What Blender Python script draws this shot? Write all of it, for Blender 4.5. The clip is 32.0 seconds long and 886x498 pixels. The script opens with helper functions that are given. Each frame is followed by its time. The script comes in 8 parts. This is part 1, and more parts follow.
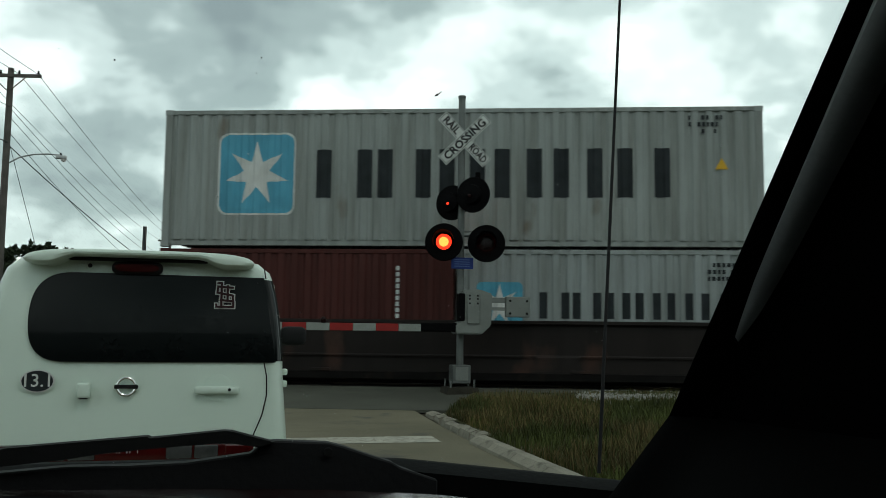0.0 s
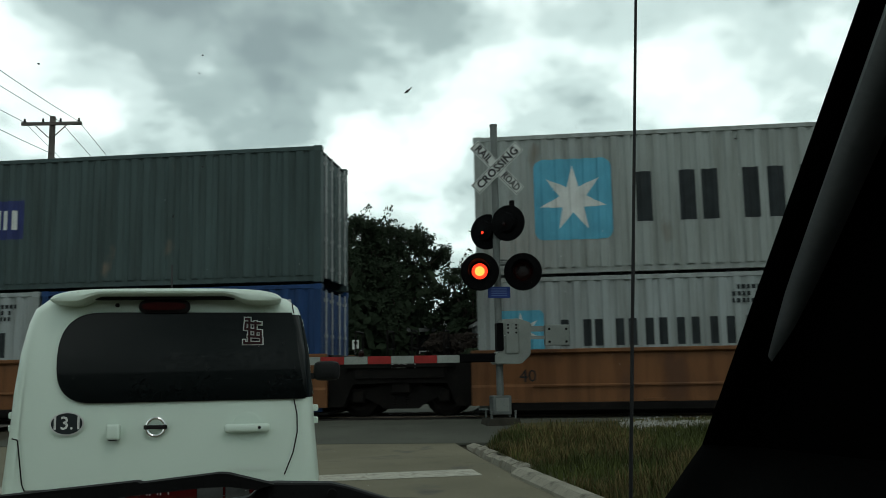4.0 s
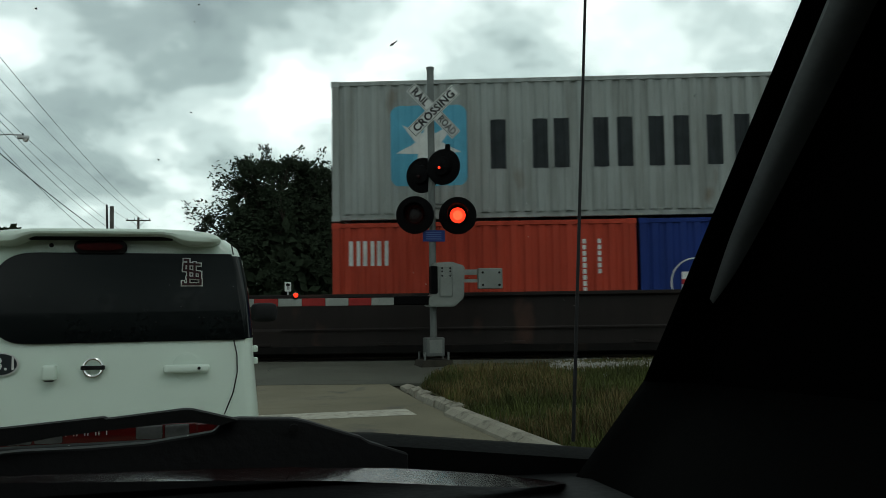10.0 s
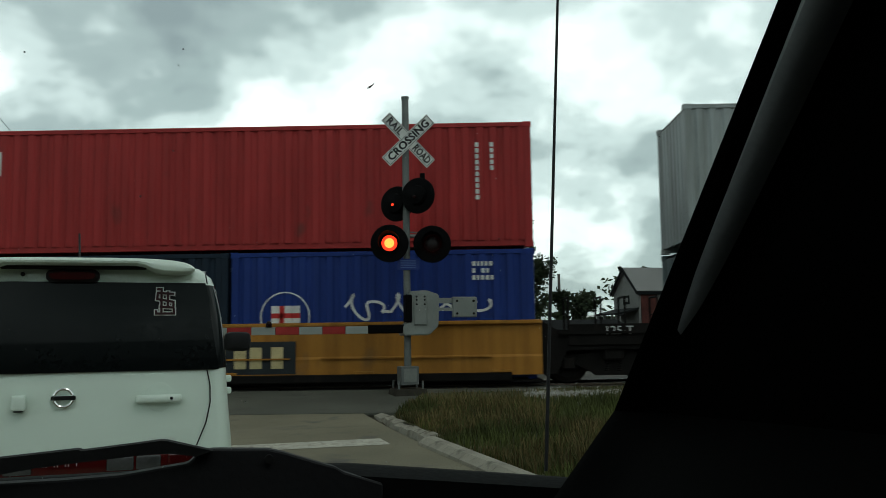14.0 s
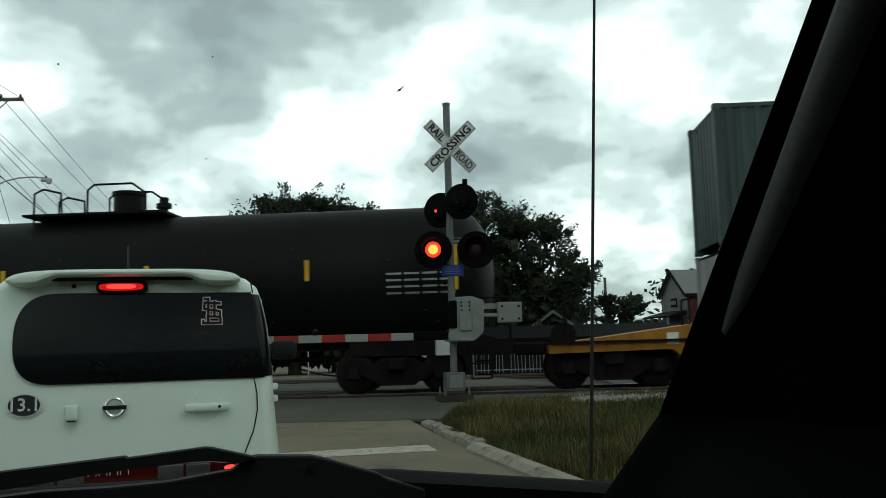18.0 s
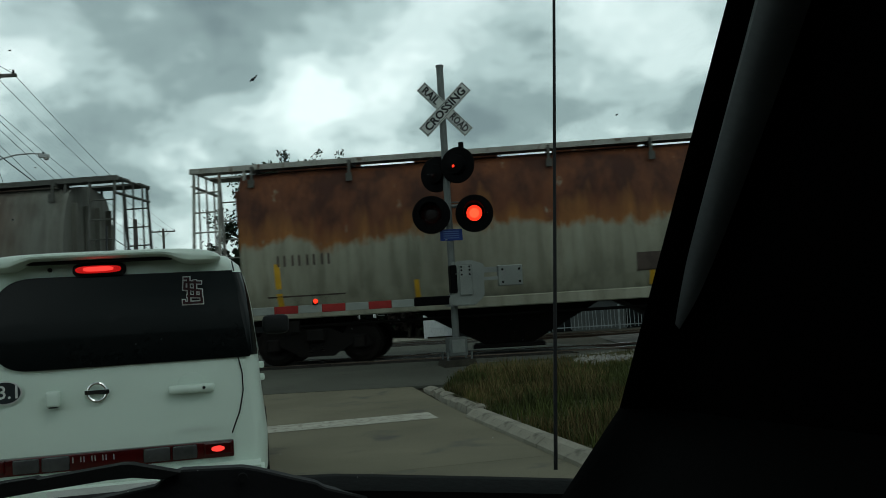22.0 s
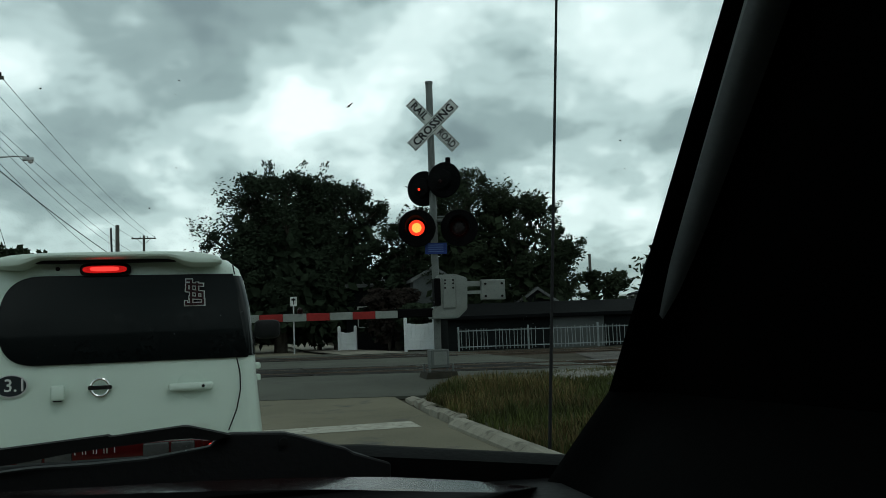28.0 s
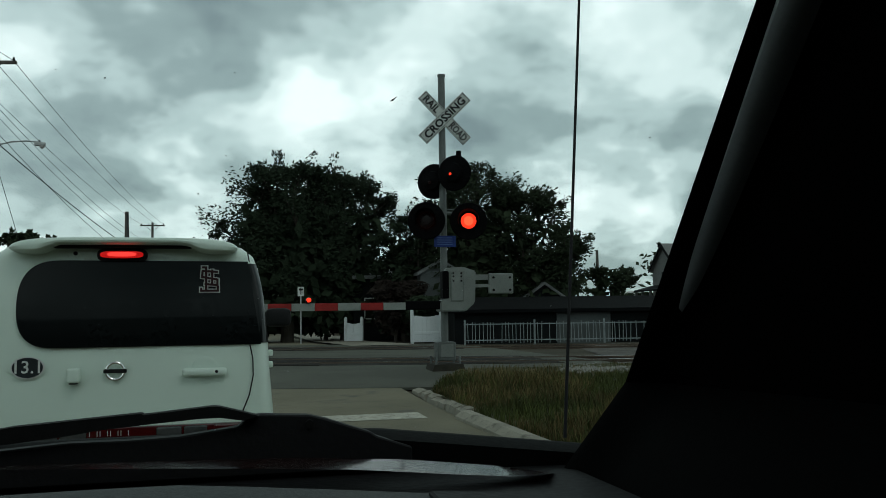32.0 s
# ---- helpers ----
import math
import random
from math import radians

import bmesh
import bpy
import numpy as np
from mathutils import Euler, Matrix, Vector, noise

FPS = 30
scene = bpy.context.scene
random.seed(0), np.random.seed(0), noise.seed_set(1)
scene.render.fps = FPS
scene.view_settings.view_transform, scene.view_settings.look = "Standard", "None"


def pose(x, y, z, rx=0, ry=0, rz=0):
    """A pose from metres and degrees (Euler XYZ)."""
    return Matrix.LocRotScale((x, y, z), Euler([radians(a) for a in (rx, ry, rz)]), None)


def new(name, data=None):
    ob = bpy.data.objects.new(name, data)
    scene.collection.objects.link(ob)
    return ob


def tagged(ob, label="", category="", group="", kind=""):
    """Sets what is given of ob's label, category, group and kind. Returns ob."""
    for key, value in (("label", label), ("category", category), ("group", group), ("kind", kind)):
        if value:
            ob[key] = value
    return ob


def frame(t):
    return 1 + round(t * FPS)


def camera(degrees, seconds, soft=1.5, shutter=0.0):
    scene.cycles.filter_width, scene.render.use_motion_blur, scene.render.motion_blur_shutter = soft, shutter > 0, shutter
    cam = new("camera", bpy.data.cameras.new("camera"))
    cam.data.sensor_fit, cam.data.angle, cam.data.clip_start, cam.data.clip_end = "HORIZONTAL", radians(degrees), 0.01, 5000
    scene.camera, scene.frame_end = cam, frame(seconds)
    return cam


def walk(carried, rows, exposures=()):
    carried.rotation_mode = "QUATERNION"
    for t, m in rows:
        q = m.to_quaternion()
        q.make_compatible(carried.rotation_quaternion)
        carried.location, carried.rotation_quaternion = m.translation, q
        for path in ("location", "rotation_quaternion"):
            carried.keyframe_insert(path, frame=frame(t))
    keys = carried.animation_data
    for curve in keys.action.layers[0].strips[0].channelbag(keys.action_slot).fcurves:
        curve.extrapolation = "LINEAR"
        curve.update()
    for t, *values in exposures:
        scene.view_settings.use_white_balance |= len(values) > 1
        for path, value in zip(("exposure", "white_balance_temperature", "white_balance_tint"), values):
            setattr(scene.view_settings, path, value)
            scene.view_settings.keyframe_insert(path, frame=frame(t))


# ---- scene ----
cam = camera(53.1, 32.0, soft=0.7, shutter=0.12)
# seconds, x, y, z, yaw, pitch, roll
PATH = [
    (0, 0.015, -0.008, 1.195, -12.756, 5.634, 0.635),
    (0.5, 0.003, -0.036, 1.196, -12.425, 5.602, 0.287),
    (1, -0.001, -0.044, 1.200, -12.003, 5.532, -0.084),
    (1.5, 0.003, -0.048, 1.202, -11.608, 5.512, -0.460),
    (2, 0.034, -0.006, 1.204, -11.004, 5.556, -0.835),
    (2.5, 0.063, 0.024, 1.198, -10.440, 5.856, -1.018),
    (3, 0.090, 0.069, 1.199, -10.136, 6.305, -1.170),
    (3.5, 0.101, 0.090, 1.188, -9.985, 7.121, -1.079),
    (5.5, 0.061, 0.051, 1.204, -11.981, 8.103, -0.495),
    (6, 0.069, 0.048, 1.203, -12.274, 7.764, -0.487),
    (6.5, 0.073, 0.067, 1.200, -12.617, 7.290, -0.458),
    (7, 0.064, 0.067, 1.199, -12.962, 6.776, -0.162),
    (7.5, 0.056, 0.058, 1.196, -13.269, 6.212, 0.058),
    (8, 0.040, 0.043, 1.190, -13.650, 5.660, 0.271),
    (8.5, 0.042, 0.002, 1.183, -13.815, 5.001, 0.265),
    (9, 0.038, 0.031, 1.184, -14.069, 4.197, 0.047),
    (9.5, 0.032, 0.044, 1.185, -14.386, 3.855, -0.315),
    (10, 0.039, 0.045, 1.188, -14.557, 3.912, -0.794),
    (10.5, 0.051, 0.043, 1.189, -14.783, 4.131, -1.323),
    (11, 0.059, 0.054, 1.191, -14.993, 4.498, -1.759),
    (11.5, 0.074, 0.091, 1.200, -15.115, 4.950, -1.841),
    (12, 0.091, 0.062, 1.207, -15.309, 5.400, -1.764),
    (12.5, 0.086, 0.052, 1.209, -15.683, 5.549, -1.783),
    (13, 0.056, 0.052, 1.196, -16.299, 5.589, -1.962),
    (13.5, 0.044, 0.033, 1.195, -16.302, 5.585, -1.489),
    (14, 0.031, 0.016, 1.193, -16.241, 5.702, -0.855),
    (14.5, 0.035, -0.025, 1.192, -16.012, 5.724, -0.546),
    (16.5, 0.023, -0.014, 1.193, -15.298, 5.819, -0.882),
    (17, 0.028, 0.001, 1.197, -14.868, 5.869, -1.262),
    (17.5, 0.038, 0.007, 1.194, -14.152, 5.968, -1.566),
    (18, 0.044, 0.021, 1.190, -13.363, 6.152, -1.639),
    (18.5, 0.043, 0.045, 1.184, -12.796, 6.225, -1.941),
    (19, 0.045, 0.102, 1.180, -12.626, 6.289, -2.407),
    (19.5, 0.099, 0.074, 1.191, -12.387, 6.225, -2.929),
    (20, 0.115, 0.096, 1.206, -12.445, 6.077, -3.341),
    (20.5, 0.122, 0.120, 1.224, -12.613, 6.025, -3.390),
    (21, 0.141, 0.097, 1.233, -12.734, 6.031, -3.440),
    (21.5, 0.157, 0.102, 1.244, -12.946, 5.589, -3.507),
    (22, 0.188, 0.117, 1.243, -12.932, 3.727, -3.482),
    (22.5, 0.163, 0.108, 1.245, -13.350, 3.920, -3.303),
    (23, 0.139, 0.009, 1.229, -13.848, 4.774, -3.165),
    (23.5, 0.105, -0.020, 1.216, -14.332, 5.138, -2.896),
    (24, 0.104, -0.069, 1.205, -14.350, 5.054, -2.852),
    (24.5, 0.095, -0.070, 1.201, -14.347, 5.008, -2.869),
    (25, 0.090, -0.069, 1.204, -14.333, 4.954, -2.683),
    (25.5, 0.081, -0.059, 1.207, -14.377, 4.896, -2.544),
    (27.5, 0.062, -0.084, 1.201, -14.330, 4.697, -2.119),
    (28, 0.063, -0.096, 1.202, -14.226, 4.629, -2.039),
    (28.5, 0.046, -0.123, 1.197, -14.224, 4.429, -1.870),
    (29, 0.036, -0.140, 1.196, -13.998, 4.237, -1.622),
    (29.5, 0.026, -0.127, 1.197, -13.749, 4.114, -1.318),
    (30, 0.024, -0.128, 1.195, -13.608, 4.114, -1.078),
    (30.5, 0.022, -0.129, 1.196, -13.636, 4.106, -0.972),
    (31, 0.025, -0.131, 1.199, -13.666, 4.128, -0.825),
    (31.5, 0.018, -0.126, 1.194, -13.741, 4.204, -0.771),
    (32, 0.018, -0.133, 1.194, -13.757, 4.200, -0.820),
]
walk(cam, [(t, pose(x, y, z, 0, 0, yaw) @ pose(0, 0, 0, 90 + pitch) @ pose(0, 0, 0, 0, 0, roll))
           for t, x, y, z, yaw, pitch, roll in PATH],
     [(0, 0.35, 6450, 8), (1, 0.42, 6450, 8), (3.5, 0.38, 6450, 8), (5.5, 0.22, 6400, 7), (6, 0.10, 6380, 7), (7, 0.15, 6420, 8), (8, 0.34, 6450, 8), (9, 0.28, 6350, 6), (10, 0.27, 6450, 8), (11, 0.03, 6200, 5), (12, 0.35, 6450, 8), (17, 0.38, 6450, 8), (18.2, 0.46, 6450, 8), (19, 0.08, 6180, 5), (20, 0.06, 6250, 6), (22, -0.07, 6150, 4), (23, 0.05, 6250, 5), (24, 0.33, 6450, 8), (25, 0.0, 6250, 5), (28, 0.03, 6150, 4), (30, 0.06, 6120, 4), (32, -0.03, 6150, 4)])

# ---- world and sun: a broken overcast ----
world = bpy.data.worlds.new("overcast_sky")
scene.world = world
world.use_nodes = True
wn, wl = world.node_tree.nodes, world.node_tree.links
wn.clear()
w_out = wn.new("ShaderNodeOutputWorld")
w_bg = wn.new("ShaderNodeBackground")
w_tc = wn.new("ShaderNodeTexCoord")
w_sky = wn.new("ShaderNodeTexSky")
w_sky.sky_type = "NISHITA"
w_sky.sun_disc = False
w_sky.sun_elevation = radians(50)
w_sky.sun_rotation = radians(-20)
w_sep = wn.new("ShaderNodeSeparateXYZ")
wl.new(w_tc.outputs["Generated"], w_sep.inputs[0])


def wmath(op, a, b=None, c=None):
    n = wn.new("ShaderNodeMath")
    n.operation = op
    for i, v in enumerate((a, b, c)):
        if v is None:
            continue
        if isinstance(v, (int, float)):
            n.inputs[i].default_value = v
        else:
            wl.new(v, n.inputs[i])
    return n.outputs[0]


zz = wmath("ADD", wmath("MAXIMUM", w_sep.outputs[2], 0.0), 0.50)
w_comb = wn.new("ShaderNodeCombineXYZ")
wl.new(wmath("DIVIDE", w_sep.outputs[0], zz), w_comb.inputs[0])
wl.new(wmath("DIVIDE", w_sep.outputs[1], zz), w_comb.inputs[1])
w_comb.inputs[2].default_value = 3.7


def wnoise(scale, detail, rough, dist, shift):
    m = wn.new("ShaderNodeMapping")
    m.inputs["Location"].default_value = shift
    wl.new(w_comb.outputs[0], m.inputs[0])
    n = wn.new("ShaderNodeTexNoise")
    n.inputs["Scale"].default_value = scale
    n.inputs["Detail"].default_value = detail
    n.inputs["Roughness"].default_value = rough
    n.inputs["Distortion"].default_value = dist
    wl.new(m.outputs[0], n.inputs["Vector"])
    return n.outputs[0]


cloud = wmath("ADD", wmath("MULTIPLY", wnoise(3.0, 4.0, 0.46, 0.08, (1.35, 0.4, 0)), 0.66),
              wmath("MULTIPLY", wnoise(7.5, 3.5, 0.50, 0.12, (4.0, 2.0, 1)), 0.34))
# broad thick and thin places in the cloud deck: direction, size, thickness
for d, size, thick in (((0.213, 0.927, 0.308), 0.12, 0.055), ((0.13, 0.968, 0.216), 0.10, -0.065), ((-0.016, 0.978, 0.207), 0.10, -0.015),
                       ((-0.117, 0.947, 0.32), 0.16, 0.06), ((0.34, 0.905, 0.235), 0.11, 0.015), ((0.47, 0.85, 0.30), 0.13, -0.02),
                       ((0.43, 0.89, 0.15), 0.10, 0.02), ((0.10, 0.98, 0.150), 0.10, 0.015), ((-0.16, 0.96, 0.19), 0.10, -0.03), ((0.04, 0.95, 0.31), 0.08, 0.0), ((0.46, 0.885, 0.08), 0.14, 0.03)):
    dv = Vector(d).normalized()
    dot = wn.new("ShaderNodeVectorMath")
    dot.operation = "DOT_PRODUCT"
    dot.inputs[1].default_value = dv
    nrm = wn.new("ShaderNodeVectorMath")
    nrm.operation = "NORMALIZE"
    wl.new(w_tc.outputs["Generated"], nrm.inputs[0])
    wl.new(nrm.outputs[0], dot.inputs[0])
    mr = wn.new("ShaderNodeMapRange")
    mr.interpolation_type = "SMOOTHERSTEP"
    mr.inputs["From Min"].default_value, mr.inputs["From Max"].default_value = math.cos(size * 1.5), 1.0
    mr.inputs["To Max"].default_value = thick
    wl.new(dot.outputs["Value"], mr.inputs["Value"])
    cloud = wmath("ADD", cloud, mr.outputs[0])
w_ramp = wn.new("ShaderNodeValToRGB")
w_ramp.color_ramp.interpolation = "EASE"
els = w_ramp.color_ramp.elements
els[0].position, els[0].color = 0.375, (1.10, 1.17, 1.13, 1)
els[1].position, els[1].color = 0.66, (0.22, 0.28, 0.28, 1)
for pos, col in ((0.455, (0.82, 0.92, 0.89)), (0.515, (0.54, 0.645, 0.625)), (0.58, (0.32, 0.40, 0.39))):
    e = els.new(pos)
    e.color = (*col, 1)
wl.new(cloud, w_ramp.inputs[0])
w_mix = wn.new("ShaderNodeMix")
w_mix.data_type = "RGBA"
w_mix.inputs["Factor"].default_value = 0.94
w_skys = wn.new("ShaderNodeVectorMath")
w_skys.operation = "SCALE"
w_skys.inputs["Scale"].default_value = 0.1
wl.new(w_sky.outputs[0], w_skys.inputs[0])
wl.new(w_skys.outputs[0], w_mix.inputs["A"])
wl.new(w_ramp.outputs[0], w_mix.inputs["B"])
wl.new(w_mix.outputs["Result"], w_bg.inputs["Color"])
# upper sky dimmed towards the zenith, added to lower the light below
w_zenith_dim = wn.new("ShaderNodeMapRange")
w_zenith_dim.inputs["From Min"].default_value, w_zenith_dim.inputs["From Max"].default_value = 0.35, 0.85
w_zenith_dim.inputs["To Min"].default_value, w_zenith_dim.inputs["To Max"].default_value = 1.0, 0.35
wl.new(w_sep.outputs[2], w_zenith_dim.inputs["Value"])
wl.new(w_zenith_dim.outputs[0], w_bg.inputs["Strength"])
wl.new(w_bg.outputs[0], w_out.inputs[0])

sun_data = bpy.data.lights.new("sun", "SUN")
sun_data.energy, sun_data.angle, sun_data.color = 0.25, radians(25), (1.0, 0.97, 0.92)
sun = new("sun", sun_data)
sun.matrix_basis = pose(0, 0, 30, 40, 0, 20)


# ---- materials ----
def mat(name, base, rough=0.6, metal=0.0, var=0.25, scale=1.5, fine=40.0, bump=0.15, streak=0.0,
        dirt=None, dirt_at=0.62, coat=0.0, spec=0.2, random_tint=0.0):
    """Base colour with broad and fine variation, optional vertical streaks, dirt patches and relief."""
    m = bpy.data.materials.new(name)
    m.use_nodes = True
    nt, ln = m.node_tree.nodes, m.node_tree.links
    b = nt["Principled BSDF"]
    b.inputs["Metallic"].default_value = metal
    b.inputs["Specular IOR Level"].default_value = spec
    b.inputs["Coat Weight"].default_value = coat
    tc = nt.new("ShaderNodeTexCoord")

    def noise_tex(sc, detail, stretch=(1, 1, 1)):
        mp = nt.new("ShaderNodeMapping")
        mp.inputs["Scale"].default_value = stretch
        ln.new(tc.outputs["Object"], mp.inputs[0])
        n = nt.new("ShaderNodeTexNoise")
        n.inputs["Scale"].default_value = sc
        n.inputs["Detail"].default_value = detail
        ln.new(mp.outputs[0], n.inputs["Vector"])
        return n.outputs[0]

    def blend(kind, fac, a, bcol):
        x = nt.new("ShaderNodeMix")
        x.data_type, x.blend_type = "RGBA", kind
        for key, v in (("Factor", fac), ("A", a), ("B", bcol)):
            s = [i for i in x.inputs if i.name == key and (i.type == "RGBA" or key == "Factor" and i.type == "VALUE")][0]
            if isinstance(v, tuple):
                s.default_value = v
            elif isinstance(v, (int, float)):
                s.default_value = v
            else:
                ln.new(v, s)
        return [o for o in x.outputs if o.type == "RGBA"][0]

    def ramp(v, lo, hi):
        r = nt.new("ShaderNodeMapRange")
        r.inputs["From Min"].default_value, r.inputs["From Max"].default_value = lo, hi
        ln.new(v, r.inputs["Value"])
        return r.outputs[0]

    lo = tuple(c * (1 - var) for c in base) + (1,)
    hi = tuple(min(1, c * (1 + var)) for c in base) + (1,)
    big = noise_tex(scale, 4)
    col = blend("MIX", ramp(big, 0.3, 0.7), lo, hi)
    small = noise_tex(fine, 3)
    col = blend("MULTIPLY", 0.5, col, blend("MIX", ramp(small, 0.3, 0.7), (1 - var, 1 - var, 1 - var, 1), (1, 1, 1, 1)))
    if streak:
        st = noise_tex(5.0, 4, (1.0, 1.0, 0.07))
        col = blend("MULTIPLY", streak, col, blend("MIX", ramp(st, 0.35, 0.6), (0.45, 0.42, 0.38, 1), (1, 1, 1, 1)))
    if dirt:
        dn = noise_tex(scale * 2.3, 6, (1, 1, 0.6))
        col = blend("MIX", ramp(dn, dirt_at - 0.02, dirt_at + 0.1), col, (*dirt, 1))
    if random_tint:
        oi = nt.new("ShaderNodeObjectInfo")
        col = blend("MULTIPLY", random_tint, col, blend("MIX", oi.outputs["Random"], (0.55, 0.55, 0.55, 1), (1, 1, 1, 1)))
    ln.new(col, b.inputs["Base Color"])
    rr = nt.new("ShaderNodeMapRange")
    rr.inputs["To Min"].default_value, rr.inputs["To Max"].default_value = max(0.02, rough - 0.1), min(1, rough + 0.1)
    ln.new(small, rr.inputs["Value"])
    ln.new(rr.outputs[0], b.inputs["Roughness"])
    if bump:
        bp = nt.new("ShaderNodeBump")
        bp.inputs["Strength"].default_value = bump
        bp.inputs["Distance"].default_value = 0.01
        ln.new(small, bp.inputs["Height"])
        ln.new(bp.outputs[0], b.inputs["Normal"])
    return m


def glow(name, color, strength):
    m = mat(name, tuple(min(1, c * 0.6) for c in color), 0.4, bump=0.05, var=0.1)
    b = m.node_tree.nodes["Principled BSDF"]
    b.inputs["Emission Color"].default_value = (*color, 1)
    b.inputs["Emission Strength"].default_value = strength
    return m


def two_band(m, band_color, z_mid, soft, wobble, strength=1.0, broad=0.5, edge=(0.20, 0.09, 0.03), peel=0.60, x_end=99.0):
    """Lays a ragged rust band over a material: above z_mid, running down in tongues."""
    nt, ln = m.node_tree.nodes, m.node_tree.links
    b = nt["Principled BSDF"]
    old = b.inputs["Base Color"].links[0].from_socket
    tc = nt.new("ShaderNodeTexCoord")
    sp = nt.new("ShaderNodeSeparateXYZ")
    ln.new(tc.outputs["Object"], sp.inputs[0])
    outs = []
    for sc, st in ((broad, (1, 1, 0.5)), (2.6, (1, 1, 0.12)), (9.0, (1, 1, 0.35)), (1.5, (1, 1, 0.8))):
        mp = nt.new("ShaderNodeMapping")
        mp.inputs["Scale"].default_value = st
        ln.new(tc.outputs["Object"], mp.inputs[0])
        n = nt.new("ShaderNodeTexNoise")
        n.inputs["Scale"].default_value = sc
        n.inputs["Detail"].default_value = 5
        ln.new(mp.outputs[0], n.inputs["Vector"])
        outs.append(n.outputs[0])

    def mth(op, a, c):
        n = nt.new("ShaderNodeMath")
        n.operation = op
        for i, v in enumerate((a, c)):
            if isinstance(v, (int, float)):
                n.inputs[i].default_value = v
            else:
                ln.new(v, n.inputs[i])
        return n.outputs[0]

    wob = mth("ADD", mth("MULTIPLY", mth("SUBTRACT", outs[0], 0.5), wobble * 1.8),
              mth("ADD", mth("ADD", mth("MULTIPLY", mth("SUBTRACT", outs[1], 0.5), wobble * 0.45), mth("MULTIPLY", mth("SUBTRACT", outs[3], 0.5), wobble * 1.5)), mth("MULTIPLY", mth("SUBTRACT", outs[2], 0.5), wobble * 0.7)))
    h = mth("ADD", sp.outputs[2], wob)
    r = nt.new("ShaderNodeMapRange")
    r.inputs["From Min"].default_value, r.inputs["From Max"].default_value = z_mid - soft, z_mid + soft
    r.inputs["To Max"].default_value = strength
    ln.new(h, r.inputs["Value"])
    cr = nt.new("ShaderNodeValToRGB")
    cr.color_ramp.elements[0].position, cr.color_ramp.elements[0].color = 0.42, (band_color[0] * 0.42, band_color[1] * 0.34, band_color[2] * 0.4, 1)
    cr.color_ramp.elements[1].position, cr.color_ramp.elements[1].color = 0.70, (min(1, band_color[0] * 1.7), band_color[1] * 1.9, band_color[2] * 1.6, 1)
    ln.new(mth("ADD", mth("MULTIPLY", outs[3], 0.6), mth("ADD", mth("MULTIPLY", outs[1], 0.2), mth("MULTIPLY", outs[2], 0.2))), cr.inputs[0])
    # fresher orange rust along the ragged lower edge, peeled patches within
    deep = nt.new("ShaderNodeMapRange")
    deep.inputs["From Min"].default_value, deep.inputs["From Max"].default_value = z_mid - 0.05, z_mid + 0.5
    ln.new(mth("ADD", h, mth("MULTIPLY", mth("SUBTRACT", outs[1], 0.5), 1.6)), deep.inputs["Value"])
    oc = nt.new("ShaderNodeMix")
    oc.data_type = "RGBA"
    ln.new(deep.outputs[0], oc.inputs["Factor"])
    co = [i for i in oc.inputs if i.type == "RGBA"]
    co[0].default_value = (*edge, 1)
    ln.new(cr.outputs[0], co[1])
    hole = nt.new("ShaderNodeMapRange")
    hole.inputs["From Min"].default_value, hole.inputs["From Max"].default_value = peel, peel + 0.05
    hole.inputs["To Min"].default_value, hole.inputs["To Max"].default_value = 1.0, 0.25
    ln.new(mth("ADD", mth("MULTIPLY", outs[3], 0.65), mth("MULTIPLY", outs[2], 0.35)), hole.inputs["Value"])
    fade = nt.new("ShaderNodeMapRange")
    fade.inputs["From Min"].default_value, fade.inputs["From Max"].default_value = x_end, x_end - 2.0
    ln.new(sp.outputs[0], fade.inputs["Value"])
    x = nt.new("ShaderNodeMix")
    x.data_type = "RGBA"
    ln.new(mth("MULTIPLY", mth("MULTIPLY", r.outputs[0], hole.outputs[0]), fade.outputs[0]), x.inputs["Factor"])
    ca = [i for i in x.inputs if i.type == "RGBA"]
    ln.new(old, ca[0])
    ln.new([o for o in oc.outputs if o.type == "RGBA"][0], ca[1])
    ln.new([o for o in x.outputs if o.type == "RGBA"][0], b.inputs["Base Color"])
    return m


# ---- mesh helpers ----
def part(name, bm, material, parent=None, label="", smooth=False, at=None):
    """Links a bmesh as one mesh object, under a thing or a part."""
    me = bpy.data.meshes.new(name)
    bm.normal_update()
    bm.to_mesh(me)
    bm.free()
    if smooth:
        for p in me.polygons:
            p.use_smooth = True
        me.set_sharp_from_angle(angle=radians(35))
    me.materials.append(material)
    ob = new(name, me)
    if parent is not None:
        ob.parent = parent
    if at is not None:
        ob.matrix_basis = at
    if label:
        ob["label"] = label
    return ob


def thing(name, m, label, category, group="", kind=""):
    ob = new(name)
    ob.empty_display_size = 0.2
    ob.matrix_basis = m
    return tagged(ob, label, category, group, kind)


def share(ob, parent, m, name=None):
    o = new(name or ob.name.split(".")[0], ob.data)
    o.parent = parent
    o.matrix_basis = m
    return o


def box(bm, x0, x1, y0, y1, z0, z1, m=None):
    vs = [bm.verts.new((x, y, z)) for z in (z0, z1) for y in (y0, y1) for x in (x0, x1)]
    for a in ((0, 2, 3, 1), (4, 5, 7, 6), (0, 1, 5, 4), (2, 6, 7, 3), (0, 4, 6, 2), (1, 3, 7, 5)):
        bm.faces.new([vs[i] for i in a])
    if m is not None:
        bmesh.ops.transform(bm, matrix=m, verts=vs)
    return vs


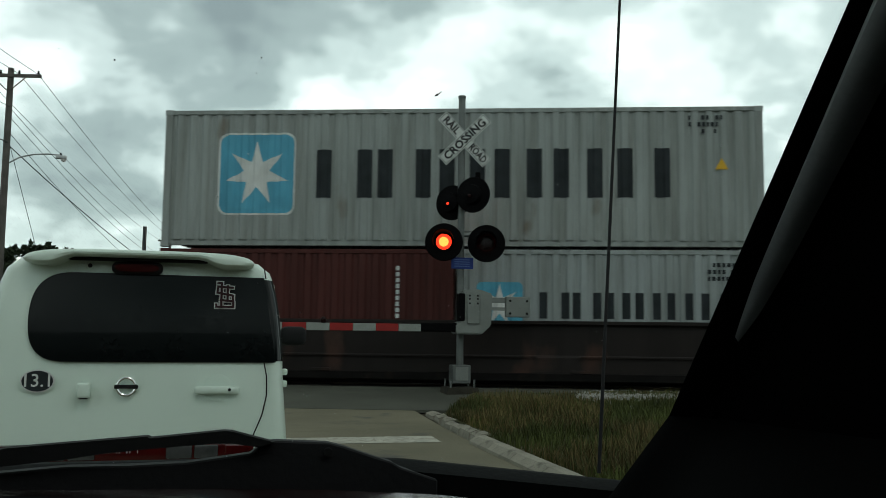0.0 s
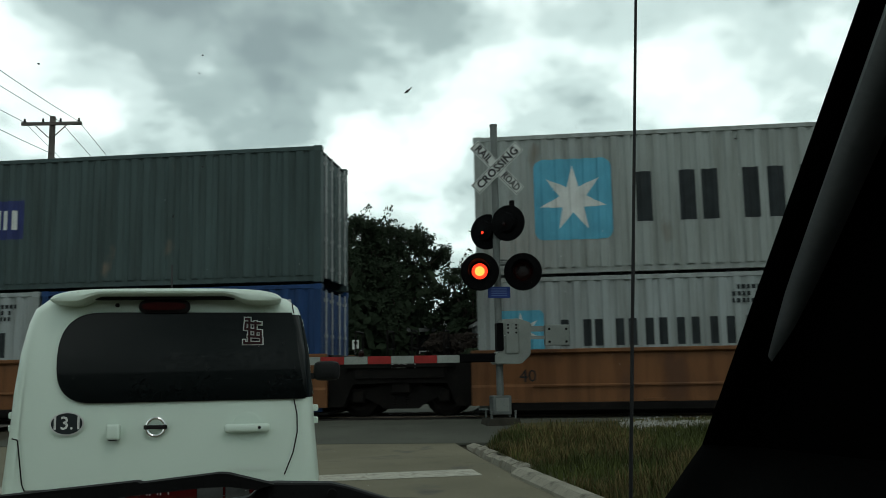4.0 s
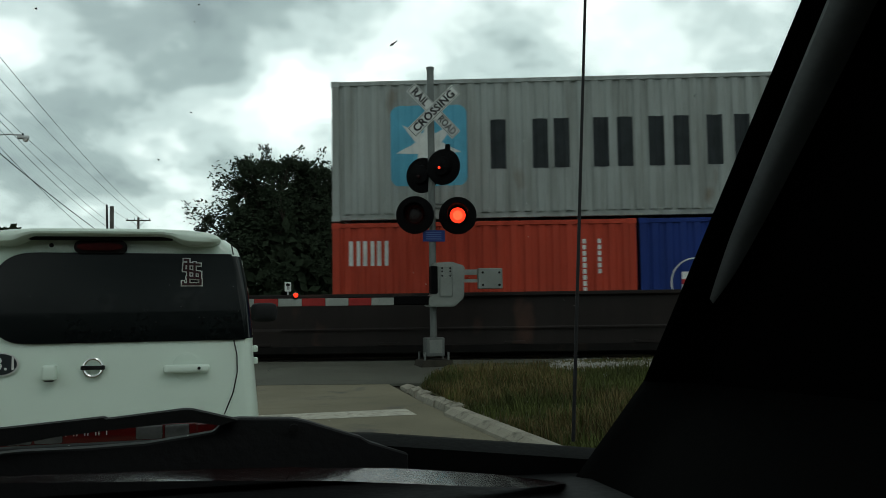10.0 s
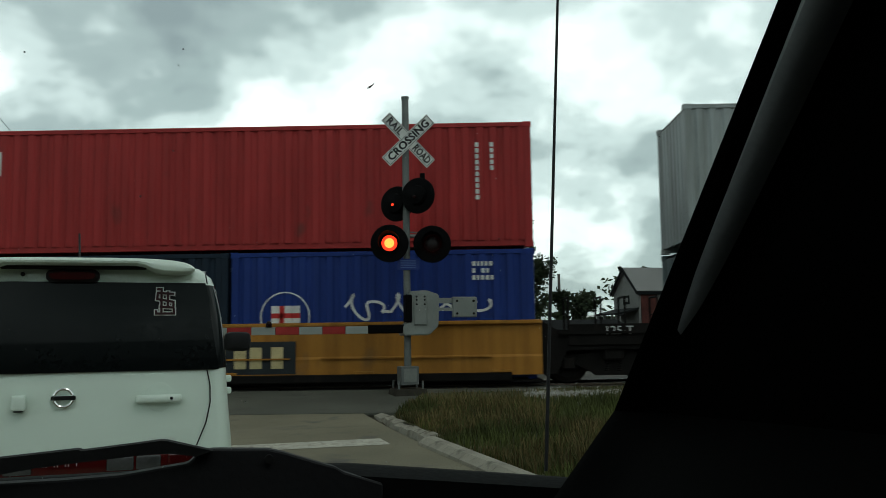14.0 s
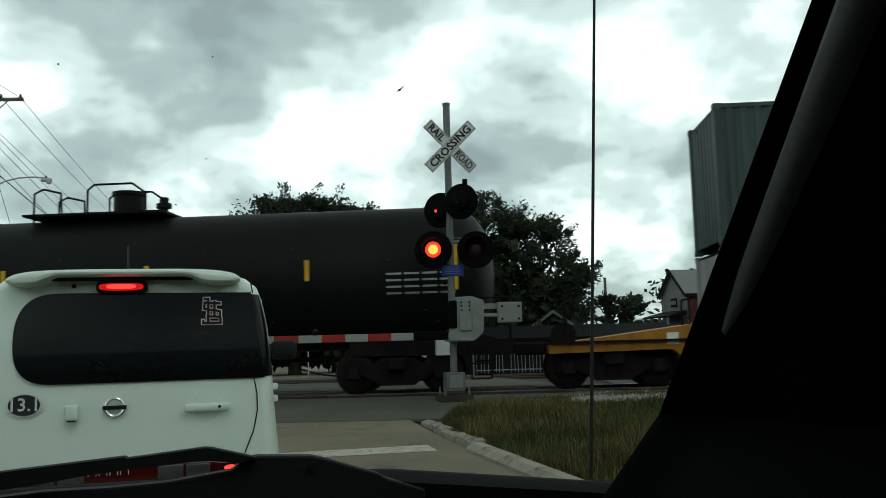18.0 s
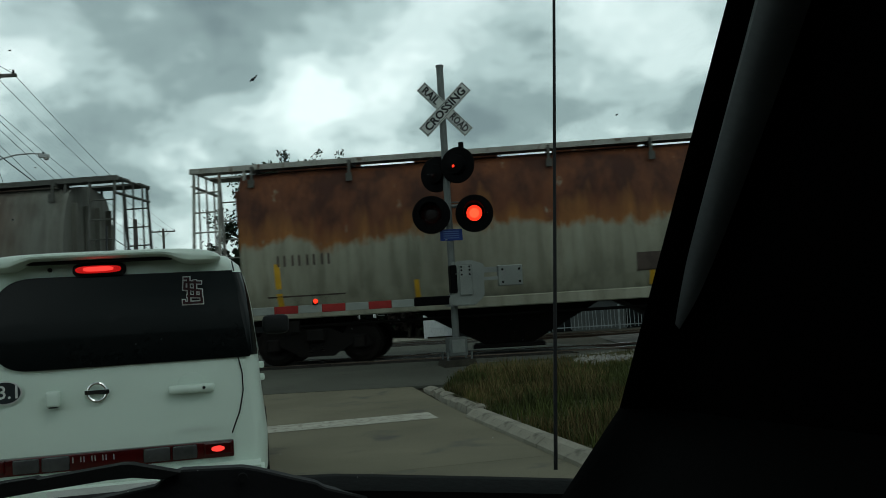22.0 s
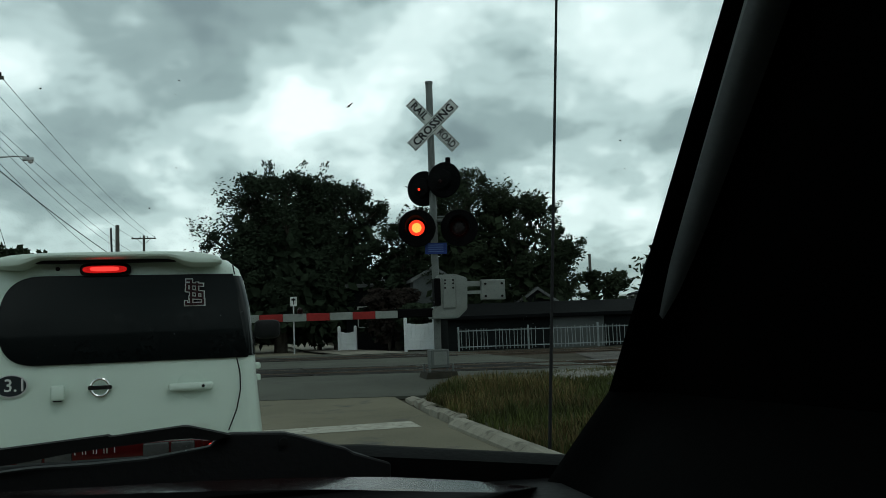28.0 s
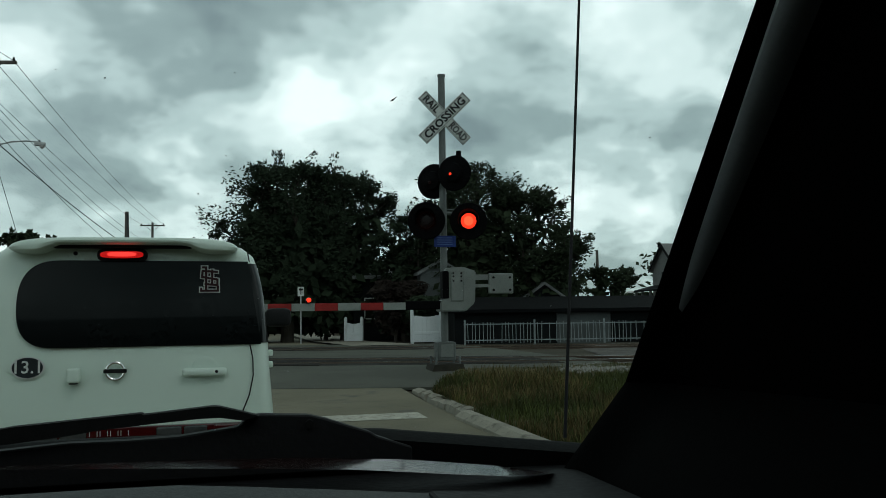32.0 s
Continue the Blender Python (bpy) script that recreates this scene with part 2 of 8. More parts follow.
def bbox(x0, x1, y0, y1, z0, z1, bevel=0.0, seg=1):
    bm = bmesh.new()
    box(bm, x0, x1, y0, y1, z0, z1)
    if bevel:
        bmesh.ops.bevel(bm, geom=bm.edges[:], offset=bevel, segments=seg, affect="EDGES", profile=0.6)
    return bm


def tube(bm, a, b, r, seg=10, r2=None, cap=True):
    a, b = Vector(a), Vector(b)
    d = b - a
    m = Matrix.Translation(a) @ d.to_track_quat("Z", "Y").to_matrix().to_4x4()
    r2 = r if r2 is None else r2
    lo = [bm.verts.new(m @ Vector((r * math.cos(k * 2 * math.pi / seg), r * math.sin(k * 2 * math.pi / seg), 0))) for k in range(seg)]
    hi = [bm.verts.new(m @ Vector((r2 * math.cos(k * 2 * math.pi / seg), r2 * math.sin(k * 2 * math.pi / seg), d.length))) for k in range(seg)]
    for k in range(seg):
        bm.faces.new((lo[k], lo[(k + 1) % seg], hi[(k + 1) % seg], hi[k]))
    if cap:
        bm.faces.new(lo[::-1])
        bm.faces.new(hi)
    return lo + hi


def pipe(bm, pts, r, seg=8):
    for a, b in zip(pts, pts[1:]):
        tube(bm, a, b, r, seg)


def prism(bm, outline, axis, lo, hi):
    """Extrudes a closed outline of 2D points along an axis ('x', 'y' or 'z')."""
    def place(p, h):
        return {"x": (h, p[0], p[1]), "y": (p[0], h, p[1]), "z": (p[0], p[1], h)}[axis]
    a = [bm.verts.new(place(p, lo)) for p in outline]
    b = [bm.verts.new(place(p, hi)) for p in outline]
    n = len(a)
    for k in range(n):
        bm.faces.new((a[k], a[(k + 1) % n], b[(k + 1) % n], b[k]))
    bm.faces.new(a[::-1])
    bm.faces.new(b)
    bmesh.ops.recalc_face_normals(bm, faces=bm.faces[:])
    return a + b


def lathe(bm, profile, m=None, seg=20):
    """Turns (radius, height) pairs about z."""
    rings = []
    for r, z in profile:
        rings.append([bm.verts.new((max(r, 1e-4) * math.cos(k * 2 * math.pi / seg), max(r, 1e-4) * math.sin(k * 2 * math.pi / seg), z)) for k in range(seg)])
    for a, b in zip(rings, rings[1:]):
        for k in range(seg):
            bm.faces.new((a[k], a[(k + 1) % seg], b[(k + 1) % seg], b[k]))
    vs = [v for r in rings for v in r]
    if m is not None:
        bmesh.ops.transform(bm, matrix=m, verts=vs)
    return vs


def letters(text, size, align="CENTER", bold=0.0):
    """A bmesh of flat letters in the built-in font, in the xz plane facing -y."""
    cu = bpy.data.curves.new("letters", "FONT")
    cu.body, cu.size, cu.align_x, cu.align_y, cu.resolution_u = text, size, align, "CENTER", 2
    cu.offset = bold
    ob = bpy.data.objects.new("letters", cu)
    scene.collection.objects.link(ob)
    bpy.context.view_layer.update()
    me = bpy.data.meshes.new_from_object(ob.evaluated_get(bpy.context.evaluated_depsgraph_get()))
    bm = bmesh.new()
    bm.from_mesh(me)
    bpy.data.objects.remove(ob)
    bpy.data.curves.remove(cu)
    bpy.data.meshes.remove(me)
    bmesh.ops.transform(bm, matrix=pose(0, 0, 0, 90), verts=bm.verts[:])
    return bm


def plates(rects):
    """A bmesh of flat rectangles (x0, x1, z0, z1) in the plane y = 0, facing -y."""
    bm = bmesh.new()
    for x0, x1, z0, z1 in rects:
        bm.faces.new([bm.verts.new(p) for p in ((x0, 0, z0), (x1, 0, z0), (x1, 0, z1), (x0, 0, z1))])
    return bm


def shape(points):
    bm = bmesh.new()
    bm.faces.new([bm.verts.new((x, 0, z)) for x, z in points])
    return bm


def shift(bm, dx=0.0, dy=0.0, dz=0.0):
    bmesh.ops.translate(bm, vec=(dx, dy, dz), verts=bm.verts[:])
    return bm

# ---- plan ----
TRACK = radians(-17)
DX, DY = math.cos(TRACK), math.sin(TRACK)      # along the track, to the right
NX, NY = -DY, DX                               # away from the road
P0 = Vector((4.0, 17.3, 0.0))                  # foot of the near face of the containers
CENTRE = 1.25                                  # track centre behind that face
TRACK2 = 8.6                                   # centre of the second track


def on_track(s, off=0.0, z=0.0):
    return Vector((P0.x + DX * s + NX * off, P0.y + DY * s + NY * off, z))


def across(x, y):
    return (x - P0.x) * NX + (y - P0.y) * NY


def zg(x, y):
    q = across(x, y)
    d = (-(q - CENTRE)) / 9.0 if q < CENTRE else max(0.0, q - TRACK2) / 16.0
    k = min(1.0, max(0.0, 1 - d))
    return 0.2 * k * k * (3 - 2 * k)


M_SOIL = mat("soil", (0.06, 0.052, 0.035), 0.95, var=0.4, scale=0.4, fine=12, bump=0.5)
M_CONCRETE = mat("road_concrete", (0.195, 0.178, 0.125), 0.85, var=0.16, scale=0.7, fine=55, bump=0.3, dirt=(0.11, 0.105, 0.09), dirt_at=0.60, random_tint=0.25)
M_ASPHALT = mat("crossing_asphalt", (0.095, 0.097, 0.079), 0.9, var=0.22, scale=0.5, fine=70, bump=0.4, dirt=(0.075, 0.075, 0.062), dirt_at=0.58)
M_KERB = mat("kerb_concrete", (0.29, 0.27, 0.22), 0.85, var=0.22, scale=2, fine=40, bump=0.4, dirt=(0.12, 0.11, 0.09), dirt_at=0.58)
M_PAINT = mat("worn_road_paint", (0.46, 0.44, 0.37), 0.8, var=0.2, scale=6, fine=60, bump=0.2, dirt=(0.25, 0.23, 0.19), dirt_at=0.55)
M_BALLAST = mat("ballast", (0.11, 0.10, 0.09), 0.95, var=0.45, scale=3, fine=22, bump=0.9)
M_STONE = mat("ballast_stone", (0.32, 0.31, 0.285), 0.9, var=0.3, scale=8, fine=60, bump=0.3, random_tint=0.4)
M_RAIL = mat("rail_steel", (0.16, 0.12, 0.095), 0.45, 0.7, var=0.25, scale=2, fine=30, bump=0.2)
M_RAILTOP = mat("polished_railhead", (0.55, 0.55, 0.54), 0.22, 1.0, var=0.1, scale=3, fine=40, bump=0.05)
M_TIE = mat("tie_timber", (0.022, 0.019, 0.016), 0.9, var=0.35, scale=2, fine=40, bump=0.5)
M_GRASS = mat("verge_grass", (0.060, 0.072, 0.018), 0.8, var=0.45, scale=1.2, fine=3, bump=0.0)
M_DRYGRASS = mat("dry_grass", (0.12, 0.092, 0.037), 0.85, var=0.4, scale=1.2, fine=3, bump=0.0)
M_TURF = mat("verge_turf", (0.055, 0.055, 0.022), 0.95, var=0.45, scale=0.9, fine=14, bump=0.6, dirt=(0.10, 0.085, 0.045), dirt_at=0.55)


def sheet(xs, ys, f):
    bm = bmesh.new()
    grid = [[bm.verts.new((x, y, f(x, y))) for x in xs] for y in ys]
    for j in range(len(ys) - 1):
        for i in range(len(xs) - 1):
            bm.faces.new((grid[j][i], grid[j][i + 1], grid[j + 1][i + 1], grid[j + 1][i]))
    return bm


def steps(a, b, n):
    return [a + (b - a) * k / n for k in range(n + 1)]


xs = [-3000, -800, -200] + steps(-80, 80, 80) + [200, 800, 3000]
ys = [-3000, -800, -200, -80] + steps(-30, 90, 100) + [140, 300, 900, 3000]
tagged(part("ground", sheet(xs, ys, lambda x, y: zg(x, y) - 0.05), M_SOIL), "bare brown soil round the crossing", "ground", kind="structure")

# near lane: cast concrete slabs with open joints
road = thing("road", pose(0, 0, 0), "worn tan concrete street running up to the crossing", "road", kind="structure")
for j in range(8):
    y0 = -14.0 + j * 4.2
    for i in range(2):
        x0 = -4.6 + i * 3.62
        bm = sheet([x0 + 0.008, x0 + 1.2, x0 + 2.4, x0 + 3.61], steps(y0 + 0.004, min(y0 + 4.2, 16.6) - 0.004, 4), lambda x, y: zg(x, y))
        r = bmesh.ops.extrude_face_region(bm, geom=bm.faces[:])
        bmesh.ops.translate(bm, vec=(0, 0, -0.08), verts=[v for v in r["geom"] if isinstance(v, bmesh.types.BMVert)])
        bmesh.ops.recalc_face_normals(bm, faces=bm.faces[:])
        part("slab", bm, M_CONCRETE, road)

# asphalt apron over both tracks
def apron_z(x, y):
    return zg(x, y) + 0.009


bm = bmesh.new()
rows = []
for k, q in enumerate(steps(-4.15, 13.5, 40)):
    row = []
    for i in range(15):
        s = -9.0 + i * (12.6 / 14) if q > -2.2 else -9.0 + i * (12.6 / 14) * (0.9 + 0.1 * (q + 4.15) / 1.95)
        p = on_track(s - q * DY / DX * -1.0 * 0 + (q * math.tan(TRACK)), q)
        row.append(bm.verts.new((p.x, p.y, apron_z(p.x, p.y))))
    rows.append(row)
rows.insert(0, [bm.verts.new((v.co.x, v.co.y, v.co.z - 0.04)) for v in rows[0]])
for a, b in zip(rows, rows[1:]):
    for i in range(14):
        bm.faces.new((a[i], a[i + 1], b[i + 1], b[i]))
tagged(part("crossing_apron", bm, M_ASPHALT), "dark patched asphalt apron across the railway tracks", "road", kind="structure")

# timber and rubber panels beside the rails
panels = thing("crossing_panels", pose(P0.x, P0.y, 0, 0, 0, math.degrees(TRACK)), "dark worn timber crossing panels between the rails", "road", kind="structure")
for centre in (CENTRE, TRACK2):
    pm = None
    for row, (q, w) in enumerate(((-1.35, 0.26), (-1.06, 0.26), (-0.42, 0.30), (-0.06, 0.30), (0.30, 0.30), (0.92, 0.26), (1.21, 0.26))):
        for i in range(5):
            x = -9.6 + i * 2.45 + (centre + q) * math.tan(TRACK)
            pq = on_track(x, centre + q)
            part("crossing_panel", bbox(0.0, 2.43, 0.0, w, -0.10, 0.014 + 0.006 * ((row * 3 + i) % 3), 0.006), M_TIE, panels, at=pose(x, centre + q, zg(pq.x, pq.y)))

far_road = sheet(steps(-4.6, 3.6, 8), steps(24.0, 90, 40), lambda x, y: zg(x, y) + 0.002)
tagged(part("far_road", far_road, M_CONCRETE), "pale concrete street beyond the tracks", "road", kind="structure")
far_walk = sheet(steps(3.9, 6.2, 4), steps(28.5, 60, 30), lambda x, y: zg(x, y) + 0.03)
tagged(part("far_pavement", far_walk, M_KERB), "concrete strip beside the far street", "pavement", kind="structure")

# stop line
bm = sheet(steps(-3.2, 2.28, 12), [9.95, 10.25, 10.55], lambda x, y: zg(x, y) + 0.005)
tagged(part("stop_line", bm, M_PAINT), "worn white stop line painted on the concrete", "road marking", kind="structure")

# kerb of cast stones, curving off at its far end
kerb = thing("kerb", pose(0, 0, 0), "worn low concrete kerb beside the verge", "kerb", kind="structure")
line = [(2.55, y) for y in (-6, -4.2, -2.4, -0.6, 1.2, 3.0, 4.8, 6.4, 7.4, 8.3, 9.1, 9.82)]
for (xa, ya), (xb, yb) in zip(line, line[1:]):
    bm = bmesh.new()
    prism(bm, [(0.0, -0.1), (0.02, 0.03), (0.10, 0.085), (0.20, 0.09), (0.22, 0.07), (0.22, -0.1)], "y", 0.004, yb - ya - 0.004)
    part("kerb_stone", bm, M_KERB, kerb, at=pose(xa, ya, zg(xa, ya), 0, 0, random.uniform(-0.3, 0.3)))
# past a gap the kerb is broken into low crumbling pieces
rnd = random.Random(14)
y = 10.0
while y < 12.7:
    L = rnd.uniform(0.28, 0.6)
    k = (y - 10.0) / 2.7
    bm = bmesh.new()
    w, h = rnd.uniform(0.17, 0.24), 0.085 - 0.045 * k + rnd.uniform(-0.015, 0.015)
    prism(bm, [(0.0, -0.1), (0.03, h * 0.6), (0.09, h), (w - 0.03, h * 0.95), (w, h * 0.6), (w, -0.1)], "y", 0.0, L - 0.025)
    for v in bm.verts:
        if v.co.z > 0:
            v.co += Vector((rnd.uniform(-0.022, 0.022), rnd.uniform(-0.03, 0.03), rnd.uniform(-0.016, 0.012)))
    part("kerb_stone", bm, M_KERB, kerb, at=pose(2.66 + 0.06 * k, y, zg(2.7, y), 0, 0, rnd.uniform(-4, 3)))
    y += L

# verge
def verge_z(x, y):
    return zg(x, y) + 0.06 + 0.05 * noise.noise((x * 0.7, y * 0.7, 3)) + 0.02 * noise.noise((x * 3, y * 3, 5))


bm = bmesh.new()
grid = []
for y in steps(-6, 15.2, 70):
    x0 = 2.74 if y < 9.9 else 2.84 if y < 12.4 else 2.84 + (y - 12.4) * 0.42
    grid.append([bm.verts.new((x0 + k * k * 0.045 + k * 0.25, y, verge_z(x0 + k * k * 0.045 + k * 0.25, y))) for k in range(14)])
for a, b in zip(grid, grid[1:]):
    for i in range(13):
        bm.faces.new((a[i], a[i + 1], b[i + 1], b[i]))
tagged(part("verge", bm, M_TURF), "dry patchy turf verge beside the street", "ground", kind="structure")


def blades(name, n, where, height, material, label, lean=0.7, width=0.006):
    verts, faces = [], []
    rnd = random.Random(hash(name) % 1 + len(name) * 7)
    for _ in range(n):
        x, y, k = where(rnd)
        z = verge_z(x, y) - 0.01
        h = height * k * rnd.uniform(0.5, 1.3)
        a = rnd.uniform(0, 6.283)
        lx, ly = h * lean * rnd.uniform(0.1, 1) * math.cos(a), h * lean * rnd.uniform(0.1, 1) * math.sin(a)
        wx, wy = width * math.cos(a + 1.6), width * math.sin(a + 1.6)
        i = len(verts)
        verts += [(x - wx, y - wy, z), (x + wx, y + wy, z), (x + lx * 0.45 + wx * 0.7, y + ly * 0.45 + wy * 0.7, z + h * 0.6),
                  (x + lx * 0.45 - wx * 0.7, y + ly * 0.45 - wy * 0.7, z + h * 0.6), (x + lx, y + ly, z + h)]
        faces += [(i, i + 1, i + 2, i + 3), (i + 3, i + 2, i + 4)]
    me = bpy.data.meshes.new(name)
    me.from_pydata(verts, [], faces)
    me.materials.append(material)
    return tagged(new(name, me), label, "grass", kind="stuff")


def on_verge(rnd):
    y = rnd.uniform(5.5, 15.0)
    x0 = 2.80 if y < 9.9 else 2.88 if y < 12.4 else 2.88 + (y - 12.4) * 0.42
    x = x0 + rnd.random() ** 1.1 * 6.5
    if across(x, y) > -3.1 and rnd.random() < 0.85:
        return on_verge(rnd)
    clump = 0.75 + 0.9 * max(0, noise.noise((x * 0.9, y * 0.9, 8)))
    return x, y, clump * (0.65 if x - x0 < 0.3 else 1.0) * (0.5 if across(x, y) > -3.6 else 1)


def on_dry(rnd):
    while True:
        x, y, k = on_verge(rnd)
        if noise.noise((x * 0.6, y * 0.6, 21)) > -0.05 or y > 13:
            return x, y, k


blades("green_grass", 30000, on_verge, 0.20, M_GRASS, "rough green grass on the verge")
blades("dry_grass", 16000, on_dry, 0.25, M_DRYGRASS, "tall dry straw-coloured grass on the verge")

# ballast shoulder with loose stones
bm = bmesh.new()
grid = []
for s in steps(3.75, 60, 60):
    row = []
    for q, h in ((-2.6, 0.0), (-1.7, 0.06), (-0.7, 0.05), (0.1, 0.0), (3.0, 0.0), (6.5, -0.02), (10.5, -0.02), (11.8, -0.1)):
        p = on_track(s, q + 0.25 * noise.noise((s * 0.6, q, 1)))
        row.append(bm.verts.new((p.x, p.y, zg(p.x, p.y) + h - 0.01 + 0.02 * noise.noise((s * 2, q * 2, 4)))))
    grid.append(row)
for a, b in zip(grid, grid[1:]):
    for i in range(len(a) - 1):
        bm.faces.new((a[i], b[i], b[i + 1], a[i + 1]))
bmesh.ops.recalc_face_normals(bm, faces=bm.faces[:])
tagged(part("ballast_bed", bm, M_BALLAST), "grey crushed-stone ballast along the track", "ballast", kind="structure")
bm = bmesh.new()
grid = []
for s in steps(-9.3, -70, 50):
    row = []
    for q, h in ((-2.6, 0.0), (-1.7, 0.06), (-0.7, 0.05), (0.1, 0.0), (3.0, 0.0), (6.5, -0.02), (10.5, -0.02), (11.8, -0.1)):
        p = on_track(s, q)
        row.append(bm.verts.new((p.x, p.y, zg(p.x, p.y) + h - 0.01)))
    grid.append(row)
for a, b in zip(grid, grid[1:]):
    for i in range(len(a) - 1):
        bm.faces.new((a[i], b[i], b[i + 1], a[i + 1]))
bmesh.ops.recalc_face_normals(bm, faces=bm.faces[:])
tagged(part("ballast_bed", bm, M_BALLAST), "grey crushed-stone ballast along the track", "ballast", kind="structure")

verts, faces = [], []
for _ in range(2600):
    s, q = random.uniform(2.4, 14), random.gauss(-2.3, 0.55)
    p = on_track(s, q)
    r = random.uniform(0.018, 0.05)
    z = zg(p.x, p.y) + (0.09 if q < -2.2 else 0.06) + r * 0.2
    i = len(verts)
    a = random.uniform(0, 6)
    verts += [(p.x + r * math.cos(a), p.y + r * math.sin(a), z), (p.x + r * math.cos(a + 2), p.y + r * math.sin(a + 2), z - r * 0.3), (p.x + r * math.cos(a + 4.2), p.y + r * math.sin(a + 4.2), z),
              (p.x + 0.2 * r, p.y, z + r * 0.75), (p.x, p.y, z - r)]
    faces += [(i, i + 1, i + 3), (i + 1, i + 2, i + 3), (i + 2, i, i + 3), (i + 1, i, i + 4), (i + 2, i + 1, i + 4), (i, i + 2, i + 4)]
me = bpy.data.meshes.new("ballast_stones")
me.from_pydata(verts, [], faces)
me.materials.append(M_STONE)
tagged(new("ballast_stones", me), "loose pale ballast stones beside the track", "stones", kind="stuff")

# rails and ties
RAIL_TOP = 0.235
for k, centre in enumerate((CENTRE, TRACK2)):
    track = thing("railway_track", pose(P0.x, P0.y, 0, 0, 0, math.degrees(TRACK)), "steel rails on timber ties crossing the street", "railway track", "railway tracks", kind="structure")
    for side in (-0.72, 0.72):
        bm = bmesh.new()
        prism(bm, [(-0.07, 0.06), (0.07, 0.06), (0.07, 0.075), (0.012, 0.09), (0.012, 0.185), (0.036, 0.2), (0.036, 0.232), (-0.036, 0.232), (-0.036, 0.2), (-0.012, 0.185), (-0.012, 0.09), (-0.07, 0.075)], "x", -90, 90)
        rail = part("rail", bm, M_RAIL, track, at=pose(0, centre + side, 0))
        part("railhead", bbox(-90, 90, -0.034, 0.034, 0.2325, RAIL_TOP), M_RAILTOP, rail, "polished running surface")
    tie = None
    for n in range(34):
        s = 4.2 + n * 0.52
        if tie is None:
            tie = part("tie", bbox(-0.115, 0.115, -1.3, 1.3, -0.02, 0.15, 0.012), M_TIE, track, at=pose(s, centre, 0.0))
        else:
            share(tie, track, pose(s, centre + random.uniform(-0.03, 0.03), random.uniform(-0.008, 0.008), 0, 0, random.uniform(-1, 1)))

# ---- the train ----
TRAIN = []


def travel(t):
    return 10.5 * t + 0.031 * t * t


def rides(ob, u, z=0.0, off=0.0):
    TRAIN.append((ob, u, z, off))
    p = on_track(u, off, z)
    ob.matrix_basis = pose(p.x, p.y, p.z, 0, 0, math.degrees(TRACK))
    return ob


def car_paint(name, c, streak=0.45, dirt=(0.16, 0.13, 0.1), dirt_at=0.68, rough=0.55):
    return mat(name, c, rough, var=0.10, scale=0.5, fine=9, bump=0.06, streak=streak, dirt=dirt, dirt_at=dirt_at)


M_GREY = car_paint("container_grey", (0.30, 0.325, 0.315))
M_SILVER = car_paint("container_silver", (0.31, 0.34, 0.34))
M_BEIGE = car_paint("container_weathered_beige", (0.33, 0.32, 0.25), 0.7, (0.13, 0.09, 0.06), 0.62)
M_SLATE = car_paint("container_slate", (0.055, 0.082, 0.082))
M_BLUE = car_paint("container_blue", (0.013, 0.047, 0.145), 0.5, (0.02, 0.03, 0.06))
M_ROYAL = car_paint("container_royal_blue", (0.009, 0.031, 0.175), 0.3, (0.02, 0.03, 0.08))
M_NAVY = car_paint("container_navy", (0.006, 0.016, 0.030), 0.4, (0.02, 0.02, 0.03))
M_RED = car_paint("container_red", (0.33, 0.028, 0.028), 0.35, (0.12, 0.03, 0.025))
M_ORANGERED = car_paint("container_orange_red", (0.42, 0.05, 0.025), 0.3, (0.18, 0.04, 0.03))
M_MAROON = car_paint("container_maroon", (0.070, 0.018, 0.015), 0.4, (0.05, 0.02, 0.018))
M_TEAL = car_paint("container_teal_grey", (0.12, 0.155, 0.16), 0.5)
M_DARKSTEEL = mat("dark_oily_steel", (0.007, 0.006, 0.0055), 0.8, spec=0.12, var=0.4, scale=2, fine=25, bump=0.3, dirt=(0.014, 0.010, 0.008), dirt_at=0.6)
M_WHEEL = mat("wheel_steel", (0.009, 0.007, 0.006), 0.7, 0.0, spec=0.15, var=0.3, scale=4, fine=30, bump=0.2)
M_GALV = mat("galvanised_steel", (0.42, 0.43, 0.43), 0.5, 0.4, var=0.2, scale=5, fine=40, bump=0.15)
M_WELL_RUST = car_paint("well_faded_orange", (0.175, 0.075, 0.03), 0.6, (0.09, 0.04, 0.02), 0.56)
M_WELL_GOLD = car_paint("well_yellow", (0.34, 0.15, 0.022), 0.45, (0.2, 0.1, 0.03), 0.64)
M_WELL_DARK = car_paint("well_dark_brown", (0.014, 0.010, 0.009), 0.4, (0.05, 0.025, 0.018), 0.6)
M_INK = mat("black_paint", (0.02, 0.025, 0.028), 0.6, var=0.3, scale=3, fine=30, bump=0.0)
M_WHITE = mat("white_paint", (0.62, 0.63, 0.61), 0.6, var=0.15, scale=3, fine=30, bump=0.0)
M_SKYBLUE = mat("pale_blue_paint", (0.10, 0.36, 0.50), 0.6, var=0.15, scale=2, fine=20, bump=0.0)
M_DKBLUE = mat("dark_blue_paint", (0.025, 0.035, 0.13), 0.6, var=0.15, scale=2, fine=20, bump=0.0)
M_ORANGE = mat("orange_paint", (0.62, 0.15, 0.04), 0.6, var=0.2, scale=2, fine=20, bump=0.0)
M_YELLOW = mat("yellow_reflector", (0.62, 0.36, 0.03), 0.5, var=0.15, scale=4, fine=30, bump=0.0)
M_REDPAINT = mat("red_paint", (0.45, 0.03, 0.03), 0.6, var=0.15, scale=4, fine=30, bump=0.0)
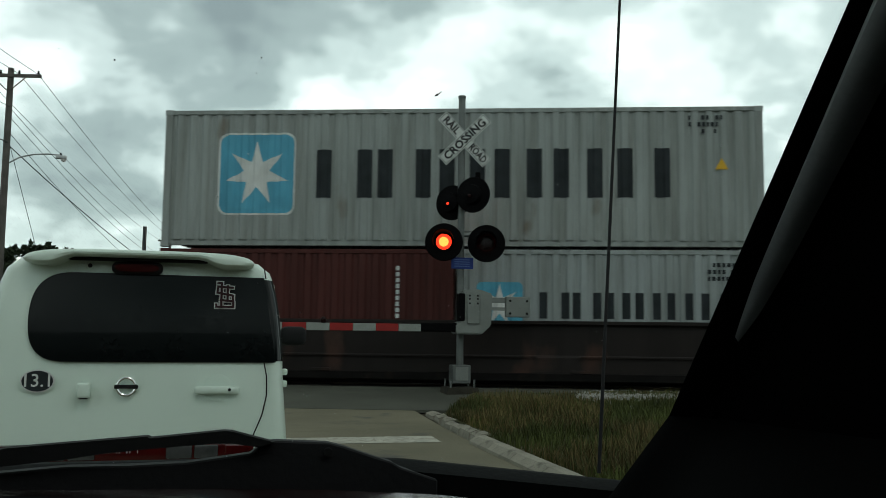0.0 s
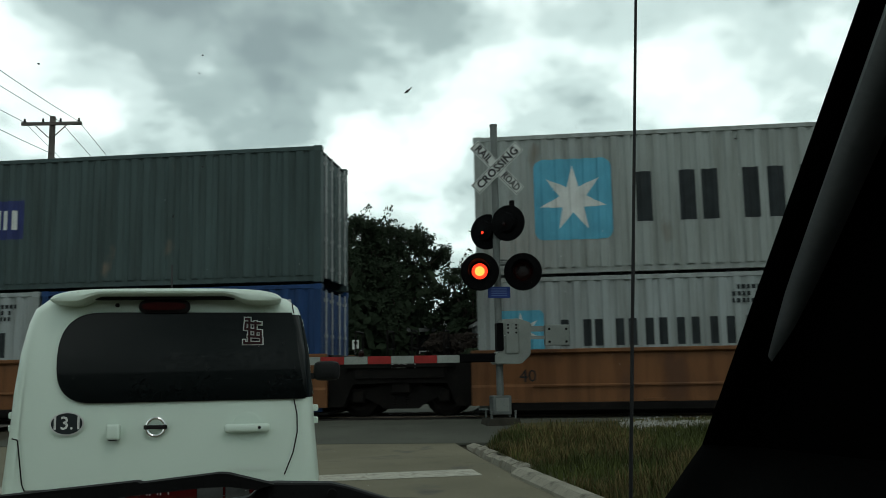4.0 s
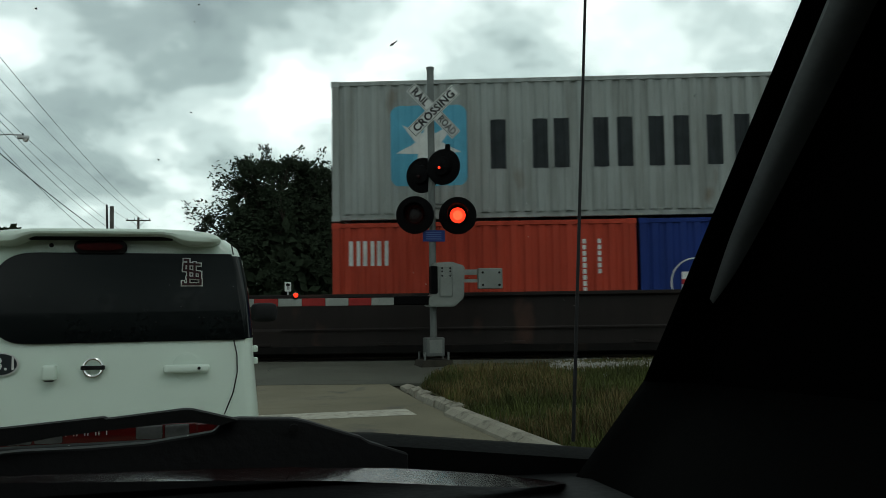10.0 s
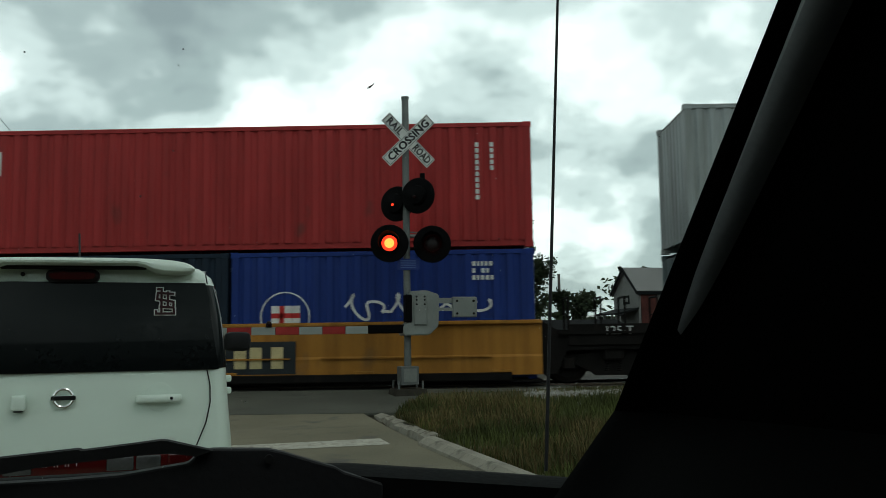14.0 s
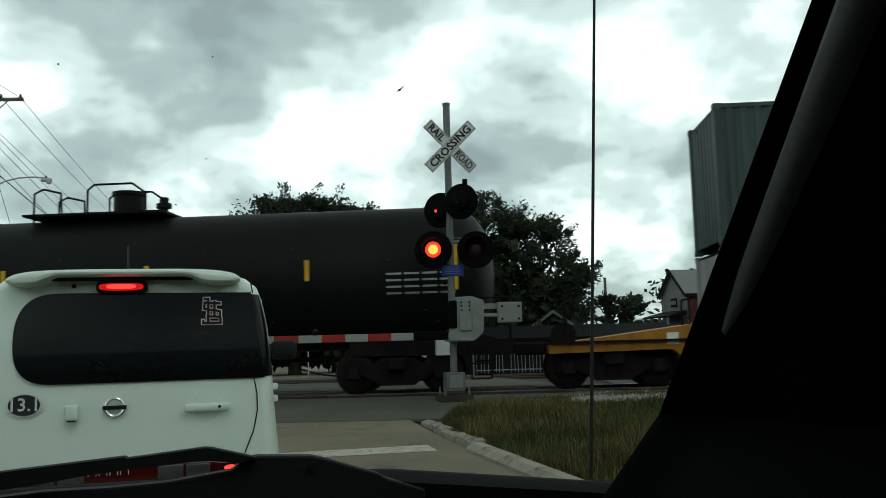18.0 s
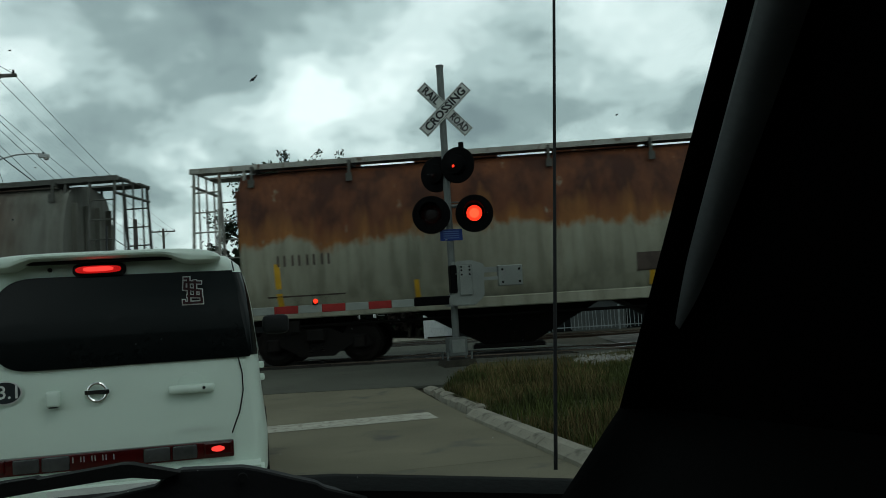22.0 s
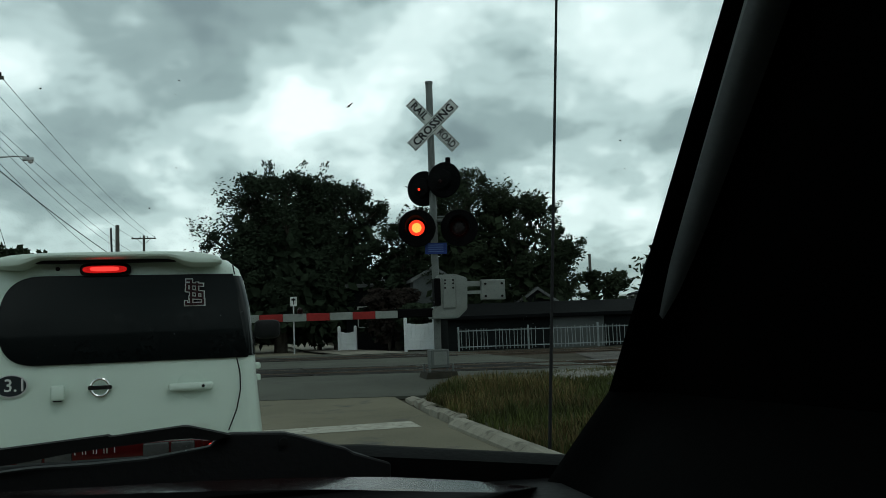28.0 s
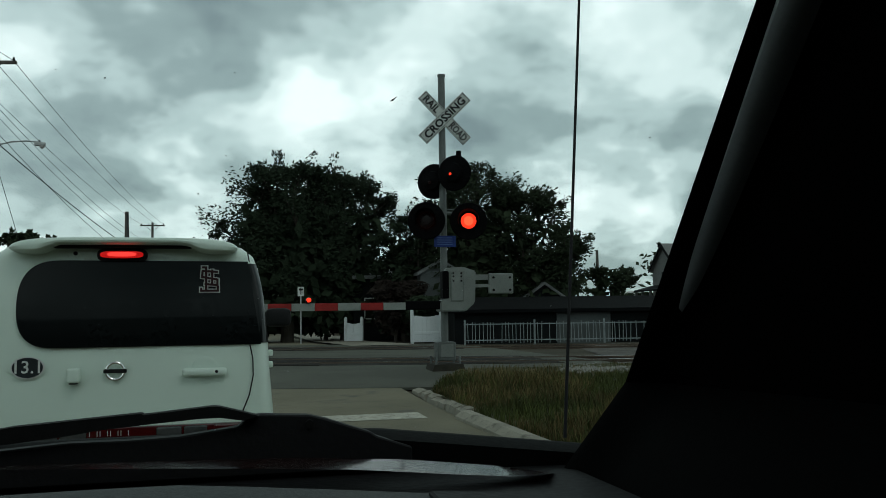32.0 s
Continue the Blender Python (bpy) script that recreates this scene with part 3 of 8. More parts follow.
M_FADEDRED = mat("faded_red_paint", (0.16, 0.042, 0.036), 0.7, var=0.25, scale=3, fine=20, bump=0.0)
M_CREAM = mat("cream_paint", (0.50, 0.42, 0.22), 0.6, var=0.15, scale=4, fine=30, bump=0.0)

PITCH = 0.278


def ripple(x):
    """Depth of the corrugated wall behind its face at x."""
    k = (x / PITCH) % 1.0
    if k < 0.40:
        return 0.0
    if k < 0.56:
        return 0.036 * (k - 0.40) / 0.16
    if k < 0.84:
        return 0.036
    return 0.036 * (1 - (k - 0.84) / 0.16)


def breaks(a, b):
    out = []
    k = math.floor(a / PITCH) - 1
    while k * PITCH < b:
        out += [(k + f) * PITCH for f in (0.0, 0.40, 0.56, 0.84)]
        k += 1
    return [x for x in out if a < x < b]


def corrugated(L, z0, z1):
    a, b = -L / 2 + 0.15, L / 2 - 0.15
    bm = bmesh.new()
    pts = [a] + breaks(a, b) + [b]
    lo = [bm.verts.new((x, 0.014 + ripple(x), z0)) for x in pts]
    hi = [bm.verts.new((x, 0.014 + ripple(x), z1)) for x in pts]
    for i in range(len(pts) - 1):
        bm.faces.new((lo[i], lo[i + 1], hi[i + 1], hi[i]))
    return bm


def decal(bm, material, parent, name, dx=0.0, dz=0.0, label="", proud=0.004, conform=True):
    """Paint on a corrugated wall: flat shapes laid into its folds."""
    shift(bm, dx, 0, dz)
    xs = [v.co.x for v in bm.verts]
    if conform:
        for c in breaks(min(xs), max(xs)):
            bmesh.ops.bisect_plane(bm, geom=bm.verts[:] + bm.edges[:] + bm.faces[:], plane_co=(c, 0, 0), plane_no=(1, 0, 0))
        for v in bm.verts:
            v.co.y = 0.014 + ripple(v.co.x) - proud
    else:
        for v in bm.verts:
            v.co.y = 0.010 - proud
    ob = part(name, bm, material, parent, label)
    if name in ("code_bars", "container_code", "name_bars"):
        ob["kind"] = "stuff"
    return ob


CACHE = {}


def shared_part(key, build, material, parent, name, m=None, smooth=False):
    key = (key, material.name)
    if key in CACHE:
        return share(CACHE[key], parent, m or Matrix(), name)
    ob = part(name, build(), material, parent, smooth=smooth, at=m)
    CACHE[key] = ob
    return ob


def container(u, z, L, H, material, label):
    c = thing("shipping_container", Matrix(), label, "container", "containers on the train")
    W = 2.44
    shared_part(("side", L, H), lambda: corrugated(L, 0.15, H - 0.09), material, c, "side_wall")
    shared_part(("side", L, H), None, material, c, "side_wall", pose(0, W, 0, 0, 0, 180))

    def roof():
        bm = bmesh.new()
        n = int(L / 0.28)
        a = -L / 2 + 0.06
        step = (L - 0.12) / n
        lo, hi = [], []
        for i in range(n * 2 + 1):
            x = a + i * step / 2
            h = H - 0.035 + (0.02 if i % 2 else 0.0)
            lo.append(bm.verts.new((x, 0.05, h)))
            hi.append(bm.verts.new((x, W - 0.05, h)))
        for i in range(n * 2):
            bm.faces.new((lo[i], lo[i + 1], hi[i + 1], hi[i]))
        return bm
    shared_part(("roof", L, H), roof, material, c, "roof")

    def post():
        return bbox(-0.075, 0.075, -0.08, 0.08, 0.1, H - 0.1, 0.012)
    for x in (-L / 2 + 0.075, L / 2 - 0.075):
        for y in (0.08, W - 0.08):
            shared_part(("post", H), post, material, c, "corner_post", pose(x, y, 0))
            for zc in (0.0, H - 0.118):
                shared_part("casting", lambda: bbox(-0.089, 0.089, -0.083, 0.083, 0, 0.118, 0.01), material, c, "corner_casting", pose(x * (1 - 0.0), y, zc))

    def rail(h):
        return lambda: bbox(-L / 2 + 0.15, L / 2 - 0.15, -0.03, 0.03, 0, h, 0.008)
    for y in (0.036, W - 0.036):
        shared_part(("toprail", L), rail(0.09), material, c, "top_rail", pose(0, y, H - 0.10))
        shared_part(("botrail", L), rail(0.13), material, c, "bottom_rail", pose(0, y + (0.045 if y < 1 else -0.045), 0.03))

    def front():
        bm = corrugated(W, 0.12, H - 0.1)
        return bm
    shared_part(("front", H), front, material, c, "front_end", pose(-L / 2 + 0.01, W / 2, 0, 0, 0, -90))

    for i, yc in enumerate((W / 4 + 0.02, 3 * W / 4 - 0.02)):
        def leaf():
            bm = bbox(-0.03, 0.03, -0.54, 0.54, 0.14, H - 0.13, 0.008)
            for k in range(4):
                box(bm, 0.03, 0.045, -0.47, 0.47, 0.25 + k * (H - 0.5) / 4, 0.25 + (k + 0.72) * (H - 0.5) / 4)
            return bm
        door = shared_part(("door", H), leaf, material, c, "door", pose(L / 2 - 0.06, yc, 0))
        for dy in (-0.26, 0.26):
            def bar():
                bm = bmesh.new()
                tube(bm, (0.075, 0, 0.1), (0.075, 0, H - 0.1), 0.02, 6)
                for zz in (0.3, 0.9, 1.5, H - 0.35):
                    box(bm, 0.03, 0.1, -0.035, 0.035, zz, zz + 0.07)
                return bm
            shared_part(("bar", H), bar, M_GALV, door, "locking_bar", pose(0, dy, 0))
    return rides(c, u, z)


def star(r, n=7, k=0.40, turn=90):
    return [(rr * math.cos(radians(turn) + i * math.pi / n), rr * math.sin(radians(turn) + i * math.pi / n)) for i in range(2 * n) for rr in ((r if i % 2 == 0 else r * k),)]


def rounded(w, h, r=0.12, seg=5):
    pts = []
    for cx, cz, a in ((w / 2 - r, h / 2 - r, 0), (-w / 2 + r, h / 2 - r, 90), (-w / 2 + r, -h / 2 + r, 180), (w / 2 - r, -h / 2 + r, 270)):
        pts += [(cx + r * math.cos(radians(a + 90 * i / seg)), cz + r * math.sin(radians(a + 90 * i / seg))) for i in range(seg + 1)]
    return pts


def word_bars(n, w, h, gap=0.14, thick=0.34):
    """A word as plain strokes: two upright bars for each letter."""
    pw = w / n
    out = []
    for i in range(n):
        x = -w / 2 + i * pw + pw * gap / 2
        lw = pw * (1 - gap)
        out += [(x, x + lw * thick, -h / 2, h / 2), (x + lw * (1 - thick), x + lw, -h / 2, h / 2)]
    return out


def name_blocks(cells, h, stroke):
    """A painted name as plain upright bars, two for each cell (x0, x1)."""
    out = []
    for x0, x1 in cells:
        out += [(x0, x0 + stroke, -h / 2, h / 2), (x1 - stroke, x1, -h / 2, h / 2)]
    return out


NAME = ((-2.885, -1.73), (-1.615, -0.52), (-0.35, 0.58), (0.77, 1.73), (1.96, 2.94), (3.23, 4.27))


def code_bars(rows, w, h):
    out = []
    rnd = random.Random(rows * 31 + int(w * 100))
    for r in range(rows):
        x, z = -w / 2, h / 2 - (r + 0.7) * h / rows
        while x < w / 2 * (1 if r == 0 else 0.6):
            k = rnd.uniform(0.04, 0.075)
            if rnd.random() > 0.22:
                out.append((x, x + k, z, z + h / rows * 0.62))
            x += k + 0.03
    return out


def big_livery(c, L, H, framed=False):
    """Large pale blue square with a white star, and a row of dark bars after it."""
    # heights are measured down from the roof
    top = H - 0.58
    if framed:
        decal(shape(rounded(1.62, 1.72, 0.2)), M_WHITE, c, "logo_border", -4.13, top - 0.80, proud=0.004)
    decal(shape(rounded(1.54, 1.64, 0.18)), M_SKYBLUE, c, "logo_square", -4.13, top - 0.80, proud=0.007)
    decal(shape(star(0.68)), M_WHITE, c, "logo_star", -4.13, top - 0.80, proud=0.010)
    decal(plates(name_blocks(NAME, 1.0, 0.31)), M_INK, c, "name_bars", 0.0, top - 0.80, proud=0.006)
    decal(plates(code_bars(3, 0.72, 0.42)), M_INK, c, "code_bars", 5.0, H - 0.42, conform=False)
    tri = decal(shape([(-0.13, -0.1), (0.13, -0.1), (0, 0.13)]), M_YELLOW, c, "warning_triangle", 5.28, H - 1.22, conform=False)


def small_livery(c, L, H, dx=0.0):
    decal(shape(rounded(0.92, 0.92, 0.1)), M_SKYBLUE, c, "logo_square", -2.18 + dx, H - 1.12, proud=0.006)
    decal(shape(star(0.42)), M_WHITE, c, "logo_star", -2.18 + dx, H - 1.12, proud=0.009)
    decal(plates(name_blocks([(a * 0.517, b * 0.517) for a, b in NAME], 0.52, 0.16)), M_INK, c, "name_bars", 0.10 + dx, H - 1.12, proud=0.006)
    decal(plates(code_bars(3, 0.6, 0.4)), M_INK, c, "code_bars", 2.2, H - 0.45, conform=False)


def line_livery(c, L, H):
    decal(shape(star(0.16)), M_SKYBLUE, c, "logo_star", -1.95, H - 0.52, proud=0.006)
    decal(plates(word_bars(10, 2.15, 0.2)), M_INK, c, "name_bars", -0.55, H - 0.52, proud=0.006)
    decal(plates(code_bars(3, 0.55, 0.42)), M_INK, c, "code_bars", 2.2, H - 0.45, conform=False)


def script_livery(c, L, H):
    """A ring with a small flag, and a flowing white line along the wall."""
    bm = bmesh.new()
    n = 28
    a = [bm.verts.new((0.50 * math.cos(k * 2 * math.pi / n), 0, 0.50 * math.sin(k * 2 * math.pi / n))) for k in range(n)]
    b = [bm.verts.new((0.475 * math.cos(k * 2 * math.pi / n), 0, 0.475 * math.sin(k * 2 * math.pi / n))) for k in range(n)]
    for k in range(n):
        bm.faces.new((a[k], a[(k + 1) % n], b[(k + 1) % n], b[k]))
    decal(bm, M_WHITE, c, "ring", -1.95, H - 1.30, conform=False)
    decal(plates([(-0.28, 0.30, -0.2, 0.2)]), M_WHITE, c, "flag", -1.95, H - 1.28, proud=0.006)
    decal(plates([(-0.28, 0.30, -0.05, 0.05), (-0.12, -0.02, -0.2, 0.2)]), M_REDPAINT, c, "flag_cross", -1.95, H - 1.28, proud=0.009)
    bm = bmesh.new()
    pts = []
    for i in range(90):
        k = i / 89
        big = 0.26 if k < 0.16 or 0.3 < k < 0.42 else 0.11
        pts.append((-0.75 + 3.0 * k + 0.09 * math.sin(k * 62), big * math.sin(k * 40) + 0.03))
    for (xa, za), (xb, zb) in zip(pts, pts[1:]):
        d = Vector((xb - xa, zb - za))
        nrm = Vector((-d.y, d.x)).normalized() * 0.026
        bm.faces.new([bm.verts.new(q) for q in ((xa - nrm.x, 0, za - nrm.y), (xb - nrm.x, 0, zb - nrm.y), (xb + nrm.x, 0, zb + nrm.y), (xa + nrm.x, 0, za + nrm.y))])
    decal(bm, M_WHITE, c, "script_line", 0.0, H - 1.16, conform=False)
    decal(plates(code_bars(3, 0.5, 0.42)), M_WHITE, c, "code_bars", 2.05, H - 0.45, conform=False)


def tall_bars(c, L, H, x, down, n=8):
    decal(plates([(-0.035, 0.035, -k * 0.12 - 0.09, -k * 0.12) for k in range(n)]), M_WHITE, c, "code_bars", x, H - down, conform=False)


HIGH, STD, F40, F20 = 2.896, 2.591, 12.19, 6.06
BASE = 0.36


def stack(u_right, u_left, top, low_left, low_right, H):
    """One double stack: a 40 ft box over two 20 ft ones."""
    uc = (u_right + u_left) / 2
    t = container(uc, BASE + STD + 0.03, F40, H - 0.03, top[0], top[1])
    a = container(uc - F20 / 2 - 0.035, BASE, F20, STD, low_left[0], low_left[1])
    b = container(uc + F20 / 2 + 0.035, BASE, F20, STD, low_right[0], low_right[1])
    return t, a, b


G40 = "long light grey steel container with a star badge and dark bars"
G20 = "short light grey steel container with a star badge"

# A
t, a, b = stack(6.28, -5.9, (M_GREY, G40), (M_MAROON, "short maroon steel container with white marks"), (M_SILVER, G20), HIGH)
big_livery(t, F40, HIGH, True)
tall_bars(a, F20, STD, 1.9, 0.35, 10)
decal(plates(word_bars(3, 0.34, 1.1, 0.2, 0.3)), M_WHITE, a, "name_bars", -1.75, STD - 1.05, proud=0.006)
small_livery(b, F20, STD)
# B
t, a, b = stack(-15.3, -27.25, (M_BLUE, "long faded blue steel container with a painted flag"), (M_ROYAL, "short blue steel container with a small white name"), (M_MAROON, "short maroon steel container with tall white marks"), STD)
decal(shape([(-0.72, 0.42), (-0.3, 0.36), (0.1, 0.44), (0.42, 0.40), (0.72, -0.36), (0.3, -0.34), (-0.1, -0.44), (-0.55, -0.42)]), M_WHITE, t, "flag", -0.05, STD - 0.77, proud=0.006)
decal(shape([(-0.55, -0.40), (-0.1, -0.42), (0.3, -0.32), (0.70, -0.34), (0.5, 0.05), (0.0, 0.02)]), M_YELLOW, t, "flag_fly", -0.05, STD - 0.77, proud=0.009)
decal(shape([(-0.70, 0.40), (-0.45, 0.2), (-0.1, -0.1), (-0.5, -0.38)]), M_SKYBLUE, t, "flag_hoist", -0.05, STD - 0.77, proud=0.009)
decal(plates(word_bars(3, 2.35, 0.84, 0.12, 0.30)), M_WHITE, t, "name_bars", 0.0, STD - 1.76, proud=0.006)
decal(letters("POCU 107051 2", 0.15), M_WHITE, t, "container_code", 5.1, STD - 0.40, conform=False)
decal(letters("GB 4310", 0.15), M_WHITE, t, "container_code", 5.1, STD - 0.60, conform=False)
decal(plates(word_bars(5, 0.95, 0.2, 0.2, 0.35)), M_WHITE, a, "name_bars", -1.75, STD - 0.52, proud=0.006)
decal(plates([(-0.16, 0.16, -0.1, 0.1)]), M_REDPAINT, a, "name_mark", -2.42, STD - 0.52, proud=0.006)
decal(plates(code_bars(3, 0.62, 0.42)), M_WHITE, a, "code_bars", 2.5, STD - 0.42, conform=False)
decal(plates([(-0.09, 0.09, -0.42, -0.08), (-0.09, 0.09, 0.08, 0.36), (-0.05, 0.05, 0.5, 0.8), (-0.12, 0.12, 0.62, 0.68)]), M_WHITE, b, "name_bars", -2.25, STD - 1.1, proud=0.006)
tall_bars(b, F20, STD, 2.3, 0.3, 10)
tall_bars(b, F20, STD, 2.6, 0.3, 5)
# C
t, a, b = stack(-30.45, -42.6, (M_GREY, G40), (M_SILVER, G20), (M_SILVER, G20), HIGH)
big_livery(t, F40, HIGH)
small_livery(a, F20, STD)
small_livery(b, F20, STD)
# D
t, a, b = stack(-45.8, -58.0, (M_SLATE, "long slate grey steel container with a dark blue sign"), (M_SILVER, G20), (M_BLUE, "short dull blue steel container"), HIGH)
decal(plates([(-0.69, 0.69, -0.42, 0.42)]), M_DKBLUE, t, "name_panel", -1.15, HIGH - 1.36, proud=0.006)
decal(plates(word_bars(3, 1.1, 0.42)), M_WHITE, t, "name_bars", -1.15, HIGH - 1.36, proud=0.009)
small_livery(a, F20, STD)
decal(plates(code_bars(2, 0.7, 0.3)), M_WHITE, b, "code_bars", 2.0, STD - 0.45, conform=False)
# E
t, a, b = stack(-61.15, -73.3, (M_GREY, G40), (M_NAVY, "short dark blue steel container"), (M_SILVER, G20), HIGH)
big_livery(t, F40, HIGH)
small_livery(b, F20, STD)
tall_bars(a, F20, STD, 2.15, 0.4, 9)
# G
t, a, b = stack(-76.4, -88.5, (M_SILVER, G40), (M_SILVER, "short light grey steel container with a small dark name"), (M_SILVER, "short light grey steel container with a small dark name"), HIGH)
big_livery(t, F40, HIGH)
line_livery(a, F20, STD)
line_livery(b, F20, STD)
# H
t, a, b = stack(-97.65, -109.8, (M_GREY, G40), (M_ORANGERED, "short orange-red steel container with white marks"), (M_ROYAL, "short royal blue steel container with a white script line"), HIGH)
big_livery(t, F40, HIGH)
decal(plates(word_bars(3, 0.85, 0.5, 0.2, 0.34)), M_WHITE, a, "name_bars", -2.3, STD - 0.62, proud=0.006)
tall_bars(a, F20, STD, 2.0, 0.4, 9)
tall_bars(a, F20, STD, 2.3, 0.4, 6)
script_livery(b, F20, STD)
# I
t, a, b = stack(-119.0, -131.25, (M_BEIGE, "long weathered beige steel container with a star badge and scraped paint"), (M_ROYAL, "short royal blue steel container with a white script line"), (M_ROYAL, "short royal blue steel container with a white script line"), STD + 0.09)
big_livery(t, F40, STD + 0.05, True)
script_livery(a, F20, STD)
script_livery(b, F20, STD)
# J
t, a, b = stack(-134.95, -147.1, (M_SILVER, G40), (M_TEAL, "short teal grey steel container with blue and orange signs"), (M_NAVY, "short navy steel container with a small red sign"), HIGH)
big_livery(t, F40, HIGH)
decal(plates([(-0.55, 0.55, -0.36, 0.36)]), M_DKBLUE, a, "name_panel", -1.15, STD - 1.16, proud=0.006)
decal(plates(word_bars(3, 0.9, 0.36)), M_WHITE, a, "name_bars", -1.15, STD - 1.16, proud=0.009)
decal(plates([(-1.2, 1.2, -0.36, 0.36)]), M_ORANGE, a, "name_panel", 0.62, STD - 1.16, proud=0.006)
decal(plates(word_bars(8, 2.1, 0.36, 0.3, 0.28)), M_MAROON, a, "name_bars", 0.62, STD - 1.16, proud=0.009)
decal(plates(code_bars(2, 0.95, 0.3)), M_WHITE, a, "code_bars", 1.85, STD - 0.55, conform=False)
decal(plates([(-0.2, 0.2, -0.13, 0.13)]), M_REDPAINT, b, "name_panel", -2.0, STD - 0.58, proud=0.006)
decal(plates([(-0.14, 0.14, -0.05, 0.05), (-0.2, 0.2, -0.19, -0.15)]), M_WHITE, b, "name_bars", -2.0, STD - 0.58, proud=0.009)
decal(plates(code_bars(2, 1.5, 0.42)), M_WHITE, b, "code_bars", 2.0, STD - 0.6, conform=False)
# K
t, a, b = stack(-150.28, -162.4, (M_RED, "long red steel container with white marks"), (M_NAVY, "short navy steel container with a small red sign"), (M_ROYAL, "short blue steel container with a white script line"), STD)
decal(plates(word_bars(3, 0.86, 0.5, 0.2, 0.34)), M_WHITE, t, "name_bars", -5.1, STD - 0.72, proud=0.006)
tall_bars(t, F40, STD, 5.0, 0.45, 10)
tall_bars(t, F40, STD, 5.3, 0.45, 5)
decal(plates([(-0.2, 0.2, -0.13, 0.13)]), M_REDPAINT, a, "name_panel", -2.0, STD - 0.5, proud=0.006)
decal(plates([(-0.14, 0.14, -0.05, 0.05), (-0.2, 0.2, -0.19, -0.15)]), M_WHITE, a, "name_bars", -2.0, STD - 0.5, proud=0.009)
decal(plates(code_bars(2, 1.6, 0.42)), M_WHITE, a, "code_bars", 1.8, STD - 0.55, conform=False)
script_livery(b, F20, STD)
# L
t, a, b = stack(-165.7, -177.9, (M_GREY, G40), (M_SILVER, G20), (M_SILVER, G20), HIGH)
big_livery(t, F40, HIGH)
small_livery(a, F20, STD)
small_livery(b, F20, STD)
# N
t, a, b = stack(-181.2, -193.4, (M_SLATE, "long slate grey steel container with blue and orange signs"), (M_SILVER, G20), (M_ROYAL, "short royal blue steel container with a white script line"), HIGH)
decal(plates([(-0.70, 0.70, -0.44, 0.44)]), M_DKBLUE, t, "name_panel", -1.52, HIGH - 1.38, proud=0.006)
decal(plates(word_bars(3, 1.15, 0.46)), M_WHITE, t, "name_bars", -1.52, HIGH - 1.38, proud=0.009)
decal(plates([(-1.42, 1.42, -0.44, 0.44)]), M_ORANGE, t, "name_panel", 0.62, HIGH - 1.38, proud=0.006)
decal(plates(word_bars(8, 2.5, 0.46, 0.3, 0.28)), M_MAROON, t, "name_bars", 0.62, HIGH - 1.38, proud=0.009)
decal(plates(word_bars(12, 1.95, 0.16, 0.4, 0.3)), M_WHITE, t, "web_bars", 0.35, HIGH - 2.03, proud=0.006)
decal(plates(code_bars(2, 1.05, 0.34)), M_WHITE, t, "code_bars", 4.75, HIGH - 0.5, conform=False)
small_livery(a, F20, STD)
script_livery(b, F20, STD)


# ---- well cars and trucks ----
def truck(u):
    k = thing("rail_truck", Matrix(), "dark oily two-axle freight truck under the cars", "rail truck", "trucks under the train")
    for y in (CENTRE - 1.0, CENTRE + 1.0):
        def frame_side():
            bm = bmesh.new()
            prism(bm, [(-1.15, 0.42), (-1.05, 0.62), (-0.5, 0.66), (-0.3, 0.78), (0.3, 0.78), (0.5, 0.66), (1.05, 0.62), (1.15, 0.42), (0.95, 0.38), (0.75, 0.45), (0.45, 0.30), (0.35, 0.22), (-0.35, 0.22), (-0.45, 0.30), (-0.75, 0.45), (-0.95, 0.38)], "y", -0.07, 0.07)
            return bm
        shared_part("tside", frame_side, M_DARKSTEEL, k, "side_frame", pose(0, y, 0.18))
        for sx in (-0.12, 0.12):
            def spring():
                bm = bmesh.new()
                for i in range(5):
                    lathe(bm, [(0.06, i * 0.045), (0.075, i * 0.045 + 0.018), (0.06, i * 0.045 + 0.036)], seg=8)
                return bm
            shared_part("spring", spring, M_DARKSTEEL, k, "spring", pose(sx, y - 0.02, 0.48))
    for x in (-0.88, 0.88):
        def wheelset():
            bm = bmesh.new()
            for s in (-1, 1):
                lathe(bm, [(0.02, 0.0), (0.10, 0.0), (0.30, -0.03), (0.40, 0.0), (0.415, 0.03), (0.42, 0.11), (0.445, 0.135), (0.40, 0.14), (0.3, 0.10), (0.02, 0.13)], pose(0, s * 0.83, 0, 90 * s), 20)
            tube(bm, (0, -0.9, 0), (0, 0.9, 0), 0.085, 10)
            return bm
        shared_part("wheelset", wheelset, M_WHEEL, k, "wheelset", pose(x, CENTRE, RAIL_TOP + 0.42))
        shared_part("bearing", lambda: bbox(-0.13, 0.13, -0.1, 0.1, -0.13, 0.13, 0.03), M_DARKSTEEL, k, "bearing_box", pose(x, CENTRE - 1.04, RAIL_TOP + 0.42))
    shared_part("bolster", lambda: bbox(-0.2, 0.2, -1.2, 1.2, 0.6, 0.85, 0.03), M_DARKSTEEL, k, "bolster", pose(0, CENTRE, 0.1))
    return rides(k, u)


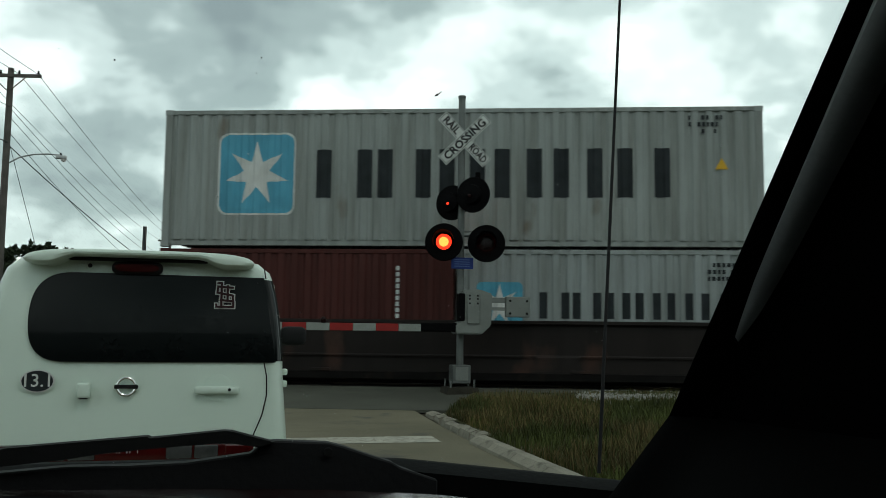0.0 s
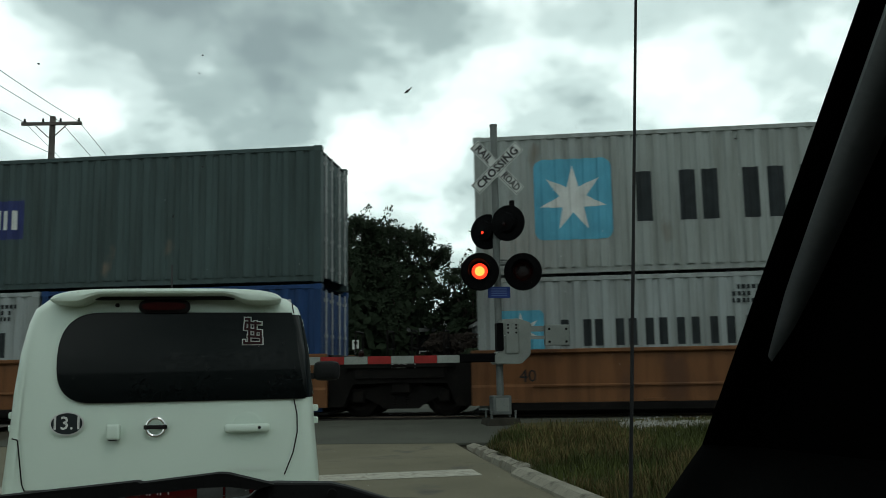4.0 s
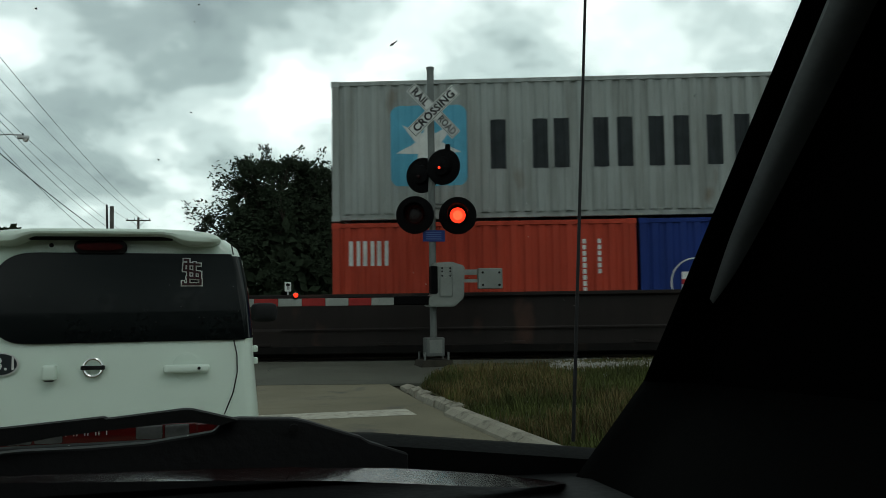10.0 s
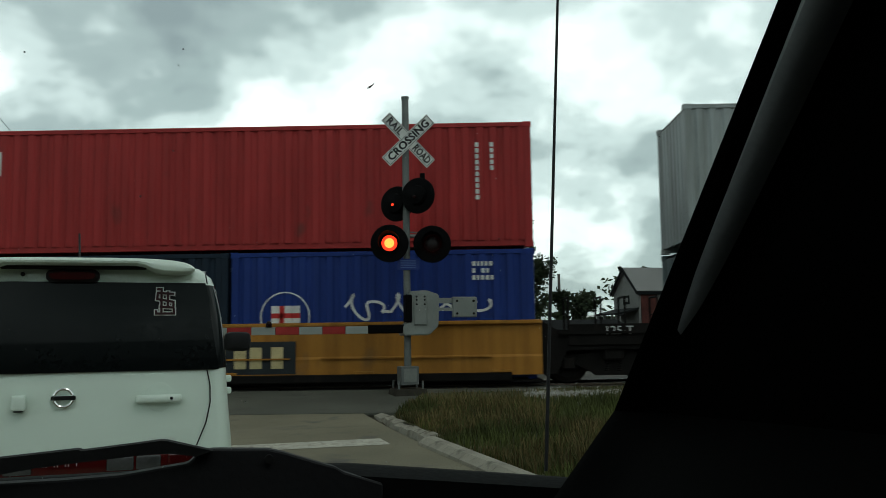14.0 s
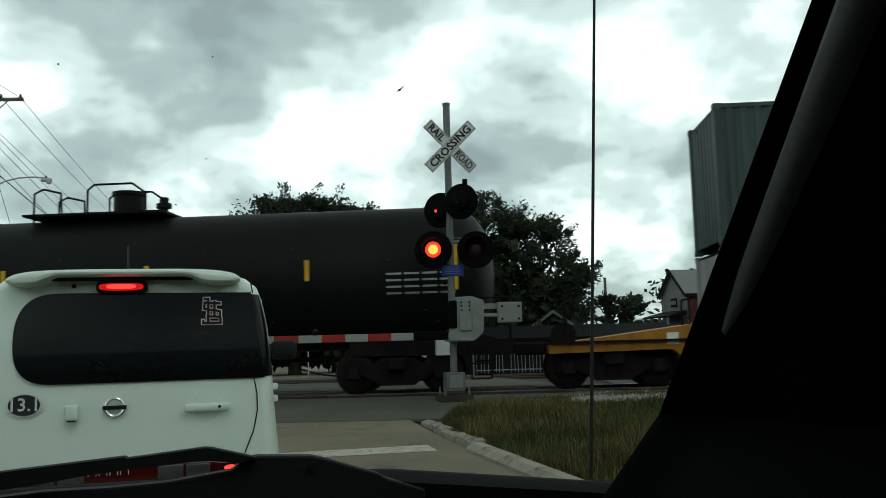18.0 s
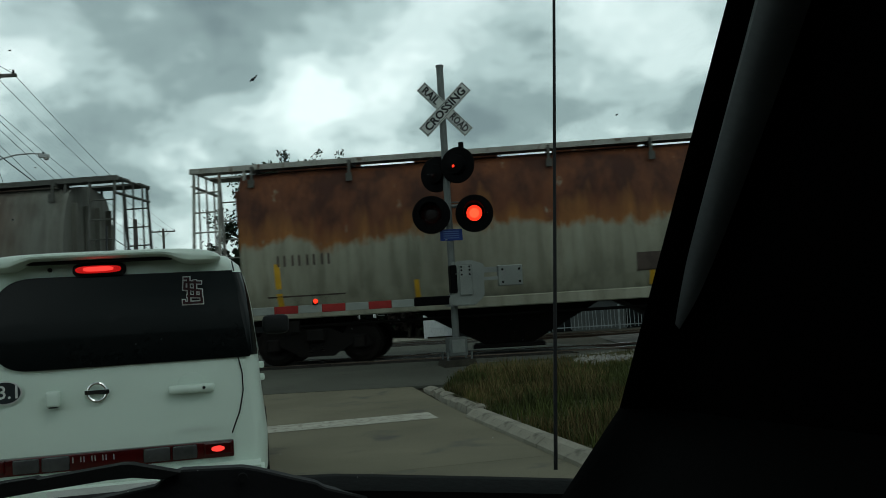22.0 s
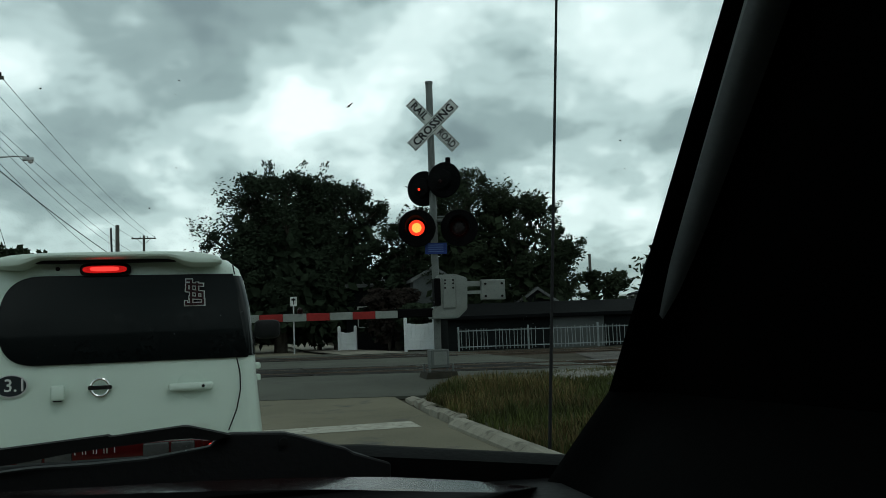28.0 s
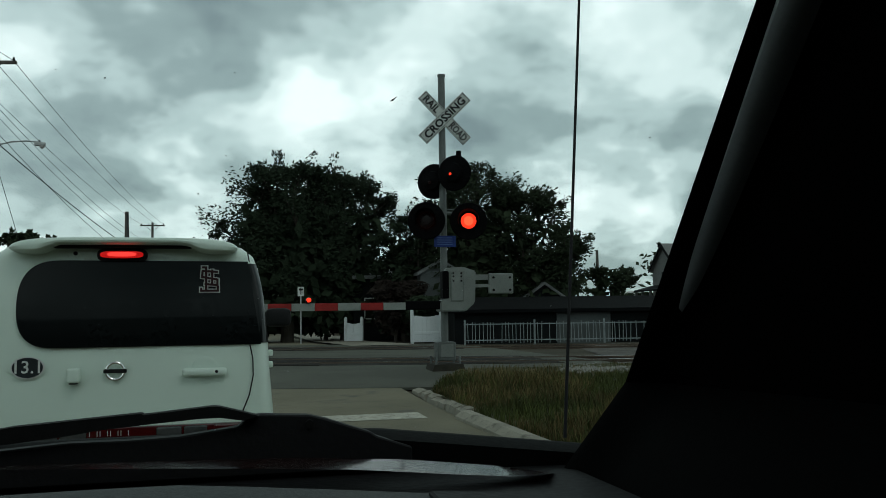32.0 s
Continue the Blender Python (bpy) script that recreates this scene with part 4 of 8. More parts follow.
def well(u0, u1, material, label, end_left=False, end_right=False, number=True, name_panel=False, ndx=0.0):
    """One well unit between u0 and u1: deep side sills, bulkheads and low end platforms."""
    uc, half = (u0 + u1) / 2, (u1 - u0) / 2
    w = thing("well_car", Matrix(), label, "well car", "well cars of the train")
    for y, s in ((-0.16, 1), (CENTRE * 2 + 0.16, -1)):
        bm = bmesh.new()
        prism(bm, [(0.0, 0.45), (0.10, 0.45), (0.10, 1.46), (0.03, 1.46), (0.03, 0.85), (0.0, 0.80)], "x", -half, half)
        side = part("side_sill", bm, material, w, at=pose(0, y, 0) if s == 1 else pose(0, y, 0, 0, 0, 180))
        part("top_chord", bbox(-half, half, -0.06, 0.10, 1.44, 1.52, 0.015), material, side)
        part("bottom_chord", bbox(-half + 0.6, half - 0.6, -0.045, 0.10, 0.34, 0.50, 0.015), M_DARKSTEEL, side)
        n = max(5, int(half * 2 / 2.2))
        for i in range(n):
            x = -half + 0.8 + i * (half * 2 - 1.6) / (n - 1)
            part("foot_bracket", bbox(x - 0.2, x + 0.2, -0.06, 0.0, 0.50, 0.56, 0.01), material, side)
        part("ledge", bbox(-half + 1.2, half * 0.2, -0.05, 0.01, 0.80, 0.83), material, side)
        part("ledge", bbox(half * 0.3, half - 1.0, -0.05, 0.01, 0.80, 0.83), material, side)
    part("floor", bbox(-half, half, -0.05, CENTRE * 2 + 0.05, 0.30, 0.35), M_DARKSTEEL, w)
    for sx, end in ((-1, end_left), (1, end_right)):
        ln = 3.3 if end else 1.55
        x0, x1 = sx * half, sx * (half + ln)
        bm = bmesh.new()
        prof = [(x0, 0.55), (x0, 1.5), (x0 + sx * 0.5, 1.45), (x1, 1.12), (x1, 0.95), (x0 + sx * 0.9, 0.98), (x0 + sx * 0.5, 0.62)] if end else \
               [(x0, 0.45), (x0, 1.5), (x0 + sx * 0.3, 1.32), (x1, 1.25), (x1, 0.92), (x0 + sx * 0.5, 0.9), (x0 + sx * 0.3, 0.45)]
        prism(bm, prof if sx > 0 else prof[::-1], "y", 0.0, CENTRE * 2)
        plat = part("end_platform", bm, material if end and material is not M_WELL_DARK else M_DARKSTEEL, w)
        part("deck", bbox(min(x0 + sx * 0.35, x1), max(x0 + sx * 0.35, x1), -0.1, CENTRE * 2 + 0.1, 1.22 if not end else 1.14, 1.27 if not end else 1.18), M_DARKSTEEL, plat)
        for gx in (x0 + sx * 0.55, x0 + sx * (ln - 0.35)):
            bm = bmesh.new()
            for yy in (0.05, 0.75):
                tube(bm, (gx, yy, 1.2), (gx, yy, 1.95), 0.022, 6)
            tube(bm, (gx, 0.05, 1.95), (gx, 0.75, 1.95), 0.022, 6)
            tube(bm, (gx, 0.05, 1.6), (gx, 0.75, 1.6), 0.018, 6)
            part("handrail", bm, M_DARKSTEEL, plat)
        if end:
            bm = bmesh.new()
            tube(bm, (x1 - sx * 0.3, 0.35, 1.3), (x1 - sx * 0.3, 0.29, 1.3), 0.26, 14)
            part("brake_wheel", bm, M_DARKSTEEL, plat)
            part("coupler", bbox(min(x1, x1 + sx * 0.55), max(x1, x1 + sx * 0.55), CENTRE - 0.16, CENTRE + 0.16, 0.92, 1.2, 0.05), M_DARKSTEEL, plat)
            part("placard", bbox(x0 + sx * 0.9 - 0.11, x0 + sx * 0.9 + 0.11, -0.012, 0.0, 1.08, 1.30), M_WHITE, plat)
    if number:
        part("number_panel", bbox(-1.5 + ndx, 1.45 + ndx, -0.168, -0.161, 0.94, 1.26), M_INK, w)
        bm = shift(letters("759571" if material is M_WELL_RUST else "742715", 0.33), 0.55, -0.173, 1.10)
        bmesh.ops.transform(bm, matrix=Matrix(((1, 0, 0.22, -0.25), (0, 1, 0, 0), (0, 0, 1, 0), (0, 0, 0, 1))), verts=bm.verts[:])
        part("number", shift(bm, ndx, 0, 0), M_WHITE, w)
        bm = shift(letters("DTTX", 0.33), -0.98, -0.173, 1.10)
        bmesh.ops.transform(bm, matrix=Matrix(((1, 0, 0.22, -0.25), (0, 1, 0, 0), (0, 0, 1, 0), (0, 0, 0, 1))), verts=bm.verts[:])
        part("reporting_mark", shift(bm, ndx, 0, 0), M_WHITE, w)
    if name_panel:
        part("name_panel", bbox(-1.32, 1.36, -0.168, -0.161, 0.52, 1.16), M_INK, w)
        part("name_bars", shift(plates(word_bars(3, 2.2, 0.42, 0.1, 0.36)), 0.05, -0.173, 0.84), M_CREAM, w)
    if material is not M_WELL_DARK:
        part("capacity_number", shift(letters("40", 0.34), -half + 1.1, -0.172, 1.0), M_INK, w)
    return rides(w, uc)


R_LABEL = "faded orange well car unit with rust stains"
Y_LABEL = "yellow well car unit with grimy lower edge"
D_LABEL = "dark brown well car with a deep side"
well(-8.4, 8.6, M_WELL_DARK, D_LABEL, True, True, number=False)
for i, (r, l) in enumerate(((-15.3, -27.25), (-30.45, -42.6), (-45.8, -58.0), (-61.15, -73.3), (-76.4, -88.5))):
    well(l - 0.15, r + 0.15, M_WELL_RUST, R_LABEL, i == 4, i == 0, i in (0, 4), False, 1.95 if i == 0 else -1.8)
well(-112.0, -95.4, M_WELL_DARK, D_LABEL, True, True, number=False)
for i, (r, l) in enumerate(((-119.0, -131.25), (-134.95, -147.1), (-150.28, -162.4), (-165.7, -177.9), (-181.2, -193.4))):
    well(l - 0.15, r + 0.15, M_WELL_GOLD, Y_LABEL, i == 4, i == 0, i in (0, 4), i in (1, 2, 3), 2.3 if i == 0 else -3.35)
for u in (-9.95, -12.9, -28.85, -44.2, -59.6, -74.85, -90.9, -93.7, -113.7, -116.6, -133.1, -148.7, -164.05, -179.55, -195.6, 10.2, 12.6):
    truck(u)
for u in (-44.2, -59.6, -133.1, -148.7, -164.05, -179.55):
    k = thing("end_plate", Matrix(), "black plate with white letters on the car end", "plate", "plates on the train")
    part("plate", bbox(-0.9, 0.9, -0.02, 0.0, 1.0, 1.42, 0.01), M_DARKSTEEL, k)
    part("plate_letters", shift(letters("125-T", 0.24), 0.1, -0.026, 1.28), M_WHITE, k)
    rides(k, u, 0, -0.03)

# ---- tank car and covered hoppers ----
M_TANK = mat("black_tank_paint", (0.006, 0.007, 0.007), 0.55, spec=0.12, var=0.3, scale=0.6, fine=12, bump=0.05, streak=0.3)


def tank_car(u_right, u_left):
    uc, half = (u_right + u_left) / 2, (u_right - u_left) / 2
    k = thing("tank_car", Matrix(), "black tank car with white numbers and yellow strips", "tank car")
    R, zc = 1.52, 2.64
    prof = [(0.001, -half), (0.5, -half + 0.04), (0.95, -half + 0.17), (1.25, -half + 0.36), (1.44, -half + 0.62), (R, -half + 0.95)]
    prof = prof + [(r, -z) for r, z in reversed(prof)]
    bm = bmesh.new()
    lathe(bm, prof, pose(0, 1.45, zc, 0, 90, 0), 48)
    shell = part("tank", bm, M_TANK, k, smooth=True)
    for x in (-half + 0.98, -half * 0.45, half * 0.45, half - 0.98):
        bm = bmesh.new()
        n = 40
        for i in range(n):
            a0, a1 = 2 * math.pi * i / n, 2 * math.pi * (i + 1) / n
            bm.faces.new([bm.verts.new((x + dx, 1.45 + (R + 0.008) * math.cos(a), zc + (R + 0.008) * math.sin(a))) for dx, a in ((-0.03, a0), (0.03, a0), (0.03, a1), (-0.03, a1))])
        bmesh.ops.remove_doubles(bm, verts=bm.verts[:], dist=0.001)
        part("weld_band", bm, M_TANK, shell)
    for x, w, h, z in ((-7.33, 0.10, 0.95, 2.70), (7.49, 0.10, 0.95, 2.75), (-4.9, 0.09, 0.42, 2.75), (1.17, 0.09, 0.42, 2.75), (4.49, 0.09, 0.42, 2.75), (-1.86, 0.09, 0.42, 2.75)):
        a = math.acos(max(-1, min(1, (z - zc) / R)))
        y = 1.45 - R * math.sin(a) - 0.012
        part("reflector_strip", bbox(x - w / 2, x + w / 2, y, y + 0.03, z - h / 2, z + h / 2), M_YELLOW, k)

    def on_shell(bm, dx, z0):
        for v in bm.verts:
            z = v.co.z + z0
            v.co.x += dx
            v.co.z = z
            v.co.y = 1.45 - math.sqrt(max(0.01, (R + 0.006) ** 2 - (z - zc) ** 2))
        return bm
    part("number", on_shell(letters("NATX 304006", 0.38), -5.65, 2.25), M_WHITE, k)
    part("weight_bars", on_shell(plates([(-1.1 + i * 0.16, -1.1 + i * 0.16 + 0.11, z, z + 0.06) for i in range(12) if i % 5 for z in (0.0, 0.14)]), -5.65, 1.75), M_WHITE, k)
    part("data_panel", on_shell(plates([(-0.7 + c * 0.36, -0.7 + c * 0.36 + 0.3, r * 0.13, r * 0.13 + 0.04) for c in range(4) for r in range(4)]), 6.80, 2.22), M_GALV, k)
    part("placard", bbox(half - 1.2, half - 0.9, 0.02, 0.04, 0.98, 1.28), M_WHITE, k)
    # manway, valves and guard rails on top
    bm = bmesh.new()
    lathe(bm, [(0.001, 0), (0.33, 0), (0.33, 0.55), (0.37, 0.56), (0.37, 0.64), (0.001, 0.66)], pose(0.15, 1.45, zc + R - 0.03), 20)
    part("manway", bm, M_TANK, k, smooth=True)
    bm = bmesh.new()
    lathe(bm, [(0.001, 0), (0.09, 0), (0.09, 0.25), (0.17, 0.26), (0.17, 0.36), (0.10, 0.37), (0.10, 0.5), (0.001, 0.5)], pose(0.95, 1.45, zc + R - 0.03), 14)
    part("valve", bm, M_TANK, k, smooth=True)
    bm = bmesh.new()
    lathe(bm, [(0.001, 0), (0.42, 0), (0.42, 0.16), (0.001, 0.2)], pose(-0.95, 1.45, zc + R - 0.03), 18)
    part("hatch", bm, M_TANK, k, smooth=True)
    for yy in (0.9, 2.0):
        bm = bmesh.new()
        pipe(bm, [(-1.75, yy, zc + 1.2), (-1.75, yy, zc + R + 0.56), (-1.55, yy, zc + R + 0.66), (-1.15, yy, zc + R + 0.56), (-1.1, yy, zc + 1.2)], 0.024, 8)
        part("guard_rail", bm, M_TANK, k)
        bm = bmesh.new()
        pipe(bm, [(-0.55, yy, zc + 1.2), (-0.55, yy, zc + R + 0.60), (-0.4, yy, zc + R + 0.72), (0.45, yy, zc + R + 0.72), (0.75, yy, zc + R + 0.50), (0.75, yy, zc + 1.2)], 0.024, 8)
        part("guard_rail", bm, M_TANK, k)
    part("top_platform", bbox(-1.8, 1.3, 0.5, 2.4, zc + R + 0.0, zc + R + 0.05), M_DARKSTEEL, k)
    for sx in (-1, 1):
        bm = bmesh.new()
        prism(bm, [(sx * (half - 3.0), 1.0), (sx * (half - 3.0), 1.35), (sx * (half - 0.2), 1.35), (sx * (half + 0.35), 1.2), (sx * (half + 0.35), 0.95)], "y", 0.35, 2.55)
        sill = part("stub_sill", bm, M_DARKSTEEL, k)
        part("coupler", bbox(min(sx * (half + 0.35), sx * (half + 0.9)), max(sx * (half + 0.35), sx * (half + 0.9)), 1.1, 1.4, 0.92, 1.2, 0.05), M_DARKSTEEL, sill)
        bm = bmesh.new()
        for yy in (0.1, 2.4):
            pipe(bm, [(sx * (half + 0.3), yy, 1.2), (sx * (half + 0.3), yy, 2.1), (sx * (half - 0.9), yy, 2.1)], 0.02, 6)
            for h in (0.5, 0.8):
                tube(bm, (sx * (half - 0.1), yy, h), (sx * (half - 0.5), yy, h), 0.02, 6)
            for xx in (half - 0.1, half - 0.5):
                tube(bm, (sx * xx, yy, 0.5), (sx * xx, yy, 1.3), 0.02, 6)
        part("end_rail", bm, M_DARKSTEEL, sill)
    bm = bmesh.new()
    tube(bm, (-half + 2, 1.45, 0.95), (half - 2, 1.45, 0.95), 0.05, 8)
    part("brake_pipe", bm, M_DARKSTEEL, k)
    rides(k, uc)
    truck(uc + half - 2.0)
    truck(uc - half + 2.0)
    return k


tank_car(-197.9, -214.4)


def hopper(u_right, u_left, body, label, marks, ladder=M_GALV):
    uc, half = (u_right + u_left) / 2, (u_right - u_left) / 2
    k = thing("hopper_car", Matrix(), label, "hopper car", "hopper cars of the train")
    inset = 1.05
    # bulging cylindrical side: y of the near face against z
    side = [(0.30, 1.38), (0.10, 1.75), (0.02, 2.2), (0.0, 2.6), (0.03, 3.0), (0.09, 3.4), (0.20, 3.8), (0.34, 4.08), (0.52, 4.22), (0.85, 4.30), (1.25, 4.33)]
    full = side + [(2 * CENTRE - y, z) for y, z in reversed(side[:-1])]
    bm = bmesh.new()
    rings = []
    for j, x in enumerate([-half + inset] + steps(-half + inset + 1.2, half - inset - 1.2, 6) + [half - inset]):
        ring = []
        for y, z in full:
            lean = 0.16 * (1 - (z - 1.38) / 2.95)
            ring.append(bm.verts.new((x + (lean if j == 0 else -lean if j == 7 else 0), y, z)))
        rings.append(ring)
    for a, b in zip(rings, rings[1:]):
        for i in range(len(full) - 1):
            bm.faces.new((a[i], b[i], b[i + 1], a[i + 1]))
    bm.faces.new(rings[0])
    bm.faces.new(rings[-1][::-1])
    bmesh.ops.recalc_face_normals(bm, faces=bm.faces[:])
    shell = part("body", bm, body, k, smooth=True)
    # end slope sheets with stiffeners
    for sx in (-1, 1):
        bm = bmesh.new()
        for yy in (0.45, 1.0, 1.5, 2.05):
            prism(bm, [(sx * (half - inset), 3.9), (sx * (half - inset + 0.12), 3.9), (sx * (half - inset + 0.05), 1.4), (sx * (half - inset - 0.15), 1.4)], "y", yy, yy + 0.05)
        part("end_stiffeners", bm, body, shell)
    part("side_sill", bbox(-half + 0.1, half - 0.1, 0.0, 0.16, 1.18, 1.40, 0.02), body, k)
    part("side_sill", bbox(-half + 0.1, half - 0.1, 2 * CENTRE - 0.16, 2 * CENTRE, 1.18, 1.40, 0.02), body, k)
    # roof walkway and brackets
    part("roof_walk", bbox(-half, half, 0.42, 1.0, 4.36, 4.40), ladder, k)
    part("roof_walk", bbox(-half, half, 1.5, 2.08, 4.36, 4.40), ladder, k)
    part("roof_edge", bbox(-half, half, 0.36, 0.42, 4.31, 4.42), ladder, k)
    n = int(half * 2 / 1.95)
    br = None
    for i in range(n):
        x = -half + inset + 0.3 + i * (2 * half - 2 * inset - 0.6) / (n - 1)
        if br is None:
            bm = bmesh.new()
            box(bm, -0.03, 0.03, 0.24, 0.95, 4.26, 4.36)
            box(bm, -0.025, 0.025, 0.22, 0.27, 3.98, 4.3)
            box(bm, -0.06, 0.06, 0.17, 0.22, 3.92, 4.08)
            br = part("walk_bracket", bm, M_DUSKSTEEL, k, at=pose(x, 0, 0))
        else:
            share(br, k, pose(x, 0, 0))
    for i in range(5):
        x = -half + 2.6 + i * (2 * half - 5.2) / 4
        part("hatch_cover", bbox(x - 0.9, x + 0.9, 1.05, 1.45, 4.3, 4.40, 0.03), body, k)
    # ends: posts, platform, ladders
    for sx in (-1, 1):
        deck = part("end_platform", bbox(min(sx * half, sx * (half - inset)), max(sx * half, sx * (half - inset)), 0.05, 2 * CENTRE - 0.05, 1.16, 1.24), M_DARKSTEEL, k)
        for yy in (0.06, 2 * CENTRE - 0.12):
            for xx in (half - 0.08, half - 0.62, half - 1.15):
                bm = bmesh.new()
                tube(bm, (sx * xx, yy + 0.03, 1.2), (sx * xx, yy + 0.03 + (0.33 if yy < 1 else -0.33), 4.36), 0.036, 6)
                part("end_post", bm, ladder, deck)
            bm = bmesh.new()
            for r in range(9):
                z = 0.55 + r * 0.42
                yr = yy + 0.03 + (0.33 if yy < 1 else -0.33) * max(0, (z - 1.2) / 3.16)
                tube(bm, (sx * (half - 0.08), yr, z), (sx * (half - 0.62), yr, z), 0.018, 6)
            for xx in (half - 0.08, half - 0.62):
                tube(bm, (sx * xx, yy + 0.03, 0.5), (sx * xx, yy + 0.03, 1.2), 0.02, 6)
            part("ladder", bm, ladder, deck)
        bm = bmesh.new()
        for z in (4.36, 4.05):
            tube(bm, (sx * (half - 0.05), 0.36, z), (sx * (half - 0.05), 2.14, z), 0.03, 6)
        for yy in (0.75, 1.25, 1.75):
            tube(bm, (sx * (half - 0.05), yy, 1.2), (sx * (half - 0.05), yy, 4.36), 0.022, 6)
        part("end_frame", bm, ladder, deck)
        part("centre_sill", bbox(min(sx * (half - 3.2), sx * (half + 0.4)), max(sx * (half - 3.2), sx * (half + 0.4)), CENTRE - 0.3, CENTRE + 0.3, 0.85, 1.2, 0.02), M_DARKSTEEL, deck)
        part("coupler", bbox(min(sx * (half + 0.35), sx * (half + 0.85)), max(sx * (half + 0.35), sx * (half + 0.85)), CENTRE - 0.15, CENTRE + 0.15, 0.9, 1.15, 0.05), M_DARKSTEEL, deck)
        part("step", bbox(min(sx * (half - 0.1), sx * (half - 0.65)), max(sx * (half - 0.1), sx * (half - 0.65)), 0.0, 0.12, 0.62, 0.66), M_GALV, deck)
        part("jacking_pad", bbox(sx * (half - 2.1) - 0.16, sx * (half - 2.1) + 0.16, -0.02, 0.04, 0.92, 1.14), M_DARKSTEEL, deck)
    # discharge hoppers
    for x in (-2.05, 2.05):
        bm = bmesh.new()
        lo = [bm.verts.new((x + a, b, 0.42)) for a, b in ((-0.5, 0.85), (0.5, 0.85), (0.5, 1.65), (-0.5, 1.65))]
        hi = [bm.verts.new((x + a, b, 1.25)) for a, b in ((-1.95, 0.15), (1.95, 0.15), (1.95, 2.35), (-1.95, 2.35))]
        for i in range(4):
            bm.faces.new((lo[i], lo[(i + 1) % 4], hi[(i + 1) % 4], hi[i]))
        bm.faces.new(lo[::-1])
        bm.faces.new(hi)
        chute = part("discharge_chute", bm, M_DARKSTEEL, k)
        part("gate", bbox(x - 0.75, x + 0.75, 0.75, 1.75, 0.34, 0.42, 0.02), M_DARKSTEEL, chute)
    bm = bmesh.new()
    tube(bm, (-half + 1.5, 0.3, 1.02), (half - 1.5, 0.3, 1.02), 0.035, 6)
    part("brake_pipe", bm, M_DARKSTEEL, k)
    def face_y(z):
        for (y0, z0), (y1, z1) in zip(side, side[1:]):
            if z0 <= z <= z1:
                return y0 + (y1 - y0) * (z - z0) / (z1 - z0)
        return 0.3

    def strip(x, w, z0, z1):
        bm = bmesh.new()
        zs_ = steps(z0, z1, 4)
        prism(bm, [(face_y(z) - 0.012, z) for z in zs_] + [(face_y(z) + 0.02, z) for z in reversed(zs_)], "x", x - w, x + w)
        return bm

    for x in (-half + 1.85, half - 1.55):
        part("reflector_strip", strip(x, 0.06, 1.42, 2.3), M_YELLOW, k)
    for x in (-half * 0.45, half * 0.1, half * 0.5):
        part("reflector_strip", strip(x, 0.05, 1.44, 1.82), M_YELLOW, k)
    for x in (half * 0.72 - 0.19, half * 0.72 + 0.19):
        part("data_box", strip(x, 0.17, 1.80, 2.07), M_INK, k)

    def paint(bm, material, name, dx, dz, proud=0.012):
        shift(bm, dx, 0, dz)
        for c in (1.75, 2.2, 2.6, 3.0, 3.4, 3.8):
            bmesh.ops.bisect_plane(bm, geom=bm.verts[:] + bm.edges[:] + bm.faces[:], plane_co=(0, 0, c), plane_no=(0, 0, 1))
        for v in bm.verts:
            v.co.y = face_y(v.co.z) - proud
        return part(name, bm, material, k)
    marks(paint, half)
    rides(k, uc)
    truck(uc + half - 2.55)
    truck(uc - half + 2.55)
    return k


def ribbon(pts, w):
    bm = bmesh.new()
    L, R = [], []
    for i, p in enumerate(pts):
        a, b = Vector(pts[max(0, i - 1)]), Vector(pts[min(len(pts) - 1, i + 1)])
        d = (b - a).normalized()
        nrm = Vector((-d.y, d.x)) * w / 2
        L.append(bm.verts.new((p[0] + nrm.x, 0, p[1] + nrm.y)))
        R.append(bm.verts.new((p[0] - nrm.x, 0, p[1] - nrm.y)))
    for i in range(len(pts) - 1):
        bm.faces.new((L[i], R[i], R[i + 1], L[i + 1]))
    return bm


def worm(paint, x, z, material, s=1.0):
    """The railway's mark, drawn as one plain bent band."""
    out = [(1.05, 0.72), (0.2, 0.72), (0.05, 0.66), (0.0, 0.52), (0.0, -0.42), (0.06, -0.62), (0.22, -0.68), (1.25, -0.68), (1.42, -0.6), (1.48, -0.42), (1.5, 0.45), (1.58, 0.66), (1.76, 0.72), (1.95, 0.66), (2.7, -0.5), (2.86, -0.64), (3.02, -0.66), (3.14, -0.58), (3.2, -0.4), (3.2, 0.72)]
    paint(ribbon([((a - 1.6) * s, b * s) for a, b in out], 0.27 * s), material, "bent_band", x, z)


def owner_marks(paint, x, number, ink, faint=False):
    if not faint:
        paint(plates(word_bars(8, 2.0, 0.26, 0.3, 0.25)), ink, "owner_bars", x, 3.42)
        paint(plates(word_bars(8, 2.0, 0.28, 0.3, 0.25)), ink, "owner_bars", x, 3.03)
        paint(plates([(-1.0, 1.0, -0.02, 0.02)]), ink, "rule", x, 2.73)
    paint(letters(number, 0.36), ink, "car_number", x + 0.28, 2.47)
    paint(plates(word_bars(2, 0.5, 0.27, 0.2, 0.3)), ink, "prefix_bars", x - 0.75, 2.47)
    paint(plates([(-1.0, 1.0, 0.3, 0.33), (-1.0, 1.0, -0.12, -0.09), (0.0, 0.03, -0.09, 0.3)] + [(-0.9 + i * 0.2, -0.9 + i * 0.2 + 0.13, z, z + 0.05) for i in range(4) for z in (0.02, 0.14)]), ink, "weight_table", x, 1.95)


